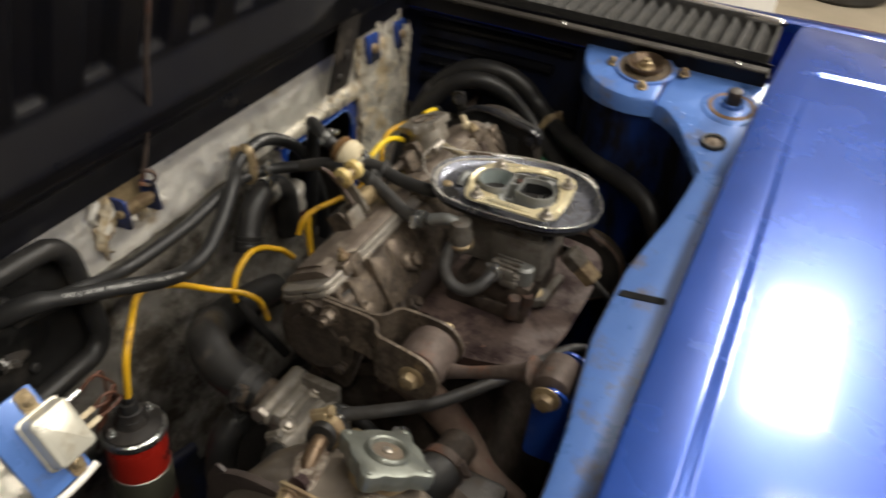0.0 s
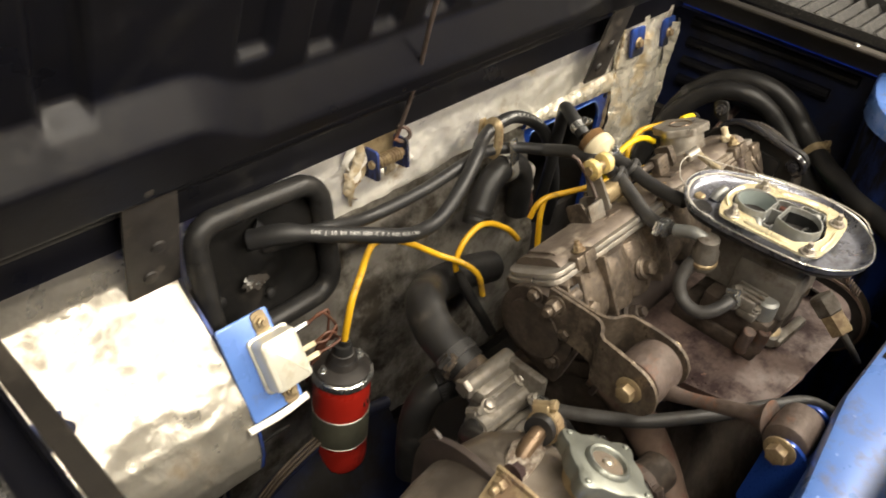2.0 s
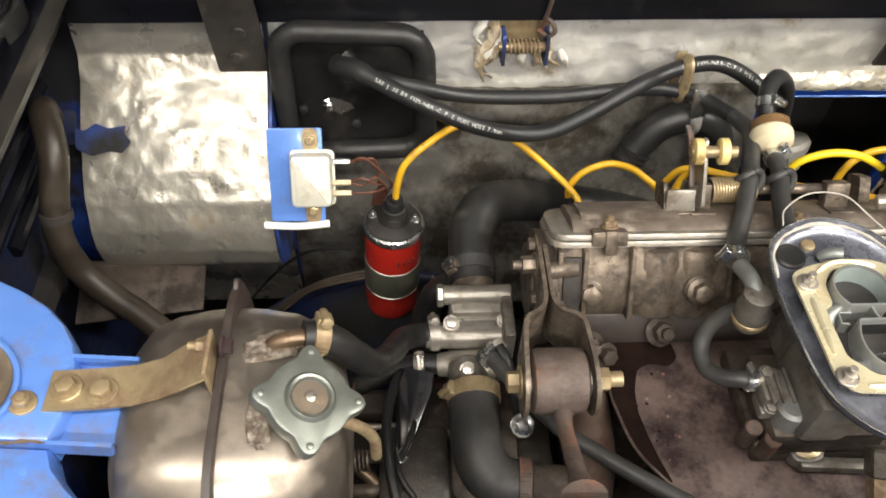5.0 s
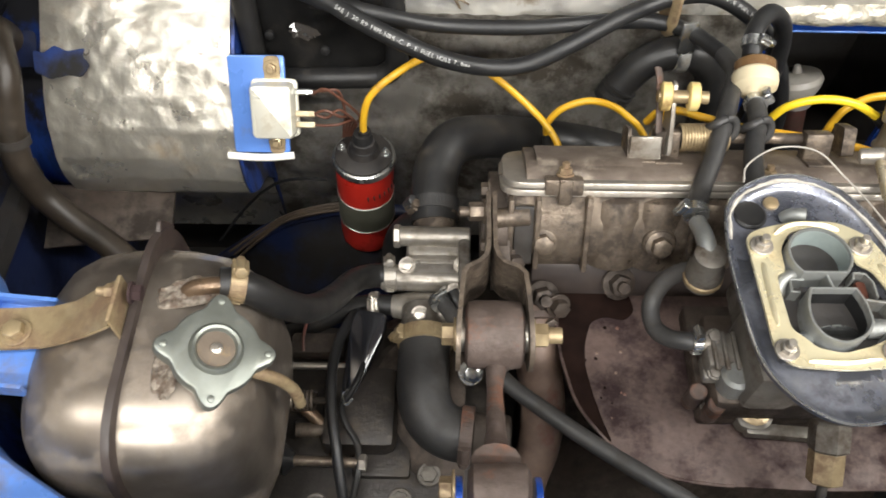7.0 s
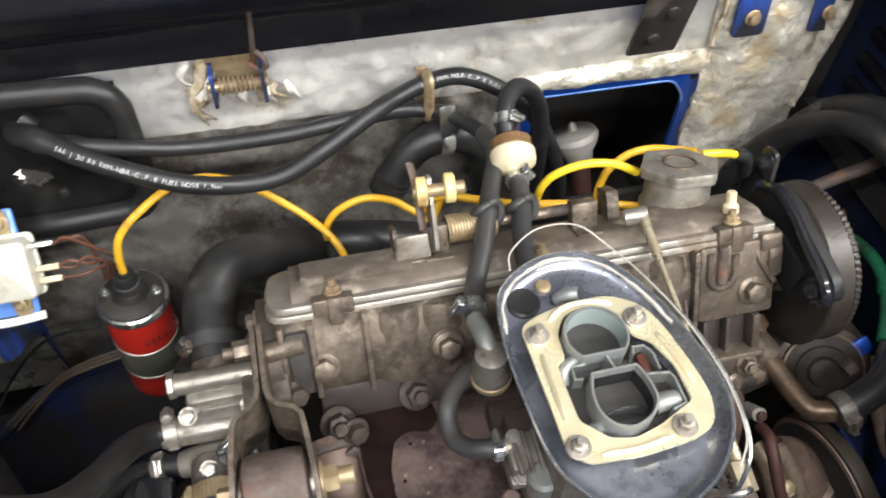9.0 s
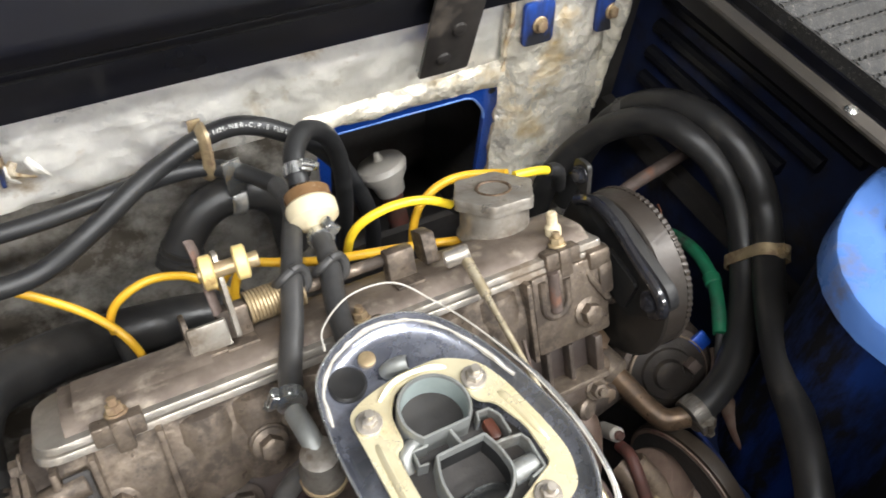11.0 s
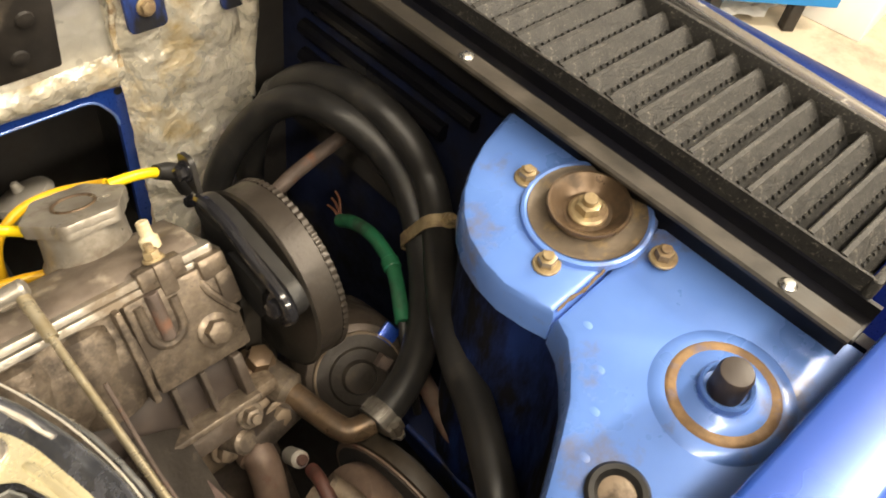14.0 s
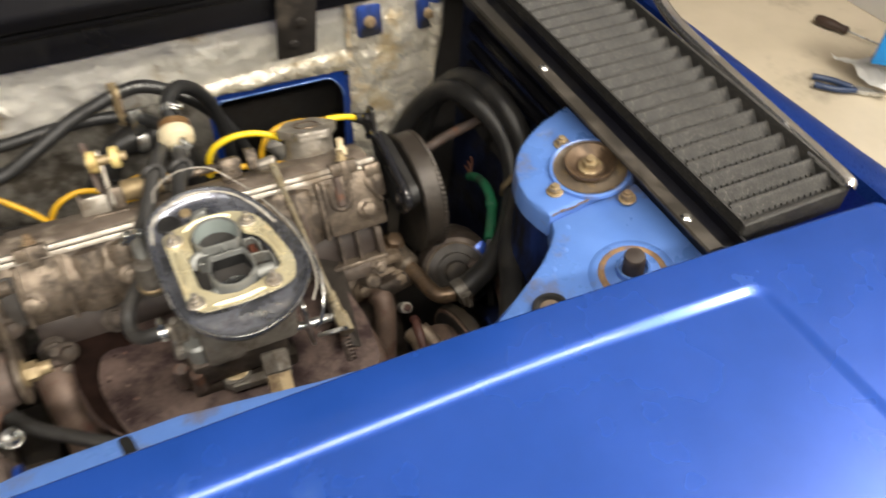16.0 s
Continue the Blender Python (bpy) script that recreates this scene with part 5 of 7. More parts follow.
cover = part("cam_cover", prism(B(), round_poly([(-.075, -.0085), (.298, -.0085), (.298, .056), (-.075, .056)], [.017, .003, .003, .022], 6), .0046, EF @ Matrix.Translation((0, 0, .0004)), .0008), "cast_bright", engine, "brown oil-filmed cam cover with a bright edge")
part("cover_top", e_prism([(-.002, .005), (.002, .0095), (.007, .0122), (.014, .0130), (.040, .0130), (.048, .0105), (.053, .005)], -.058, .292), "cover", cover, "brown oil-filmed top")
part("cover_step", e_prism([(.006, .0115), (.010, .0142), (.014, .0152), (.040, .0152), (.045, .0115)], -.050, .028), "cover", cover)
for x in (-.030, .118, .265):
    b = e_box(x - .015, x + .013, -.012, -.001, -.004, .0085, .0015)
    e_box(x - .005, x + .005, -.0135, .004, -.011, .0095, .0015, b)
    part("cover_lug", b, "cast", cover)
    part("cover_stud", bolt(B(), e(x, -.003, .009), e_dir(0, 0, 1), .0050, .005, 1.3, x * 20, .005), "brass", cover)
# oil filler
fill = part("oil_filler", lathe(B(), e(.248, .053, .008), e_dir(.05, -.1, 1), [(.0285, 0), (.0262, .003), (.0256, .010), (.0250, .027), (.0240, .030)], 40), "neck", engine, "cast aluminium oil filler neck")
OC = e(.2495, .0502, .0365)
ON = e_dir(.05, -.1, 1).normalized()
lobe = []
for k in range(90):
    a = 2 * math.pi * k / 90
    lobe.append(((.0295 + .0018 * math.cos(6 * a) + .0006 * math.cos(12 * a)) * math.cos(a), (.0295 + .0018 * math.cos(6 * a) + .0006 * math.cos(12 * a)) * math.sin(a)))
cap = part("filler_cap", prism(B(), lobe, .0055, frame_at(OC, ON, (1, 0, 0)), .0012), "neck", fill, "zinc cap with scalloped rim")
part("cap_skirt", prism(B(), [(x * .985, y * .985) for x, y in lobe], .004, frame_at(OC - ON * .0035, ON, (1, 0, 0)), .0010), "neck", cap)
part("cap_ring", lathe(B(), OC + ON * .0052, ON, [(.0135, 0), (.0132, .0012), (.0118, .0012), (.0108, .0002), (.0105, -.0002), (.002, -.0002)], 34), "bronze", cap, "worn dished centre")
part("cover_nipple", lathe(B(), e(.270, .008, .012), e_dir(0, 0, 1), [(.0058, 0), (.0058, .006), (.0038, .008), (.0038, .016), (.0030, .017)], 16), "cream", engine)
# cam pulley with teeth and its black guard
pc = Vector((.337, .157, .668))
R, n = .0665, 78
pul = part("cam_pulley", lathe(B(), pc, (1, 0, 0), [(R - .002, 0), (R - .0006, .001), (R - .0004, .019), (R - .003, .0195)], 90), "pulley", engine, "dark cam pulley with a notched rim")
ring = []
for k in range(4 * n):
    r = R + (.0004 if k % 4 in (1, 2) else -.0005)
    ring.append((r * math.cos(math.pi * k / (2 * n)), r * math.sin(math.pi * k / (2 * n))))
part("notched_rim", prism(B(), ring, .0045, frame_at(pc + Vector((.0193, 0, 0)), (1, 0, 0), (0, 1, 0)), .0006), "pulley", pul)
part("pulley_lip", lathe(B(), pc - Vector((.002, 0, 0)), (1, 0, 0), [(.030, -.001), (.066, 0), (.068, .0015), (.0655, .003)], 60), "satin", pul)
part("pulley_hub", lathe(B(), pc - Vector((.012, 0, 0)), (1, 0, 0), [(.018, 0), (.022, .004), (.022, .012)], 30), "cast_dirty", pul)
GUARD = [(.193, .733), (.176, .750), (.153, .753), (.119, .748), (.088, .743), (.079, .732), (.090, .712), (.112, .686), (.150, .692), (.175, .711)]
gm = frame_at((.312, 0, 0), (1, 0, 0), (0, 1, 0))
guard = part("pulley_guard", prism(B(), round_poly(GUARD, .008, 4), .009, gm, .002), "rubber", engine, "black plastic pulley guard with a slot")
# the slot is a black plate on the guard that paints its depth
part("guard_slot", prism(B(), round_poly([(.184, .733), (.170, .7465), (.148, .7465), (.158, .731)], .006, 4), .0012, gm @ Matrix.Translation((0, 0, -.0011))), "void", guard, "guard slot painted black for its depth")
part("guard_pad", prism(B(), round_poly([(.148, .728), (.110, .725), (.112, .694), (.140, .700)], .006, 4), .005, gm @ Matrix.Translation((0, 0, -.0045)), .002), "rubber", guard, "worn raised pad")
part("guard_rail", tube(B(), [(.310, .190, .734), (.310, .174, .748), (.310, .150, .750), (.309, .118, .744), (.309, .092, .738), (.309, .083, .728), (.310, .090, .716)], .0042, 10, 5), "gloss", guard, "glossy raised rail")
part("guard_bolt", bolt(B(), (.3085, .094, .727), (-1, -.2, .2), .006, .006, 1.5), "gloss", guard)
part("guard_bolt", bolt(B(), (.3145, .198, .752), (-1, -.2, .2), .005, .006, 1.4), "gloss", guard)
part("guard_ear", prism(B(), round_poly([(.186, .736), (.206, .740), (.209, .760), (.193, .764)], .006, 4), .004, gm @ Matrix.Translation((0, 0, .003)), .001), "rubber", guard)
part("belt_cover", prism(B(), round_poly([(-.012, -.07), (.05, -.07), (.055, .03), (-.015, .03)], .012), .014, frame_at((.309, .150, .655), (1, 0, 0), (0, 1, 0)), .003), "satin", engine, "black inner belt cover")

# throttle shaft on the cam cover
link = thing("throttle_linkage", "worn steel throttle shaft with levers and yellowed bushes", "linkage", e(.1, .03, .012))
for x, y in ((.048, .028), (.160, .026)):
    b = e_box(x - .010, x + .010, y - .006, y + .006, .012, .034, .002)
    e_box(x - .010, x + .010, y - .018, y + .006, .012, .0145, .0008, b)
    part("pillar", b, "cast", link)
part("shaft", cyl(B(), e(.050, .030, .027), e(.172, .030, .027), .0042, 16), "cast", link)
part("spring_barrel", cyl(B(), e(.058, .030, .027), e(.094, .030, .027), .0088, 22), "oil_cast", link)
part("return_spring", tube(B(), [e(.058 + .036 * k / 132, .030 + .0098 * math.cos(k * .76), .027 + .0098 * math.sin(k * .76)) for k in range(133)], .0011, 6, 2), "brass", link)
part("lever", prism(B(), round_poly([(-.012, -.008), (.014, -.010), (.010, .030), (.004, .046), (-.004, .046), (-.009, .02)], .004), .003, frame_at(e(.046, .024, .026), e_dir(1, 0, 0), e_dir(0, 1, 0)), .0008), "neck", link)
b = prism(B(), round_poly([(-.016, -.012), (.012, -.012), (.014, .012), (-.006, .016)], .004), .003, frame_at(e(.040, .030, .020), e_dir(1, 0, 0), e_dir(0, 1, 0)), .0008)
part("cam_bracket", b, "neck", link)
b = prism(B(), round_poly([(-.016, -.012), (.012, -.012), (.014, .012), (-.006, .016)], .004), .003, frame_at(e(.018, .030, .020), e_dir(1, 0, 0), e_dir(0, 1, 0)), .0008)
part("cam_bracket", b, "cast", link)
part("bracket_web", e_box(.019, .042, .016, .019, .012, .032, .0008), "neck", link)
part("bracket_base", e_box(.012, .046, .012, .044, .0115, .0145, .0008), "cast", link)
part("bracket_screw", bolt(B(), e(.030, .030, .0145), e_dir(-.2, -.3, 1), .0062, .008, 1.3), "neck", link)
sp = e(.051, .020, .062)
for d in (-.014, .006):
    part("bush", lathe(B(), sp + Vector((d, 0, 0)), (1, -.1, .05), [(.0085, 0), (.0105, .001), (.0105, .007), (.0085, .008)], 24), "bush_yellow", link, "yellowed plastic bush")
part("bush_pin", cyl(B(), sp + Vector((-.016, 0, 0)), sp + Vector((.020, -.002, .001)), .0048, 14), "brass", link)
part("hooked_lever", tube(B(), [e(.040, .022, .034), e(.039, .024, .050), e(.038, .030, .070), e(.037, .036, .078)], .0042, 10, 5, flat=.5), "rust", link)
b = prism(B(), round_poly([(-.010, -.008), (.010, -.008), (.012, .012), (-.006, .014)], .003), .010, frame_at(e(.178, .030, .024), e_dir(1, 0, 0), e_dir(0, 1, 0)), .002)
part("end_lever", b, "cast", link)

cable = thing("throttle_rod", "long steel throttle rod with ball-joint ends", "rod", (.195, .08, .74))
ra, rb_ = Vector((.197, .163, .754)), Vector((.200, -.012, .714))
part("rod", cyl(B(), ra, rb_, .0023, 12), "rod_steel", cable)
d = (rb_ - ra).normalized()
part("ferrule", cyl(B(), ra - d * .004, ra + d * .030, .0038, 16), "rod_steel", cable)
part("ball_joint", cyl(B(), ra + Vector((-.012, .006, -.004)), ra + Vector((.004, .002, .002)), .0060, 18, .25), "cast_bright", cable, "worn ball socket")
part("ferrule", cyl(B(), rb_ - d * .026, rb_ - d * .004, .0044, 16), "rod_steel", cable)
part("ball_socket", cyl(B(), rb_ - d * .004, rb_ + d * .016, .0066, 6, .1), "rod_steel", cable)
part("side_rod", tube(B(), [(.206, .10, .738), (.208, .06, .69), (.212, .02, .665), (.214, -.01, .655)], .0013, 8, 5), "rust", cable)

# ---- thermostat housing ----
th = thing("thermostat_housing", "worn cast aluminium thermostat housing with pipe stubs", "thermostat housing", (-.13, .14, .58))
part("body", box(B(), (-.126, .148, .612), (.052, .034, .046), .008), "carb_dirty", th, "grimy cast body")
part("upper_body", box(B(), (-.127, .158, .630), (.048, .026, .026), .006), "neck", th)
for z in (.628, .6355):
    part("body_rib", box(B(), (-.127, .1445, z), (.050, .006, .0026), .001), "neck", th)
part("cross_pipe", cyl(B(), (-.157, .163, .645), (-.097, .162, .646), .0086, 20, .15), "neck", th, "worn cross pipe")
part("pipe_nut", cyl(B(), (-.162, .163, .645), (-.156, .163, .645), .0100, 6, .1), "cast_bright", th)
part("upper_stub", cyl(B(), (-.128, .170, .628), (-.128, .200, .634), .019, 28), "cast", th)
part("front_stub", cyl(B(), (-.172, .1365, .622), (-.102, .1335, .622), .0112, 24), "neck", th, "worn pipe stub")
part("lobe", tube(B(), [(-.162, .117, .605), (-.148, .116, .607), (-.132, .112, .610), (-.118, .110, .612), (-.106, .112, .612)], .0125, 18, 5, radii=[(0, .8), (.25, 1), (.6, 1.25), (1, .9)]), "neck", th)
part("lower_stub", cyl(B(), (-.1365, .112, .612), (-.1365, .082, .612), .0175, 28), "carb_dirty", th)
part("flange", box(B(), (-.102, .140, .622), (.010, .050, .060), .003), "carb_dirty", th)
for p in ((-.150, .1405, .634), (-.104, .1405, .636), (-.110, .118, .630), (-.138, .0985, .6260)):
    part("screw", bolt(B(), p, (0, -.4, 1), .0055, .006, 1.35, p[0] * 60), "cast_bright", th)
part("white_lead", tube(B(), [(-.118, .118, .638), (-.121, .110, .644), (-.117, .104, .640), (-.112, .098, .625)], .0013, 7, 6), "white_wire", th)
part("sensor_boot", tube(B(), [(-.112, .116, .634), (-.106, .104, .630), (-.100, .088, .615), (-.096, .076, .60)], .006, 12, 5), "rubber", th)
hose_clamp(th, (-.128, .196, .633), (0, 1, .2), .0205, "cast", .011, (-1, -.2, .6))

# ---- engine stay: forked bracket, bush and rod ----
mount = thing("engine_stay", "forked steel bracket with a rubber-bushed stay rod", "engine mount", (-.083, .04, .68))


def bent(xs, t, z0, z1):
    """A strip that follows (x, y) corners, standing between two heights."""
    b = B()
    n = len(xs)
    ring = []
    for i, (x, y) in enumerate(xs):
        x0, y0 = xs[max(i - 1, 0)]
        x1, y1 = xs[min(i + 1, n - 1)]
        d = Vector((x1 - x0, y1 - y0)).normalized()
        lo, hi = z0(y), z1(y)
        ring.append([b.verts.new((x + k * d.y, y - k * d.x, z)) for k, z in ((-t, lo), (t, lo), (t, hi), (-t, hi))])
    for a, c in zip(ring, ring[1:]):
        for i in range(4):
            b.faces.new((a[i], a[(i + 1) % 4], c[(i + 1) % 4], c[i]))
    b.faces.new(ring[0])
    b.faces.new(ring[-1])
    return b


arc = lambda y: math.sqrt(max(.00002, .0250 ** 2 - (y - .037) ** 2)) if y < .045 else 1.0
low = lambda y: max(.690 + .10 * max(0, y - .06), .714 - arc(y))
high = lambda y: min(.741 - .06 * max(0, .06 - y), .714 + arc(y))
part("fork_plate", bent([(-.0862, .140), (-.0862, .104), (-.0865, .092), (-.0885, .085), (-.093, .080), (-.1005, .076), (-.1035, .071), (-.1045, .062), (-.1058, .045), (-.1063, .037), (-.1066, .029), (-.1068, .022), (-.1070, .017), (-.1070, .0135), (-.1070, .0122)], .0016, low, high), "cast", mount, "worn grey bracket plate")
part("fork_plate", bent([(-.0818, .140), (-.0818, .104), (-.0815, .092), (-.0795, .085), (-.075, .080), (-.0655, .076), (-.0615, .071), (-.0605, .062), (-.0592, .045), (-.0587, .037), (-.0584, .029), (-.0582, .022), (-.0580, .017), (-.0580, .0135), (-.0580, .0122)], .0016, low, high), "cast", mount, "worn grey bracket plate")
part("upper_bolt", bolt(B(), (-.0885, .130, .729), (-1, -.1, .1), .0070, .011, 1.35, .3, .008), "cast", mount)
part("spacer", cyl(B(), (-.080, .130, .720), (-.055, .132, .722), .0075, 18), "cast", mount)
part("bush", lathe(B(), (-.1025, .037, .714), (1, 0, 0), [(.019, 0), (.0225, .002), (.0235, .007), (.0235, .032), (.0225, .038), (.019, .040)], 36), "rust", mount, "worn dark bush housing")
part("bush_sleeve", cyl(B(), (-.106, .037, .714), (-.058, .037, .714), .012, 20), "cast_bright", mount)
part("bush_bolt", bolt(B(), (-.1085, .037, .714), (-1, 0, 0), .0078, .009, 1.5), "brass", mount)
b = bolt(B(), (-.0565, .037, .714), (1, 0, 0), .0088, .010, 1.4)
cyl(b, (-.047, .037, .714), (-.036, .037, .714), .0058, 14)
part("bush_nut", b, "brass", mount, "brass coloured nut")
part("rod", tube(B(), [(-.080, .022, .706), (-.082, .008, .712), (-.083, -.010, .721), (-.0835, -.036, .735), (-.0845, -.062, .748)], .0062, 14, 5, radii=[(0, 1.9), (.14, 1.15), (.45, .85), (.8, 1.0), (.93, 1.3), (1, 2.4)]), "rust", mount, "rusty stay rod")
part("lower_bush", lathe(B(), (-.1010, -.080, .748), (1, 0, 0), [(.012, 0), (.0165, .003), (.0172, .018), (.0165, .033), (.012, .036)], 32), "rust", mount)
for x in (-.106, -.061):
    part("lower_lug", prism(B(), round_poly([(-.022, -.07), (.016, -.07), (.013, .004), (.0, .013), (-.016, .004)], .008), .004, frame_at((x - .002, -.084, .750), (1, 0, 0), (0, 1, 0)), .001), "paint", mount, "blue painted lug")
part("lower_bolt", bolt(B(), (-.1085, -.080, .751), (-1, 0, 0), .0078, .008, 1.5), "brass", mount)
part("head_bracket", prism(B(), round_poly([(-.03, -.045), (.028, -.045), (.034, .020), (.014, .035), (-.028, .030)], .008), .012, frame_at((-.080, .135, .680), (1, 0, 0), (0, 1, .3)), .003), "cast_dirty", mount)
for p in ((-.066, .112, .690), (-.066, .15, .664), (-.030, .088, .664), (-.036, .082, .648)):
    part("stud", bolt(B(), p, (.3, -.8, .5), .0072, .008, 1.4, p[1] * 90), "cast_dirty", mount)

for p in ((-.041, .098, .660), (.018, .106, .668)):
    part("port_nut", bolt(B(), p, (.1, -.7, .7), .0088, .010, 1.5, p[0] * 80, .006), "cast_dirty", engine, "grimy nut on a stud")
part("port_boss", cyl(B(), (.018, .135, .655), (.018, .112, .664), .019, 24, .3), "cast_dirty", engine)

# ---- carburettor with its filter pan ----
carb = thing("carburettor", "twin-choke carburettor with a bare filter pan and gold plate", "carburettor", (.115, .035, .66))
part("throttle_body", box(B(), (.110, .030, .6845), (.086, .070, .030), .006), "cast_dirty", carb)
part("manifold_flange", box(B(), (.112, .042, .662), (.096, .090, .018), .004), "cast_dirty", carb)
def closed_spline(pts, steps=6):
    """A smooth closed 2D line through the points."""
    n, line_ = len(pts), []
    for i in range(n):
        a, b_, c, d = (Vector(pts[(i + k - 1) % n]) for k in range(4))
        for k in range(steps):
            t = k / steps
            q = 0.5 * (2 * b_ + (c - a) * t + (2 * a - 5 * b_ + 4 * c - d) * t * t + (3 * b_ - a - 3 * c + d) * t ** 3)
            line_.append((q.x, q.y))
    return line_


def area(poly):
    return sum(poly[j - 1][0] * poly[j][1] - poly[j][0] * poly[j - 1][1] for j in range(len(poly)))


def grown(poly, d):
    """The outline moved outwards by d (inwards when negative)."""
    return offset(poly, -d if area(poly) > 0 else d)


def ring_plate(outer_, inner_, z0, z1):
    b = B()
    loops = []
    for z in (z0, z1):
        a, c = ring_of(b, outer_, z), ring_of(b, inner_, z)
        es = [b.edges.new((r[i], r[(i + 1) % len(r)])) for r in (a, c) for i in range(len(r))]
        bmesh.ops.triangle_fill(b, edges=es, use_beauty=True)
        loops.append((a, c))
    loft(b, loops[0][0], loops[1][0])
    loft(b, loops[0][1], loops[1][1])
    return b


def barrel(outline, z0, z1, wall):
    """An open-topped pot with a rounded rim."""
    b = B()
    rows = [(outline, z0), (outline, z1 - .0008), (grown(outline, -.0005), z1), (grown(outline, .0005 - wall), z1), (grown(outline, -wall), z1 - .0008), (grown(outline, -wall), z0 + .001)]
    rings = [ring_of(b, o, z) for o, z in rows]
    for a, c in zip(rings, rings[1:]):
        loft(b, a, c)
    b.faces.new(rings[-1])
    return b


def wall_strip(pts, half, z0, z1):
    """A thin cast wall that follows 2D corners."""
    b = B()
    n, rows = len(pts), []
    for i, (x, y) in enumerate(pts):
        (x0, y0), (x1, y1) = pts[max(i - 1, 0)], pts[min(i + 1, n - 1)]
        t = Vector((x1 - x0, y1 - y0)).normalized()
        rows.append([b.verts.new((x - t.y * k, y + t.x * k, z)) for k, z in ((-half, z0), (half, z0), (half, z1 - .0005), (half * .4, z1), (-half * .4, z1), (-half, z1 - .0005))])
    for a, c in zip(rows, rows[1:]):
        loft(b, a, c)
    b.faces.new(rows[0])
    b.faces.new(rows[-1])
    return b


pan = closed_spline([(.066, .072), (.072, .105), (.094, .1235), (.120, .128), (.144, .118), (.163, .090), (.176, .052), (.1815, .018), (.174, -.010), (.153, -.034), (.122, -.0455), (.095, -.038), (.0735, -.012), (.067, .030)])
c1 = (.1190, .0628)
d1 = [(c1[0] + .0202 * math.cos(a), c1[1] + .0198 * math.sin(a)) for a in [radians(-48 + k * 276 / 44) for k in range(45)]]
d2 = round_poly([(.1065, .0385), (.1355, .0388), (.1395, .028), (.1405, .014), (.133, .0045), (.1195, -.0008), (.1075, .004), (.1020, .014), (.1020, .026)], [.0015, .0015, .006, .006, .008, .010, .008, .006, .006], 5)
win = round_poly([(.0905, .0495), (.0965, .0525), (.0972, .070), (.105, .0815), (.119, .0858), (.133, .0815), (.1405, .070), (.1425, .0585), (.1510, .0540), (.1590, .0350), (.1600, .0110), (.1490, .0065), (.137, .0010), (.1195, -.0038), (.1045, -.0005), (.0985, .0062), (.0915, .0120), (.0905, .0360)], .0042, 4)
out = round_poly([(.0765, .0790), (.089, .0850), (.112, .0905), (.137, .0905), (.155, .0800), (.1625, .0640), (.1700, .0300), (.1720, .0110), (.1660, -.0060), (.1520, -.0115), (.1200, -.0145), (.0880, -.0125), (.0790, -.0020), (.0785, .0250)], .008, 5)
# dished pan: a thin upturned edge, a sloping wall, the flat floor
b = B()
rings = [ring_of(b, grown(pan, d), z) for d, z in ((.0002, .7705), (.0014, .7765), (.0012, .7775), (.0004, .7775), (-.0006, .7760), (-.0030, .7720), (-.0070, .7694), (-.0110, .7686))]
for a, c in zip(rings, rings[1:]):
    loft(b, a, c)
inner = ring_of(b, win, .7686)
bmesh.ops.triangle_fill(b, edges=[b.edges.get((r[i], r[(i + 1) % len(r)])) or b.edges.new((r[i], r[(i + 1) % len(r)])) for r in (rings[-1], inner) for i in range(len(r))], use_beauty=True)
pan_ob = part("filter_pan", b, "chrome", carb, "scuffed silver oval filter pan", 50)
lip = grown(pan, .0016)
part("pan_edge", tube(B(), [(x, y, .7772) for x, y in lip + lip[:1]], .0008, 6, 1, False), "steel", pan_ob, "thin bright rolled edge")
seal = grown(pan, -.0022)
k0, k1 = int(len(seal) * .02), int(len(seal) * .42)
rr = random.Random(3)
part("gasket_rest", tube(B(), [(x + rr.uniform(-.0004, .0004), y + rr.uniform(-.0004, .0004), .7752) for x, y in seal[k0:k1]], .0013, 6, 1, False, radii=[(k / 30, rr.uniform(.5, 1.4)) for k in range(31)]), "gasket", pan_ob, "whitish scraped gasket rest")
part("under_pan", prism(B(), grown(pan, -.004), .003, pose(0, 0, .7635)), "dull_black", pan_ob)
part("float_bowl", ring_plate(round_poly([(.0865, -.006), (.164, -.006), (.164, .086), (.0865, .086)], .010), round_poly([(.089, -.0035), (.1615, -.0035), (.1615, .0835), (.089, .0835)], .008), .702, .7675), "carb_dirty", carb, "grimy grey die-cast body")
part("gold_plate", ring_plate(out, win, .7762, .7785), "gold", carb, "gold-passivated clamp plate")
part("plate_edge", tube(B(), [(x, y, .7776) for x, y in grown(win, .0006) + grown(win, .0006)[:1]], .0011, 6, 1, False), "gold", carb)
for pts in (((.0835, .058), (.0832, .042), (.0838, .014)), ((.097, -.0095), (.118, -.0108), (.140, -.0078)), ((.1555, .058), (.1595, .046), (.1650, .022)), ((.095, .0795), (.108, .0865), (.126, .0868), (.137, .0830))):
    part("plate_bead", tube(B(), [(x, y, .7785) for x, y in pts], .0028, 10, 6, flat=.55, radii=[(0, .4), (.12, 1), (.88, 1), (1, .4)]), "gold", carb, "pressed bead")
for x, y in ((.0850, .0705), (.1475, .0708), (.0855, -.0025), (.1485, -.0030)):
    part("stud_nut", bolt(B(), (x, y, .7787), (0, 0, 1), .0046, .005, 1.6, x * 99, .006), "cast_bright", carb, "worn nut on a stud")
# the two choke barrels, each cut flat where they face each other
one = part("choke_barrel", barrel(d1, .700, .7835, .0021), "carb", carb, "round grey choke barrel with one flat side")
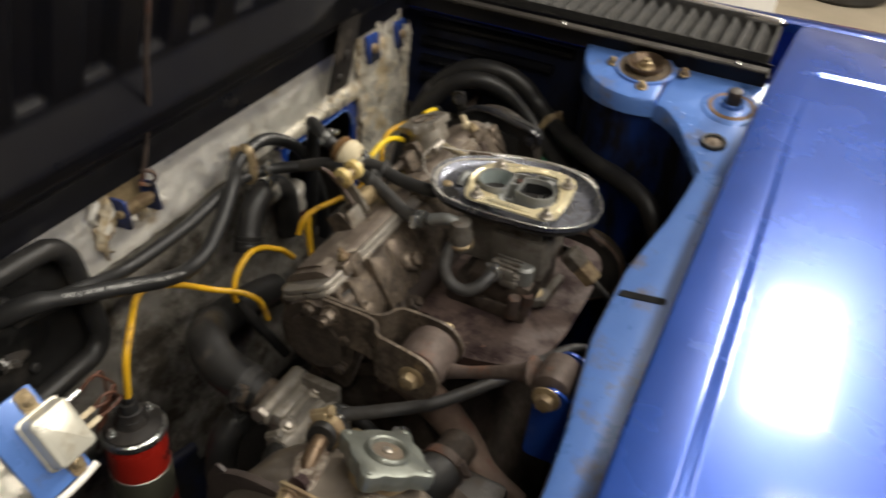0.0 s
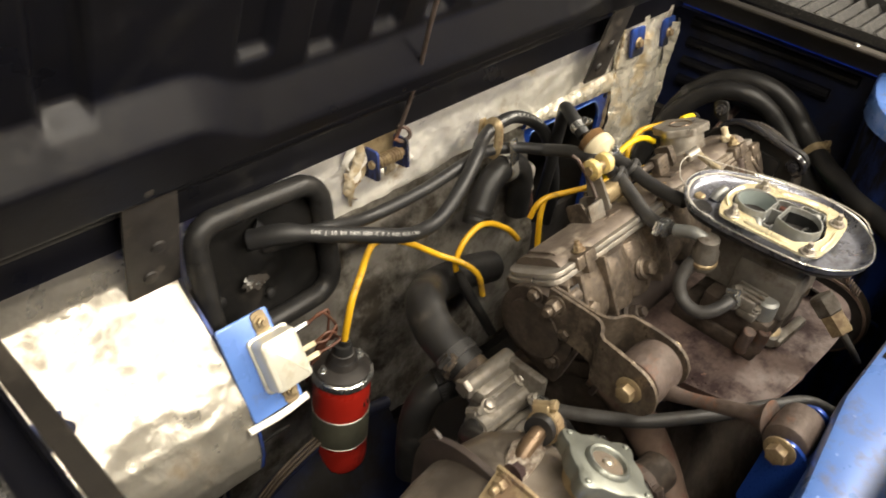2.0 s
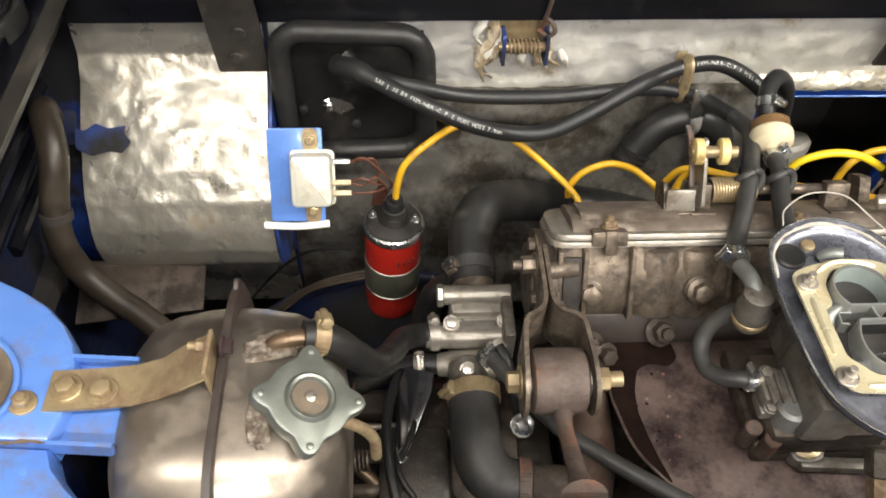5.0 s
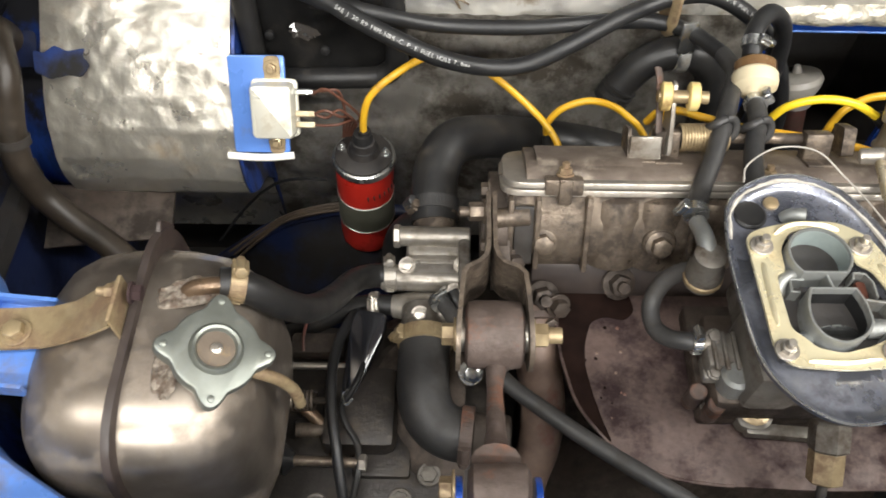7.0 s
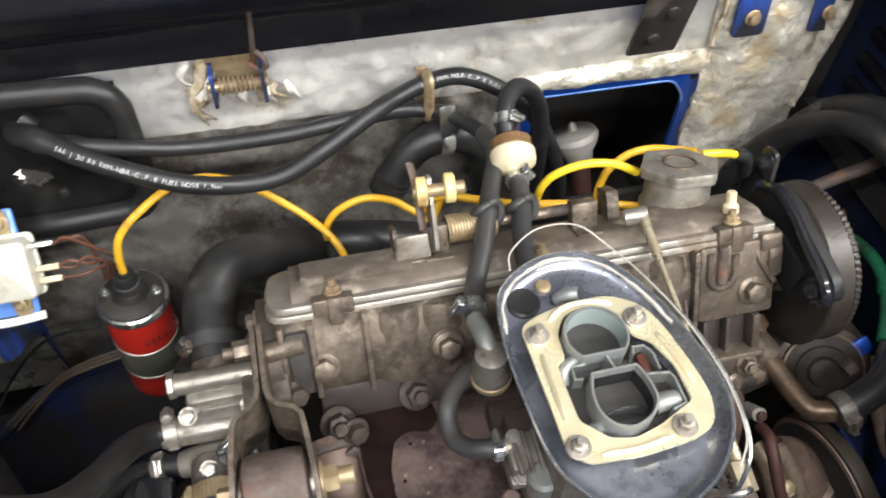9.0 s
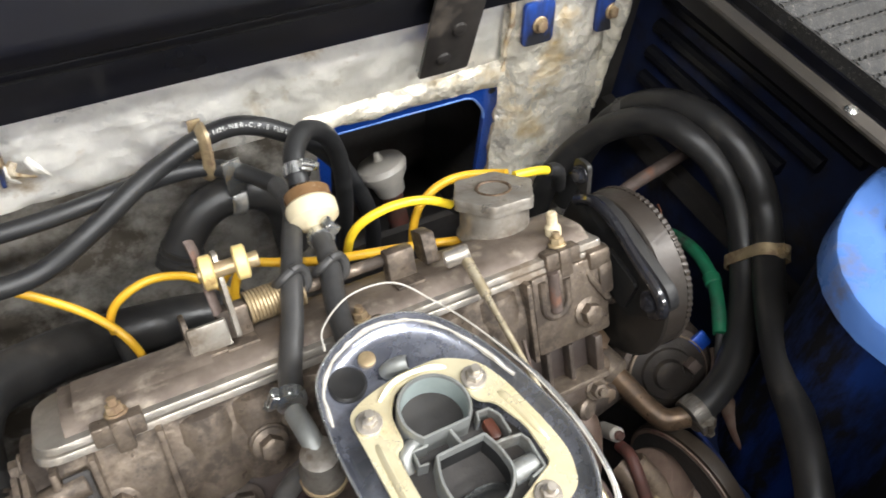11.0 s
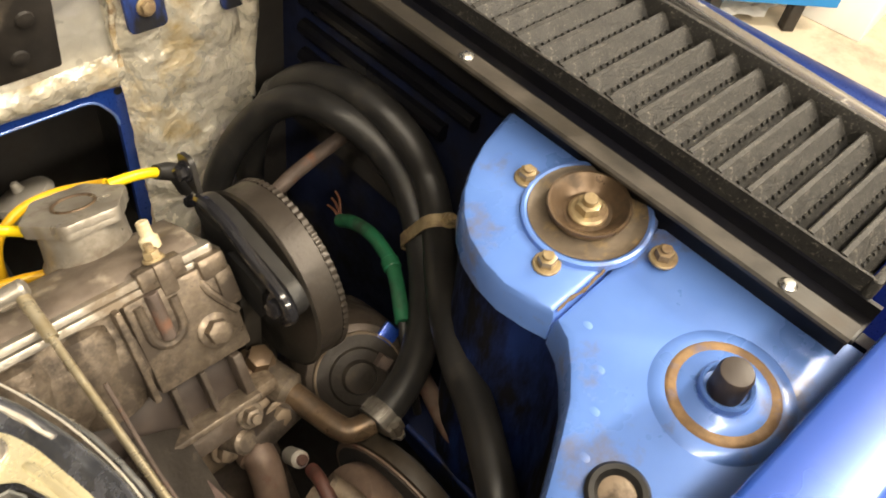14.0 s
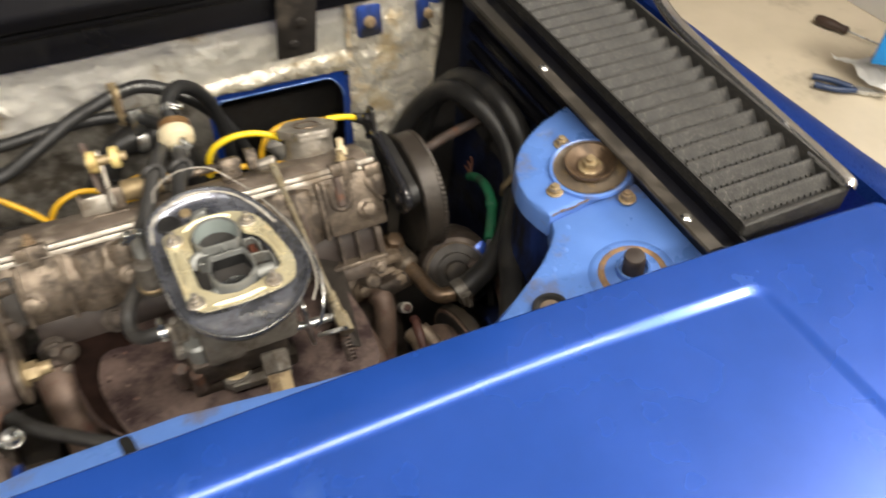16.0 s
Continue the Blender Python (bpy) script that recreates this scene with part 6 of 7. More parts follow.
two = part("choke_barrel", barrel(d2, .700, .7835, .0021), "carb", carb, "shaped grey choke barrel")
inner1 = grown(d1, -.0023)
part("bore_wall", wall_strip(inner1 + inner1[:1], .0002, .715, .782), "bore", one, "grey-green machined bore")
part("venturi", lathe(B(), (c1[0], c1[1] + .001, .716), (0, 0, 1), [(.0165, .004), (.0150, .003), (.0118, .0), (.0118, -.012)], 30, False), "carb", one)
part("venturi_ring", lathe(B(), (c1[0] + .001, c1[1] - .006, .742), (0, 0, 1), [(.0062, 0), (.0078, 0), (.0078, .010), (.0062, .010), (.0062, 0)], 26, False), "carb", one)
part("venturi_arm", box(B(), (c1[0] - .009, c1[1] - .004, .747), (.012, .0035, .006), .001, (0, 0, 25)), "carb", one)
# floors and the second bore are black, which paints the shade down inside
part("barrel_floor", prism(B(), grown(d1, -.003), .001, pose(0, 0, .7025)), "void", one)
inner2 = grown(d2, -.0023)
part("bore_wall", wall_strip(inner2 + inner2[:1], .0002, .704, .778), "void", two, "bore wall blackened for its dark depth")
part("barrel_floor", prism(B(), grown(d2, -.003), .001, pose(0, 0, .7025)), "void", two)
flap = [(.0168 * math.cos(a), .0125 * math.sin(a)) for a in [k * math.pi / 18 for k in range(36)]]
part("choke_flap", prism(B(), flap, .0011, frame_at((.1210, .0120, .7640), (0, -.93, .36), (1, .04, 0))), "steel", two, "thin bright choke flap")
part("flap_shaft", cyl(B(), (.1035, .0128, .7640), (.139, .0150, .7640), .0018, 12), "carb", two)
part("bore_tube", tube(B(), [(.108, .030, .760), (.116, .027, .764), (.122, .026, .760)], .0012, 8, 5), "steel", two)
# castings round the barrels
part("deck", prism(B(), grown(win, .0012), .004, pose(0, 0, .7560)), "cast_dirty", carb, "dark recessed deck between the barrels")
part("cross_wall", wall_strip([(.1205, .0485), (.1225, .0380)], .0009, .757, .7815), "carb", carb)
part("pocket_wall", wall_strip([(.1380, .0475), (.1395, .0525), (.1465, .0520), (.1500, .0460), (.1500, .0350)], .0008, .757, .7775), "carb", carb, "cast wall of a pocket")
part("pocket_wall", wall_strip([(.1375, .0325), (.1430, .0330), (.1540, .0315), (.1560, .0270), (.1560, .0110), (.1470, .0085)], .0009, .757, .7780), "carb", carb, "cast wall of a pocket")
part("pocket_wall", wall_strip([(.1075, .0475), (.0990, .0475), (.0985, .0390), (.1035, .0385)], .0009, .757, .7770), "carb", carb)
part("side_arm", tube(B(), [(.1040, .0530, .774), (.0985, .0505, .7745), (.0945, .0470, .773), (.0935, .0415, .768)], .0040, 12, 5), "carb", carb)
part("arm_screw", lathe(B(), (.0985, .0440, .7640), (0, 0, 1), [(.0034, 0), (.0032, .0035), (.001, .004)], 14), "brass", carb)
part("side_boss", tube(B(), [(.1395, .0160, .7705), (.1470, .0165, .7710), (.1545, .0165, .7705)], .0062, 16, 4), "carb", carb, "round cast boss")
part("left_boss", lathe(B(), (.1035, .0100, .7690), (-.75, -.45, .35), [(.0050, 0), (.0050, .006), (.0026, .0062), (.0024, .004)], 18), "carb", carb, "small drilled boss")
part("pocket_screw", lathe(B(), (.1490, .0245, .7640), (.2, 0, 1), [(.0034, 0), (.0030, .003), (.001, .0035)], 14), "dull_black", carb)
part("amber_float", prism(B(), round_poly([(.1412, .0365), (.1475, .0365), (.1475, .0490), (.1412, .0495)], .0025, 4), .006, pose(0, 0, .7665), .001), "amber", carb, "amber brown plastic inside a pocket")
# things on the pan
part("pan_plug", lathe(B(), (.0860, .1010, .7688), (0, 0, 1), [(.0112, 0), (.0112, .0016), (.0098, .0030), (.0080, .0024), (.002, .0028)], 28), "rubber", carb, "black rubber plug")
b = lathe(B(), (.1025, .1110, .7688), (0, 0, 1), [(.0052, 0), (.0050, .0018), (.0035, .0026), (.001, .0026)], 18)
box(b, (.1025, .1110, .7713), (.0090, .0012, .0008), 0, (0, 0, 35))
part("pan_screw", b, "brass", carb, "slotted brass screw")
part("vent_tube", tube(B(), [(.1085, .0990, .7690), (.1110, .0985, .7735), (.1150, .0970, .7765), (.1195, .0955, .7780)], .0046, 16, 6), "carb", carb, "bent grey vent tube")
part("vent_bore", lathe(B(), (.1195, .0955, .7780), (.93, -.32, .28), [(.0030, 0), (.0030, .0003), (.001, .0004)], 14), "void", carb)
# outside: unions, pump cover and levers
el = part("fuel_union", lathe(B(), (.060, .072, .728), (-.05, .05, 1), [(.010, 0), (.0125, .004), (.0125, .020), (.0105, .024), (.0105, .034), (.006, .036)], 26), "carb_dirty", carb, "grimy fuel union")
part("union_ring", lathe(B(), (.0597, .0723, .734), (-.05, .05, 1), [(.0125, 0), (.0134, .001), (.0134, .004), (.0125, .005)], 26), "brass", el)
part("union_neck", tube(B(), [(.0585, .074, .757), (.0575, .088, .760), (.057, .106, .753)], .0062, 14, 5), "carb", el)
part("float_chamber", box(B(), (.098, .020, .722), (.036, .060, .050), .008), "carb_dirty", carb, "grimy float chamber")
pump = part("pump_body", box(B(), (.076, .026, .711), (.034, .026, .020), .004), "carb_dirty", carb, "grey diaphragm pump body")
for x in (.064, .071, .078):
    part("pump_rib", box(B(), (x, .024, .7215), (.003, .028, .004), .001), "carb_dirty", pump)
part("pump_cover", cyl(B(), (.0785, .0085, .698), (.0770, .0080, .7215), .0105, 26, .25), "carb", pump, "round cast cover")
part("pump_lug", box(B(), (.064, .018, .704), (.012, .018, .010), .003), "carb_dirty", pump)
for x, y, z in ((.0655, .0355, .7200), (.087, .034, .722), (.0655, .013, .7105)):
    part("carb_screw", bolt(B(), (x, y, z), (-.1, -.3, 1), .0042, .004, 1.3, x * 70), "carb_dirty", carb)
for x, y in ((.060, .010), (.071, .000)):
    part("rusty_stud", cyl(B(), (x, y, .664), (x - .001, y - .002, .692), .0062, 18, .2), "rust", carb, "rusty brown stud")
part("base_lug", prism(B(), round_poly([(.088, -.010), (.112, -.012), (.122, .012), (.094, .018)], .010, 5), .010, pose(0, 0, .660), .002), "carb_dirty", carb)
part("base_bolt", bolt(B(), (.1030, .0030, .670), (0, -.1, 1), .0072, .007, 1.6, .2, .002), "brass", carb, "tarnished base bolt")
part("base_bar", box(B(), (.122, -.0110, .664), (.054, .010, .010), .003, (0, 0, -4)), "carb_dirty", carb)
part("side_nipple", tube(B(), [(.054, .0330, .716), (.062, .0320, .716), (.070, .0300, .715)], .0058, 14, 4), "cast_bright", carb)
part("valve_block", cyl(B(), (.1335, -.0360, .699), (.1345, -.0200, .711), .0128, 6, .15), "carb_dirty", carb)
part("idle_valve", cyl(B(), (.1315, -.0530, .6870), (.1330, -.0355, .6995), .0112, 6, .1), "brass", carb, "brass hexagon valve")
part("valve_wire", tube(B(), [(.1315, -.0520, .6880), (.1300, -.0600, .6820), (.1310, -.0680, .6740), (.1360, -.0760, .6620)], .0034, 10, 5), "rubber", carb)
part("throttle_arm", prism(B(), round_poly([(-.008, -.03), (.010, -.03), (.012, .028), (-.006, .030)], .006), .003, frame_at((.172, .005, .700), (1, 0, .1), (0, 1, 0)), .0006), "steel", carb)
part("throttle_shaft", cyl(B(), (.15, .010, .692), (.20, .008, .692), .004, 14), "steel", carb)
part("pump_arm", tube(B(), [(.176, -.022, .712), (.186, -.03, .722), (.198, -.028, .718), (.205, -.02, .702)], .0022, 8, 5), "steel", carb)
part("return_spring", tube(B(), [(.198 + .004 * math.cos(k * 1.1), -.012 - .03 * k / 60, .708 - .02 * k / 60 + .004 * math.sin(k * 1.1)) for k in range(61)], .0009, 6, 2), "rust", carb)

wire = thing("thread_wire", "thin whitish wire lying round the filter pan", "wire", (.12, .12, .785))
part("wire", tube(B(), [(.080, .116, .786), (.084, .128, .790), (.105, .140, .793), (.132, .140, .790), (.150, .125, .782), (.165, .10, .779), (.178, .062, .779), (.1842, .02, .779), (.181, -.014, .778), (.172, -.03, .772)], .0006, 6, 6), "white_wire", wire)
wire2 = thing("bowden_cable", "thin grey cable curving beside the carburettor", "cable", (.18, .0, .77))
part("wire", tube(B(), [(.171, .09, .776), (.1835, .05, .776), (.1875, .01, .774), (.184, -.02, .768), (.176, -.034, .750), (.172, -.030, .735)], .0016, 7, 6), "steel", wire2)

# ---- heat shield, manifolds ----
sh = thing("heat_shield", "oil-stained brown sheet-metal heat shield under the carburettor", "heat shield", (.10, .02, .65))
so = round_poly([(-.031, .116), (-.031, .060), (-.020, .010), (.006, -.024), (.037, -.041), (.070, -.046), (.150, -.049), (.205, -.047), (.232, -.030), (.238, .02), (.233, .06), (.224, .112)], .016, 4)
part("sheet", prism(B(), so, .0022, pose(0, 0, .652), .0006), "shield", sh)
part("oil_pool", prism(B(), round_poly([(-.028, .109), (-.016, .113), (.007, .114), (.028, .104), (.031, .088), (.022, .080), (.008, .084), (-.004, .079), (-.010, .060), (-.011, .041), (-.007, .019), (-.002, .000), (.004, -.018), (-.004, -.014), (-.018, .010), (-.027, .037), (-.029, .069)], .005, 4), .0008, pose(0, 0, .6545)), "oil", sh, "black-brown oil film")
rr = random.Random(5)
for k in range(26):
    part("oil_speck", lathe(B(), (-.012 + .03 * rr.random(), .0 + .10 * rr.random(), .6543), (0, 0, 1), [(.0008 + .0008 * rr.random(), 0), (.0005, .0005)], 8), "rust_light" if k % 2 else "oil", sh)
part("edge_lip", tube(B(), [(x, y, .6545) for x, y in so[8:30]], .0013, 8, 1, False), "shield", sh)
part("right_fold", prism(B(), round_poly([(-.05, -.03), (.06, -.03), (.06, .012), (-.05, .006)], .006), .002, frame_at((.210, .042, .664), (.55, -.1, .83), (0, 1, 0)), .0005), "oil_cast", sh, "black oily folded edge")

# ---- hoses and leads ----
def hose(name, pts, r, mat, label, seg=16, steps=8, category="hose", group="", radii=None):
    t = thing(name, label, category, pts[0], group)
    part("tube", tube(B(), pts, r, seg, steps, radii=radii), mat, t)
    return t


fa = [(-.248, .352, .747), (-.226, .329, .757), (-.195, .308, .753), (-.159, .293, .743), (-.125, .290, .727), (-.088, .298, .709), (-.051, .305, .705), (-.014, .314, .719), (.027, .331, .734), (.054, .348, .734), (.080, .356, .738), (.109, .352, .744), (.140, .347, .731), (.170, .345, .704), (.196, .345, .660), (.216, .345, .600), (.222, .35, .54)]
ha = hose("fuel_hose", fa, .0076, "fuel_hose", "new black rubber fuel hose with white print", group="fuel hoses", radii=[(0, 1.3), (.07, 1.25), (.085, 1), (1, 1)])
fb = [(-.238, .350, .737), (-.193, .326, .746), (-.129, .335, .723), (-.050, .336, .720), (.013, .338, .725), (.067, .352, .714), (.098, .335, .716), (.118, .305, .720), (.116, .265, .737), (.100, .222, .750), (.0885, .192, .753), (.078, .165, .748), (.066, .138, .744), (.058, .114, .750)]
hb = hose("fuel_hose", fb[:8], .0068, "fuel_hose", "black rubber fuel hose along the firewall", group="fuel hoses")
hc = hose("fuel_hose", fb[7:], .0072, "rubber_grey", "dusty grey rubber hose from filter line to carburettor", group="fuel hoses")
hd = hose("fuel_hose", [(.1205, .226, .748), (.118, .207, .752), (.1145, .192, .752), (.108, .170, .752), (.103, .145, .754), (.100, .122, .757)], .0072, "rubber_grey", "dusty grey rubber hose from the fuel filter", group="fuel hoses")
he = hose("fuel_hose", [(.122, .262, .758), (.126, .282, .768), (.142, .304, .766), (.164, .320, .742), (.180, .332, .70), (.188, .34, .64), (.19, .35, .56)], .0076, "fuel_hose", "black rubber fuel hose looping behind the filter", group="fuel hoses")
part("end_sleeve", tube(B(), fb[:2], .0082, 16, 8, radii=[(0, 1), (.8, 1), (1, .84)]), "rubber", hb, "thicker sleeve at the gaiter")
# printed text along the new hose
line = spline(fa, 24)
cam_side = Vector((0, -.75, .66))


def print_on(line_, start, text, r, size, flip=False):
    """Small raised letters that follow a hose."""
    length, i, pos = 0.0, 0, start
    for ch in text:
        while i < len(line_) - 2 and length + (line_[i + 1] - line_[i]).length < pos:
            length += (line_[i + 1] - line_[i]).length
            i += 1
        if i >= len(line_) - 2:
            break
        d = (line_[i + 1] - line_[i]).normalized()
        p = line_[i] + d * (pos - length)
        if ch != " ":
            nrm = (cam_side - d * cam_side.dot(d)).normalized()
            cu = bpy.data.curves.new("letter", "FONT")
            cu.body, cu.size, cu.align_x, cu.align_y = ch, size, "CENTER", "CENTER"
            cu.extrude = .0001
            tmp = bpy.data.objects.new("letter", cu)
            me = bpy.data.meshes.new_from_object(tmp)
            bpy.data.objects.remove(tmp)
            me.materials.clear()
            me.materials.append(M["print"])
            ob = new("letter", me)
            m = frame_at(p + nrm * (r + .0001), nrm, d)
            ob.matrix_world = Matrix.Translation(-Vector(ha.location)) @ m
            ob.parent = ha
        pos += size * (.62 if ch != " " else .45)


print_on(line, .055, "SAE J 30 R9 FKM-NBR-C.P.E FUEL HOSE 7.9mm", .0076, .0050)
print_on(line, .372, "30 R9 FKM-NBR-C.P.E FUEL HOSE", .0076, .0050)
for p, d in (((.0885, .192, .753), (-.1, -.9, 0)), ((.1145, .192, .752), (-.1, -.9, 0))):
    t = thing("hose_knot", "rubber band knot round a grey fuel hose", "band", p, "hose bands")
    d, u, v = axes(d)
    part("loop", tube(B(), [Vector(p) + (u * math.cos(k * math.pi / 8) + v * math.sin(k * math.pi / 8)) * .0098 + d * .003 * math.sin(k * math.pi / 4) for k in range(17)], .0032, 10, 3), "rubber_grey", t)
cl = thing("hose_clip", "brass coloured clip holding two fuel hoses to the firewall", "clip", (.079, .362, .722))
part("clip_band", tube(B(), [(.078, .350, .703), (.079, .3445, .712), (.080, .3445, .728), (.080, .3475, .744), (.080, .357, .7472), (.080, .366, .738)], .0026, 8, 6, flat=2.0), "brass", cl)
part("clip_band_lower", box(B(), (.079, .370, .722), (.010, .003, .045), .001), "brass", cl)
hose_clamp(hc, (.0585, .117, .749), (-.2, -.8, .15), .0076, "steel", .009, (-1, 0, .4), "fuel_clamp")
hose_clamp(hd, (.1205, .222, .7485), (-.1, -.8, .2), .0076, "steel", .008, (1, 0, .8), "fuel_clamp")
hose_clamp(he, (.124, .272, .7635), (.2, .8, .4), .008, "steel", .009, (.6, 0, 1), "fuel_clamp")

filt = thing("fuel_filter", "cream plastic in-line fuel filter with an amber end", "fuel filter", (.1215, .24, .752))
fx = Vector((.004, .036, .010)).normalized()
fp = Vector((.1208, .228, .749))
part("bowl", lathe(B(), fp, fx, [(.0035, -.004), (.006, 0), (.012, .004), (.0168, .008), (.0176, .012), (.0176, .018), (.016, .020)], 34), "cream", filt)
part("amber_end", lathe(B(), fp + fx * .020, fx, [(.0162, 0), (.0162, .008), (.011, .012), (.005, .014), (.004, .020)], 30), "filter_brown", filt, "translucent brown end cap")

vac = thing("white_cap", "whitish plastic reservoir cap inside the dark opening", "cap", (.286, .446, .52))
part("cap", lathe(B(), (.286, .440, .515), (-.22, .38, .9), [(.016, 0), (.018, .012), (.026, .024), (.0285, .032), (.026, .038), (.012, .041), (.006, .042), (.0035, .050), (.002, .051)], 34), "white_wire", vac)
part("stem", cyl(B(), (.300, .415, .42), (.286, .440, .516), .012, 20), "red_stain", vac)

# yellow ignition leads
def lead(pts, mat="yellow", boots=()):
    t = thing("ignition_lead", "yellow high-tension ignition lead with black boots" if boots else "yellow high-tension ignition lead", "ignition lead", pts[0], "ignition leads")
    part("cable", tube(B(), pts, .0034, 12, 10), mat, t)
    for bp in boots:
        part("boot", tube(B(), bp, .0056, 12, 6, radii=[(0, .9), (.3, 1.15), (1, 1.0)]), "rubber", t)
    return t


lead([(-.1980, .2855, .630), (-.1945, .2835, .662), (-.187, .286, .684), (-.168, .296, .698), (-.137, .317, .702), (-.107, .330, .688), (-.077, .325, .672), (-.043, .313, .646), (-.022, .292, .635), (-.012, .277, .622), (-.008, .270, .595)], boots=([(-.1982, .2855, .624), (-.1966, .2848, .640)],))
lead([(-.022, .299, .614), (-.0235, .3015, .632), (-.012, .303, .652), (.012, .305, .661), (.036, .305, .654), (.052, .300, .644), (.062, .296, .636), (.072, .290, .622)], boots=([(-.0225, .299, .620), (-.018, .282, .595), (-.010, .262, .565), (-.006, .25, .548)],))
lead([(.058, .270, .672), (.066, .268, .688), (.080, .263, .695), (.098, .252, .699), (.125, .236, .705), (.165, .222, .711), (.200, .215, .710), (.229, .209, .707)], "yellow")
lead([(.060, .250, .60), (.062, .256, .64), (.066, .262, .672), (.074, .266, .690)], "yellow")
lead([(.146, .240, .692), (.149, .238, .718), (.159, .236, .733), (.180, .234, .741), (.205, .233, .737), (.230, .229, .724)], "yellow_new", boots=([(.226, .230, .727), (.238, .227, .718), (.252, .224, .708)],))
lead([(.205, .246, .670), (.206, .248, .694), (.213, .252, .710), (.230, .256, .720), (.252, .258, .720), (.272, .250, .722), (.280, .240, .728)], "yellow")
lead([(.276, .226, .740), (.292, .226, .738), (.306, .227, .733), (.318, .229, .724)], "yellow_new", boots=([(.308, .2275, .732), (.322, .230, .722), (.33, .233, .70)],))

# corrugated breather at the firewall
br = hose("breather_hose", [(.036, .327, .640), (.047, .332, .660), (.066, .338, .680), (.090, .340, .688), (.114, .340, .682), (.132, .342, .655), (.140, .346, .60)], .0155, "rubber", "thick black ribbed breather hose end", 20, 8, radii=[(0, 1.06), (.06, 1.06), (.08, .98), (.12, 1.05), (.15, .98), (1, .98)])
for k in range(3):
    part("end_rib", lathe(B(), Vector((.038, .3275, .643)) + Vector((.011, .005, .020)).normalized() * .006 * k, (.011, .005, .020), [(.0152, 0), (.0172, .0008), (.0172, .0026), (.0152, .0034)], 28, False), "rubber", br)
bc = thing("breather_clip", "whitish metal clip round the breather hose", "clip", (.093, .336, .69))
part("band", lathe(B(), (.088, .340, .688), (1, 0, -.1), [(.0162, 0), (.0172, .001), (.0172, .011), (.0162, .012)], 30, False), "steel", bc)
part("tab", box(B(), (.094, .331, .714), (.015, .003, .030), .001, (-14, 0, 8)), "steel", bc)

# coolant hoses
big = hose("coolant_hose", [(-.128, .186, .632), (-.129, .210, .640), (-.126, .238, .648), (-.112, .262, .651), (-.084, .285, .632), (-.045, .312, .600), (.02, .325, .575), (.08, .330, .55)], .0205, "rubber", "thick black coolant hose from the thermostat", 22, 8, group="coolant hoses")
hose_clamp(big, (-.1285, .200, .636), (0, 1, .3), .0212, "rubber_grey", .012, (-1, -.3, .4))
th_ = hose("coolant_hose", [(-.252, .0305, .790), (-.243, .032, .787), (-.232, .033, .776), (-.222, .038, .753), (-.212, .055, .714), (-.203, .087, .672), (-.193, .121, .640), (-.180, .134, .627), (-.166, .1365, .623), (-.150, .1360, .622)], .0102, "rubber", "black coolant hose between tank and thermostat", 18, 8, group="coolant hoses")
hose_clamp(th_, (-.2425, .0320, .7865), (1, .1, -.4), .0106, "brass", .010, (0, .5, 1))
hose_clamp(th_, (-.1650, .1365, .6230), (1, .1, -.05), .0122, "neck", .010, (0, .7, 1))
sm = hose("coolant_hose", [(-.30, .09, .56), (-.262, .100, .575), (-.232, .109, .586), (-.202, .117, .598), (-.180, .119, .604), (-.156, .117, .606)], .0090, "rubber", "thin black coolant hose below the housing", 16, 8, group="coolant hoses")
hose_clamp(sm, (-.1780, .1190, .6045), (1, 0, .1), .0094, "cast_bright", .009, (0, -.5, 1))
lo = hose("coolant_hose", [(-.133, .090, .613), (-.134, .060, .612), (-.133, .034, .610), (-.126, .016, .607), (-.112, .006, .605), (-.094, .004, .605)], .0212, "rubber_grey", "thick dusty elbow coolant hose", 24, 8, group="coolant hoses")
hose_clamp(lo, (-.1335, .082, .613), (0, -1, 0), .0218, "brass", .013, (-1, 0, .5))
hose_clamp(lo, (-.099, .0045, .605), (1, -.1, 0), .0216, "rust", .010, (0, -1, .6))
part("pipe_end", cyl(B(), (-.096, .004, .605), (-.066, .002, .603), .0185, 24), "cast_dirty", lo)
dn = hose("vacuum_hose", [(-.126, .108, .634), (-.117, .098, .641), (-.103, .076, .643), (-.072, .034, .646), (-.042, .008, .649), (-.006, -.020, .653), (.030, -.044, .655), (.06, -.064, .653), (.08, -.09, .64)], .0064, "rubber_grey", "long black rubber hose running below the stay", 16, 8)
hose_clamp(dn, (-.121, .103, .638), (.7, -.7, .2), .0068, "steel", .007, (0, .3, 1), "fuel_clamp")
uh = hose("vacuum_hose", [(.0575, .074, .742), (.048, .080, .730), (.037, .078, .716), (.030, .066, .706), (.031, .051, .703), (.038, .040, .708), (.048, .0345, .714), (.058, .0325, .716)], .0064, "rubber_grey", "dark rubber U-shaped hose beside the carburettor", 16, 8)
hose_clamp(uh, (.0545, .0330, .7155), (1, 0, 0), .007, "steel", .007, (0, .3, 1), "fuel_clamp")

# right side: two heater hoses in an arch
h1 = [(.350, .046, .608), (.370, .049, .614), (.396, .058, .621), (.422, .076, .628), (.445, .100, .636), (.462, .124, .647), (.473, .147, .663), (.476, .172, .683), (.468, .198, .704), (.456, .224, .715), (.446, .258, .710), (.434, .290, .682), (.420, .314, .640), (.405, .326, .59), (.395, .325, .52)]
r1 = hose("heater_hose", h1, .0128, "rubber", "thick black heater hose arching to the firewall", 22, 10, group="heater hoses")
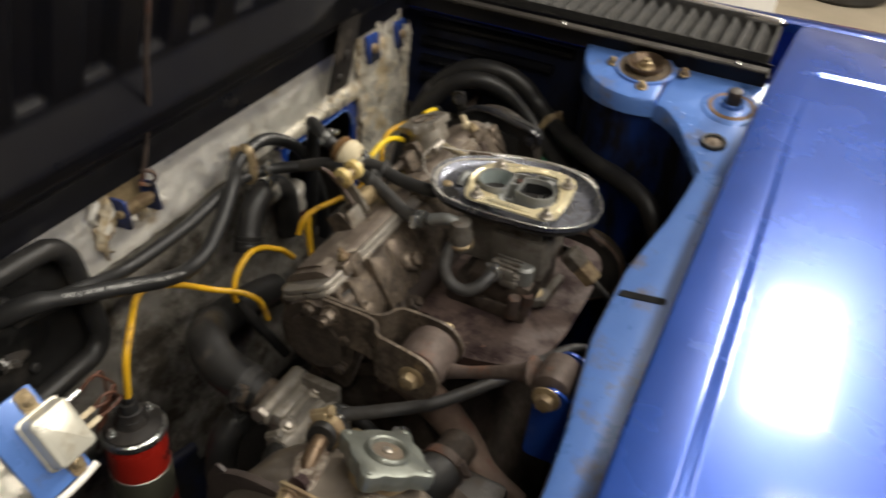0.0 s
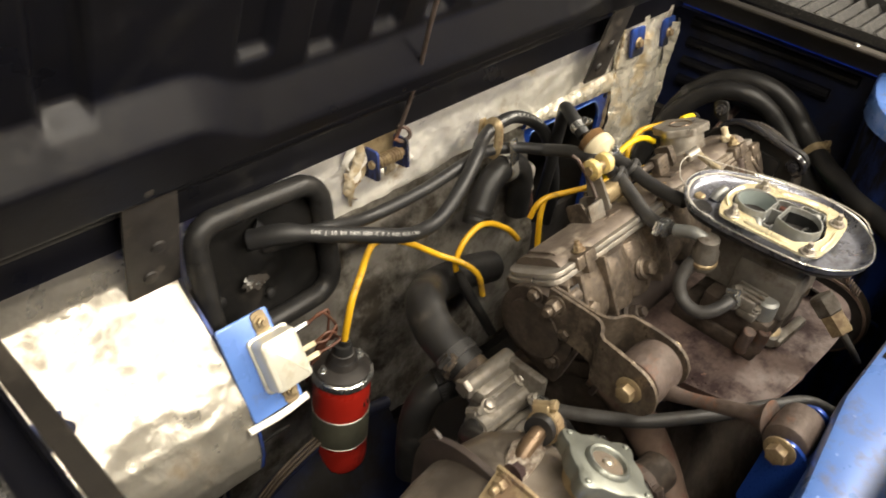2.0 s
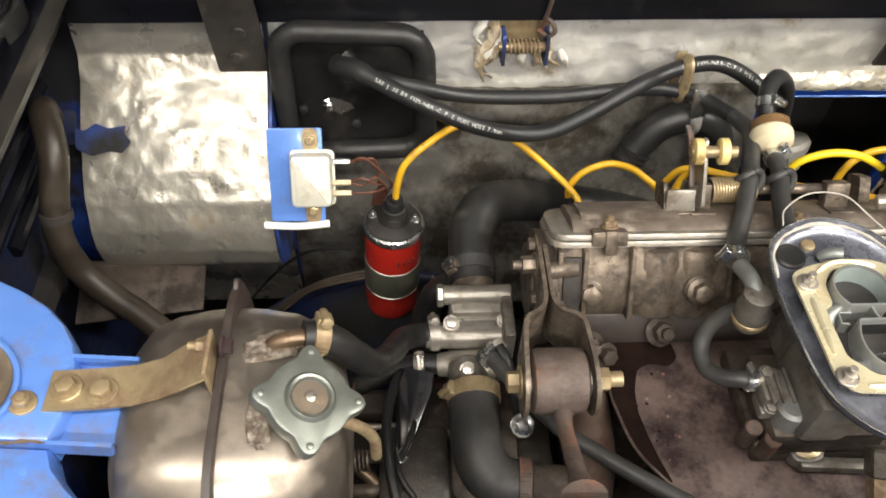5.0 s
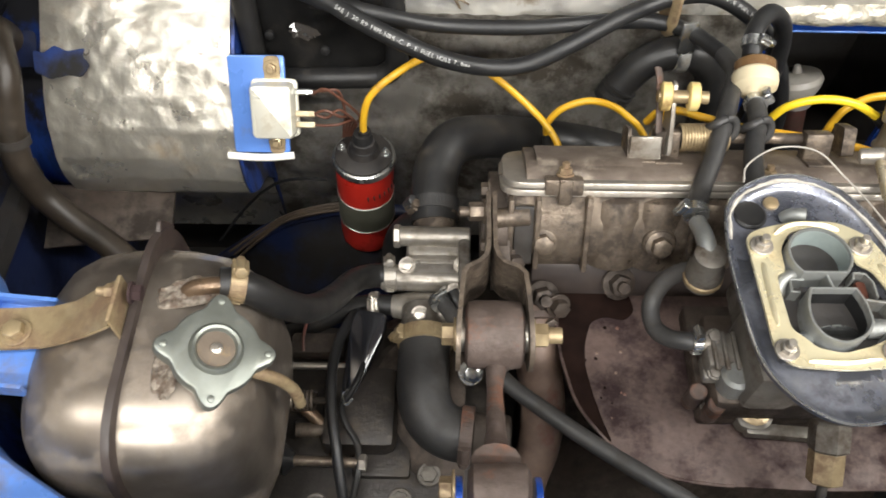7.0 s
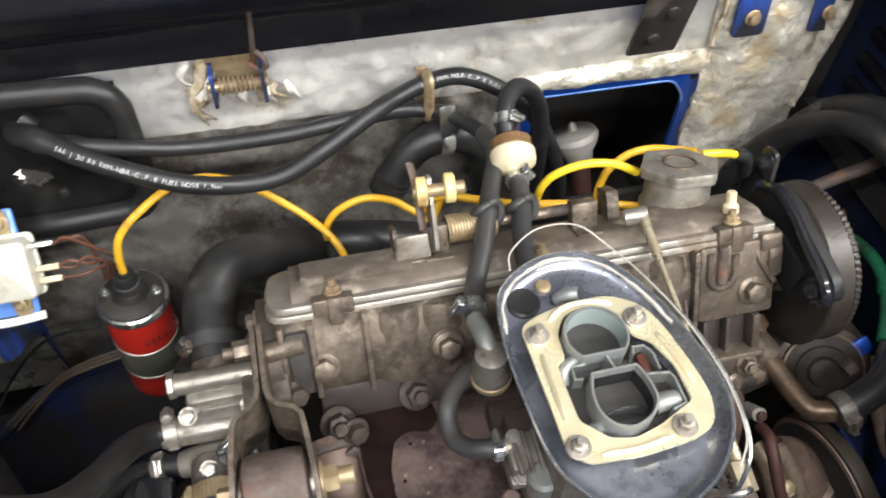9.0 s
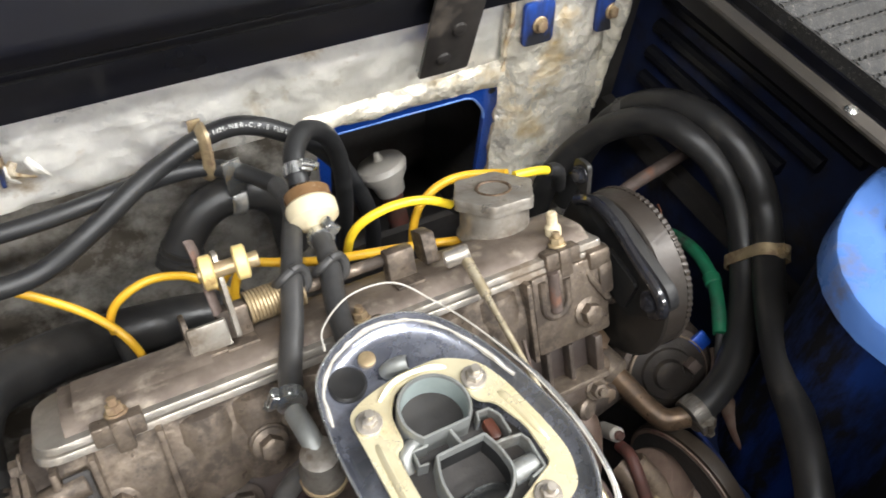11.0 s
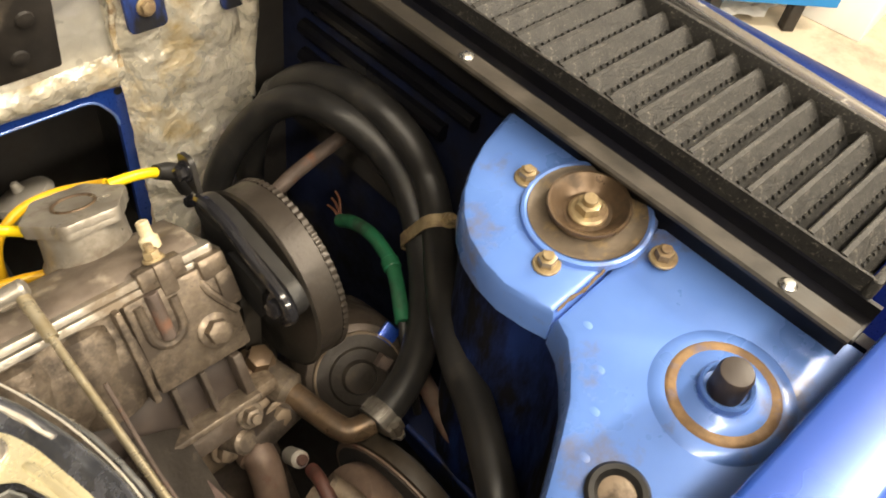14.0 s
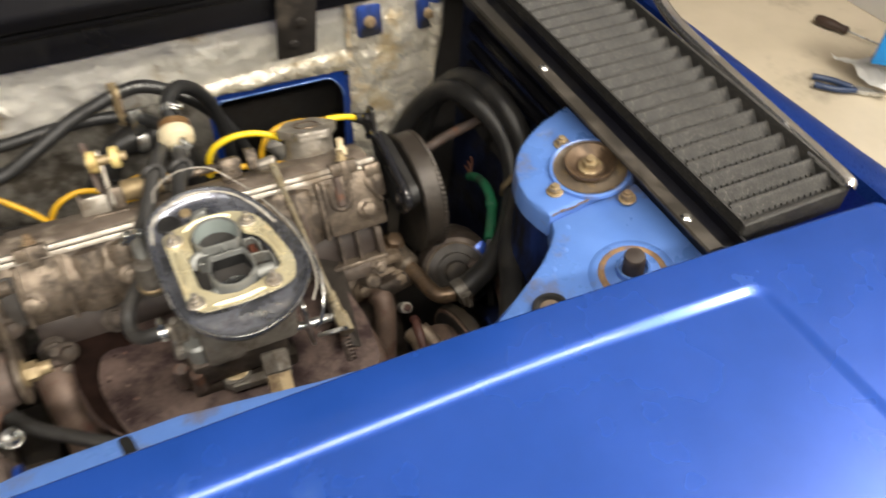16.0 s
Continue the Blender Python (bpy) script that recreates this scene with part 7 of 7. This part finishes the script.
h2 = [(.338, -.090, .610), (.352, -.064, .652), (.367, -.037, .664), (.385, -.006, .666), (.398, .022, .668), (.416, .052, .671), (.441, .084, .670), (.468, .117, .674), (.484, .146, .688), (.484, .168, .708), (.478, .200, .725), (.470, .240, .727), (.464, .280, .708), (.456, .312, .668), (.446, .330, .61), (.44, .33, .54)]
r2 = hose("heater_hose", h2, .0128, "rubber", "thick black heater hose beside the strut tower", 22, 10, group="heater hoses")
hose_clamp(r2, (.4585, .304, .680), (-.2, .7, -.7), .0134, "rubber_grey", .011, (1, 0, 0))
hcl = thing("double_hose_clip", "brass coloured strap round both heater hoses", "clip", (.475, .13, .672))
cf_ = frame_at((.4670, .1225, .6605), (.53, .75, .38), (.15, -.30, .94))
b = B()
o_ = round_poly([(-.0295, -.0162), (.0295, -.0162), (.0295, .0162), (-.0295, .0162)], .015, 6)
i_ = round_poly([(-.028, -.0149), (.028, -.0149), (.028, .0149), (-.028, .0149)], .0142, 6)
lo_ = [[b.verts.new(cf_ @ Vector((x, y, z))) for x, y in pts] for pts, z in ((o_, -.005), (o_, .005), (i_, .005), (i_, -.005))]
for k in range(4):
    loft(b, lo_[k], lo_[(k + 1) % 4])
part("strap", b, "brass", hcl)
part("strap_bolt", bolt(B(), cf_ @ Vector((.028, .0, .0)), cf_.to_3x3() @ Vector((1, 0, 0)), .005, .006, 1.3, 0, .004), "brass", hcl)
hose_clamp(r1, (.356, .0465, .6105), (.95, .1, .25), .0132, "carb_dirty", .013, (.3, -1, .3))
elb = thing("coolant_elbow", "brown tarnished metal coolant elbow on the head", "pipe elbow", (.35, .09, .56))
part("pipe", tube(B(), [(.317, .112, .612), (.321, .096, .610), (.325, .078, .608), (.329, .062, .607), (.335, .052, .607), (.350, .047, .609)], .0088, 18, 6), "bronze", elb)
part("boss", cyl(B(), (.311, .136, .612), (.3205, .099, .611), .0135, 26, .3), "cast", elb)
part("plug_bolt", bolt(B(), (.3105, .127, .6260), (.1, -.3, 1), .0092, .012, 1.45), "bronze", elb)
part("base_plate", box(B(), (.300, .112, .592), (.056, .058, .020), .006, (-25, 0, 10)), "cast_dirty", elb)

# green-taped wire
gw = thing("taped_wire", "green-taped wire end with bare strands", "wire", (.45, .15, .61))
part("tape", tube(B(), [(.456, .215, .604), (.455, .195, .618), (.450, .165, .630), (.441, .135, .633), (.428, .112, .632), (.414, .090, .626)], .0060, 12, 8), "green", gw)
part("tape_band", lathe(B(), (.4420, .1385, .6330), (-.35, -.9, -.05), [(.0064, 0), (.0074, .001), (.0074, .009), (.0064, .010)], 18), "green", gw)
for k in range(3):
    part("strand", tube(B(), [(.456, .215, .604), (.458 + .003 * k, .226, .606 + .004 * k), (.459 + .004 * k, .236, .604 + .006 * k)], .0012, 6, 4), "copper", gw)
part("core", tube(B(), [(.414, .090, .626), (.408, .080, .616), (.404, .066, .595), (.402, .05, .56)], .0034, 10, 5), "rubber", gw)

# rusty outlet pipe and dark hoses low beside the stay
low_pipe = thing("exhaust_pipe", "rusty brown exhaust pipe low beside the engine", "exhaust pipe", (-.04, .07, .59))
part("pipe", tube(B(), [(-.048, .095, .645), (-.045, .070, .636), (-.041, .050, .617), (-.037, .030, .595), (-.040, .006, .572), (-.050, -.02, .55), (-.055, -.06, .53)], .0165, 22, 6, radii=[(0, 1.05), (.4, 1.1), (1, .95)]), "rust_light", low_pipe)
part("pipe_flange", lathe(B(), (-.047, .083, .641), (-.1, 1, .25), [(.0165, 0), (.0215, .001), (.0215, .006), (.0165, .007)], 28), "rust", low_pipe)
part("pipe_bolt", bolt(B(), (-.096, .052, .615), (.2, -.5, .8), .0075, .008, 1.4), "steel", low_pipe)
lh = hose("coolant_hose", [(-.122, .205, .592), (-.138, .212, .590), (-.154, .216, .576), (-.164, .216, .552), (-.168, .214, .52), (-.168, .212, .48)], .0160, "rubber", "short thick black coolant hose behind the tank", 20, 8, group="coolant hoses")
hose_clamp(lh, (-.136, .2115, .5905), (-1, .4, -.2), .0165, "rubber", .010, (-1, 0, 1))

# ---- alternator and lower right ----
alt = thing("alternator", "grimy alternator with a finned aluminium end plate", "alternator", (.39, .10, .56))
part("body", lathe(B(), (.378, .094, .583), (.25, .60, -.55), [(.030, 0), (.040, .004), (.046, .014), (.048, .030), (.048, .09), (.040, .10)], 36), "cast_dirty", alt)
part("end_ring", lathe(B(), (.3775, .0935, .5835), (.25, .60, -.55), [(.0335, -.003), (.0350, -.002), (.0350, .001)], 40, False), "pump", alt, "thin worn ring")
part("end_face", lathe(B(), (.377, .093, .584), (.25, .60, -.55), [(.004, -.007), (.012, -.006), (.014, -.002), (.022, -.002), (.024, .001), (.033, .000)], 32), "oil_cast", alt)
part("blue_cover", prism(B(), round_poly([(-.012, -.006), (.014, -.008), (.016, .006), (-.008, .008)], .003), .004, frame_at((.405, .100, .598), (-.25, -.60, .55), (.8, .2, .5)), .001), "paint", alt, "glossy blue cover plate")
part("terminal_bolt", cyl(B(), (.396, .090, .592), (.3935, .083, .598), .0072, 4, .1), "rust", alt)
lpul = thing("crank_pulley", "rusty belt pulley low beside the block", "pulley", (.355, .0, .55))
part("face", lathe(B(), (.347, .012, .532), (1, .10, .08), [(.012, .006), (.040, .004), (.054, .002), (.0585, .0), (.0590, .018), (.030, .019)], 48), "dull_black", lpul, "black pulley dish")
part("belt", lathe(B(), (.3495, .012, .532), (1, .10, .08), [(.0590, 0), (.0640, .001), (.0645, .006), (.0640, .012), (.0590, .013)], 60, False), "brown_rubber", lpul, "worn brown drive belt on the rim")
part("edge", lathe(B(), (.3475, .012, .532), (1, .10, .08), [(.0585, 0), (.0618, .0002), (.0622, .0016), (.0590, .002)], 60, False), "rust_light", lpul)
pump = thing("water_pump", "grimy brown cast pump housing with bolts below the head", "pump", (.33, .03, .50))
PA = Vector((.55, -.30, -.62)).normalized()
part("housing", lathe(B(), (.315, .036, .552), PA, [(.012, 0), (.026, .004), (.029, .010), (.030, .034), (.034, .037), (.034, .046), (.028, .052), (.012, .056)], 30), "rust_light", pump, "rusty brown cast housing")
part("arm", tube(B(), [(.300, .050, .562), (.304, .034, .560), (.306, .014, .548), (.309, -.006, .532)], .0105, 14, 5), "pump", pump)
part("arm", tube(B(), [(.308, .044, .574), (.318, .022, .562), (.322, .002, .545), (.325, -.014, .53)], .0085, 14, 5), "pump", pump)
part("boss", cyl(B(), (.326, -.004, .524), (.325, -.012, .546), .010, 18, .2), "pump", pump)
part("slot_lug", box(B(), (.345, .012, .548), (.018, .010, .008), .002, (-8, 10, 18)), "pump", pump)
part("lug_rib", box(B(), (.338, .022, .556), (.022, .003, .006), .001, (-8, 20, 38)), "carb_dirty", pump)
for p_ in ((.330, .037, .5445), (.322, .003, .550), (.322, -.014, .543), (.310, .012, .556)):
    part("bolt", bolt(B(), p_, (-.1, -.3, 1), .0058, .005, 1.4, p_[0] * 77), "brass", pump)
ex = thing("exhaust_manifold", "rusty cast-iron exhaust manifold runners", "manifold", (.28, .05, .56))
part("runner", tube(B(), [(.276, .112, .584), (.279, .094, .594), (.279, .078, .592), (.275, .062, .570), (.269, .050, .540), (.264, .040, .50)], .0118, 20, 6), "rust_light", ex)
part("runner", tube(B(), [(.225, .10, .585), (.235, .07, .590), (.245, .03, .58), (.25, -.01, .55)], .0145, 18, 6), "rust_light", ex)
part("runner_collar", lathe(B(), (.2790, .090, .5940), (.0, -.97, .0), [(.0118, 0), (.0134, .001), (.0134, .006), (.0118, .007)], 26, False), "rust_light", ex)
part("flange", box(B(), (.272, .106, .596), (.070, .014, .030), .004, (-30, 0, 0)), "pump", ex)
for x in (.262, .305):
    part("flange_nut", bolt(B(), (x, .096, .604), (0, -.85, .5), .0068, .008, 1.45, x * 55), "pump", ex)
part("ledge", box(B(), (.268, .118, .622), (.090, .030, .012), .004, (-20, 0, 0)), "pump", ex)
tip = thing("spark_tip", "white ceramic tip with a reddish stain", "plug", (.311, .074, .556))
part("ceramic", cyl(B(), (.3025, .080, .570), (.3005, .0635, .590), .0064, 16, .3), "white_wire", tip)
part("stained_end", cyl(B(), (.3005, .0635, .590), (.3003, .0605, .593), .0042, 12, .3), "red_stain", tip)
rp = thing("red_stained_cable", "red-stained rubber cable end", "cable", (.305, .04, .56))
part("cable", tube(B(), [(.309, .062, .566), (.305, .048, .578), (.3025, .032, .574), (.303, .014, .560), (.306, -.004, .545)], .0052, 12, 6), "red_stain", rp)
bp = thing("bare_pipe", "brown rusty pipe crossing behind the pulley", "pipe", (.42, .30, .64))
part("pipe", tube(B(), [(.395, .235, .646), (.425, .240, .655), (.46, .244, .661), (.50, .248, .667)], .0062, 12, 5), "rust", bp)
hose("drain_hose", [(.432, .100, .575), (.424, .070, .566), (.417, .045, .562), (.411, .022, .560), (.412, .002, .559), (.418, -.016, .560), (.434, -.040, .562), (.446, -.070, .562)], .0074, "rust_light", "thin brown hose low by the tower")
lr = thing("lower_rail", "dark blue inner rail below the hoses", "body rail", (.42, .0, .52))
part("rail", prism(B(), [(.412, .10), (.446, .10), (.438, .012), (.416, -.11), (.396, -.11), (.404, .0)], .03, pose(0, 0, .49), .004), "navy", lr)
part("rail_lip", tube(B(), [(.405, .06, .522), (.4045, .0, .522), (.3975, -.10, .522)], .0028, 8, 5), "paint_wall", lr)

# ---- lower left: gearbox, wheel-arch edge and cables ----
gb = thing("gearbox", "dark oily gearbox casing in the shadow of the bay", "gearbox", (-.17, .02, .45))
part("bell_housing", lathe(B(), (-.10, .05, .47), (-1, 0, 0), [(.13, 0), (.13, .03), (.11, .07), (.075, .14), (.06, .17)], 36), "cast_dirty", gb)
part("selector_box", box(B(), (-.185, .03, .575), (.06, .07, .05), .008), "oil_cast", gb)
part("selector_shaft", cyl(B(), (-.235, .01, .592), (-.165, .012, .592), .006, 14), "cast", gb)
part("casing", box(B(), (-.165, .030, .552), (.20, .17, .046), .010), "oil_cast", gb, "black oily casing")
part("casing_seam", box(B(), (-.155, .022, .5765), (.17, .006, .009), .002), "oil_cast", gb)
part("side_plate", box(B(), (-.166, -.002, .5775), (.046, .042, .008), .003), "oil_cast", gb, "oily cover plate")
part("spring", tube(B(), [(-.252 + .032 * k / 70, .030 + .0075 * math.cos(k * .9), .606 + .0075 * math.sin(k * .9)) for k in range(71)], .0014, 6, 2), "cast", gb)
part("spring_rod", cyl(B(), (-.268, .030, .606), (-.205, .030, .606), .0028, 12), "cast_dirty", gb)
part("push_rod", cyl(B(), (-.262, -.016, .600), (-.176, -.018, .600), .0040, 14), "cast", gb)
part("rod_boot", lathe(B(), (-.262, -.0160, .600), (1, 0, 0), [(.006, 0), (.013, .003), (.010, .008), (.0135, .013), (.010, .018), (.0125, .023), (.006, .030)], 24), "rubber", gb, "ribbed black rubber boot")
part("rod_nut", cyl(B(), (-.182, -.018, .600), (-.176, -.018, .600), .0072, 6, .1), "cast_bright", gb)
part("bracket", box(B(), (-.226, .086, .588), (.044, .020, .018), .004), "cast_dirty", gb, "brown dusty bracket")
part("bracket_rod", cyl(B(), (-.250, .066, .592), (-.200, .066, .592), .0030, 12), "cast_bright", gb)
for p in ((-.205, .058, .582), (-.150, .060, .582), (-.128, -.02, .580), (-.215, -.045, .578), (-.150, -.04, .578)):
    part("bolt", bolt(B(), p, (0, -.2, 1), .0068, .007, 1.4, p[0] * 60), "carb_dirty", gb)
hose("clutch_cable", [(-.186, .122, .596), (-.198, .100, .610), (-.206, .060, .620), (-.2045, .022, .620), (-.199, -.008, .615), (-.193, -.039, .602), (-.185, -.072, .58)], .0042, "fuel_hose", "black cable over the gearbox", 12, category="cable")
hose("clutch_cable", [(-.176, .108, .600), (-.184, .060, .606), (-.192, .038, .606), (-.198, .024, .608), (-.193, .010, .606), (-.184, -.004, .603), (-.182, -.024, .60), (-.188, -.055, .585)], .0026, "rubber", "thin black cable over the gearbox", 10, category="cable")
lv = thing("cable_lever", "black plastic cable end lever", "lever", (-.185, .07, .60))
part("lever", prism(B(), round_poly([(-.007, -.036), (.005, -.036), (.017, .020), (.015, .036), (-.010, .036), (-.013, .024)], .004), .010, frame_at((-.1870, .074, .600), (-.1, -.25, .95), (.97, -.22, .1)), .0025), "gloss", lv)
part("cable_eye", tube(B(), [(-.194, .040, .606), (-.198, .033, .609), (-.195, .026, .609), (-.190, .031, .608)], .0014, 8, 4), "steel", lv, "bright wire hook")
bh = hose("brown_hose", [(-.520, .345, .66), (-.512, .325, .715), (-.498, .295, .742), (-.486, .262, .728), (-.492, .240, .692), (-.496, .226, .655), (-.488, .219, .617), (-.464, .207, .593), (-.437, .193, .580), (-.40, .165, .565), (-.36, .12, .55)], .0125, "brown_rubber", "thick brown dusty hose looping beside the housing", 18, 8)
part("hose_joint", lathe(B(), (-.494, .233, .674), (.05, .35, .9), [(.0128, 0), (.0142, .001), (.0142, .008), (.0128, .009)], 24, False), "dull_black", bh)
side = thing("housing_flank", "dark blue painted panel beside the foil housing", "body panel", (-.51, .33, .66))


def flank(u, v):
    y, z = prof_at(BULGE, v * .8)
    return Vector((-.530 + u * .050, y + .010, z - .002))


b = grid_sheet(B(), flank, 4, 40)
bmesh.ops.solidify(b, geom=b.faces[:], thickness=.002)
part("panel", b, "paint_wall", side)
part("panel_slot", prism(B(), round_poly([(-.010, -.016), (.010, -.016), (.010, .016), (-.010, .016)], .006), .0010, frame_at((-.500, .3240, .7000), (0, -.66, .75), (1, 0, 0))), "navy", side)
arch = thing("wheel_arch_edge", "dark blue curved body edge below the coil", "body edge", (-.25, .2, .60))
part("edge", tube(B(), [(-.40, .288, .39), (-.352, .288, .436), (-.320, .288, .466), (-.284, .288, .490), (-.258, .288, .500), (-.233, .288, .508), (-.202, .289, .509), (-.166, .290, .502), (-.13, .291, .49)], .007, 12, 8), "navy", arch)


def arch_sheet(u, v):
    q = spline([(-.40, .288, .39), (-.352, .288, .436), (-.320, .288, .466), (-.284, .288, .490), (-.258, .288, .500), (-.233, .288, .508), (-.202, .289, .509), (-.166, .290, .502), (-.13, .291, .49)], 6)
    f_ = u * (len(q) - 1)
    i = min(int(f_), len(q) - 2)
    p = q[i].lerp(q[i + 1], f_ - i)
    return Vector((p.x + .04 * v * (1 - u), p.y - .10 * v, p.z - .14 * v))


b = grid_sheet(B(), arch_sheet, 24, 8)
bmesh.ops.solidify(b, geom=b.faces[:], thickness=.002)
part("sheet", b, "navy", arch)
for k in range(3):
    hose("loom_wire", [(-.372 + .006 * k, .284 - .004 * k, .425), (-.335 + .004 * k, .286 - .004 * k, .460 + .002 * k), (-.292, .288 - .005 * k, .495 + .002 * k), (-.252, .289 - .005 * k, .512 + .001 * k), (-.215, .290 - .004 * k, .518)], .0018, "loom", "thin brown wire lying along the body edge", 8, category="wire", group="loom wires")
hose("thin_cable", [(-.392, .310, .408), (-.347, .310, .476), (-.307, .310, .520), (-.274, .310, .532), (-.248, .312, .528)], .0017, "rubber", "thin black cable arching behind the coil", 8, category="cable")
hose("brown_tube", [(-.32, .050, .585), (-.292, .047, .598), (-.251, .038, .602), (-.232, .028, .600), (-.215, .014, .592), (-.20, -.01, .57)], .0052, "bronze", "thin yellow-brown tube under the tank", 12)
hose("orange_wire", [(-.235, .103, .602), (-.237, .090, .600), (-.236, .078, .596)], .0014, "red_stain", "short bare orange-red wire end", 8, category="wire")
pl = thing("closing_plate", "grey grimy closing plate under the foil housing", "plate", (-.43, .25, .55))
part("plate", prism(B(), [(-.075, -.035), (.045, -.020), (.045, .03), (-.075, .03)], .004, frame_at((-.437, .240, .556), (.1, -.35, .93), (1, 0, 0)), .001), "cast_dirty", pl)
hole = thing("torn_patch", "dark blue paint showing through torn foil", "patch", (-.455, .32, .70))
part("patch", prism(B(), round_poly([(-.026, -.008), (-.012, -.015), (.004, -.011), (.016, -.013), (.024, -.002), (.017, .006), (.020, .013), (.004, .010), (-.008, .015), (-.018, .008), (-.027, .011)], .003), .0012, frame_at((-.462, .3085, .6985), (0, -.62, .78), (1, 0, 0))), "paint_deep", hole)

# ---- on the garage floor ----
rack = thing("perforated_panel", "bright blue steel panel with rows of holes, standing on black feet", "steel panel", (2.16, .55, 0))
PF = frame_at((1.985, .690, .09), (-.625, -.781, 0), (.781, -.625, 0))  # x along the panel, y up, z to the car
LEN, HOLES, PITCH, BORE = .455, 14, .0295, .017


def pf_box(x0, x1, y0, y1, z0, z1, bevel=.0):
    b = box(B(), ((x0 + x1) / 2, (y0 + y1) / 2, (z0 + z1) / 2), (x1 - x0, y1 - y0, z1 - z0), bevel)
    bmesh.ops.transform(b, matrix=PF, verts=b.verts)
    return b


part("lower_band", pf_box(0, LEN, 0, .066, -.012, 0, .002), "sheet_blue", rack)
part("upper_band", pf_box(0, LEN, .30, .36, -.012, 0, .002), "sheet_blue", rack)
for x0, x1 in ((0, .022), (LEN - .022, LEN)):
    part("side_band", pf_box(x0, x1, .066, .30, -.012, 0), "sheet_blue", rack)
for k in range(HOLES):
    x = .022 + (k + 1) * PITCH - (PITCH - BORE)
    if x < LEN - .03:
        part("web", pf_box(x, x + PITCH - BORE, .066, .30, -.010, -.001), "sheet_blue", rack)
for k in range(8):
    y = .066 + (k + .62) * PITCH
    part("cross_web", pf_box(.022, LEN - .022, y, y + PITCH - BORE, -.0105, -.0015), "sheet_blue", rack)
for x in (.10, .34):
    part("foot", pf_box(x, x + .035, -.0895, .002, -.05, -.013, .004), "dull_black", rack, "black foot")
for k, (x, y, w, d, h, ang) in enumerate(((2.545, .72, .34, .76, .17, 5.5), (3.3, .2, .5, .4, .5, 5))):
    bx = thing("carton", "plain white cardboard carton on the floor", "carton", (x, y, 0), "cartons")
    part("box", box(B(), (x, y, h / 2), (w, d, h), .004, (0, 0, ang)), "paper", bx)
    part("lid_flap", box(B(), (x, y, h + .003), (w - .004, d - .004, .003), .001, (0, 0, ang)), "paper", bx)
rag = thing("rag", "crumpled white paper towel on the floor", "paper towel", (2.16, .68, 0))


def towel(u, v):
    x, y = (u - .5) * .34, (v - .5) * .22
    w = 1 - .45 * abs(math.sin(u * 5.0))
    return Vector((2.17 + x, .66 + y * w - .35 * x, .012 + .022 * (1 + noise.noise(Vector((x * 16, y * 16, 1)))) + .01 * noise.noise(Vector((x * 50, y * 50, 4)))))


b = grid_sheet(B(), towel, 40, 24)
bmesh.ops.solidify(b, geom=b.faces[:], thickness=.003)
part("paper", b, "paper", rag)
pli = thing("pliers", "pliers with dark blue grips on the floor", "pliers", (1.96, .70, 0))
for s in (1, -1):
    part("grip", tube(B(), [(1.885 + .012 * s, .765 + .016 * s, .014), (1.925 + .010 * s, .725 + .020 * s, .014), (1.965, .688 + .008 * s, .014)], .009, 12, 6), "tool_grip", pli)
part("jaws", prism(B(), round_poly([(0, -.014), (.05, -.010), (.085, -.003), (.085, .003), (.05, .010), (0, .014)], .004), .012, frame_at((1.965, .690, .006), (0, 0, 1), (.75, -.66, 0)), .002), "steel", pli)
scr = thing("screwdriver", "screwdriver with a dark brown handle on the floor", "screwdriver", (2.16, .97, 0))
part("handle", lathe(B(), (2.135, 1.015, .016), (.40, -.92, 0), [(.010, 0), (.016, .012), (.017, .05), (.012, .085), (.014, .10), (.008, .106)], 20), "dark_wood", scr)
part("blade", cyl(B(), (2.178, .917, .016), (2.225, .81, .012), .0032, 10), "steel", scr)
drum = thing("red_container", "dark container with a red band by the wall", "container", (3.75, -.25, 0))
part("body", cyl(B(), (3.75, -.25, 0), (3.75, -.25, .36), .22, 30), "dull_black", drum)
part("band", lathe(B(), (3.75, -.25, .36), (0, 0, 1), [(.22, 0), (.225, .01), (.225, .05), (.20, .06)], 30), "red_plain", drum)
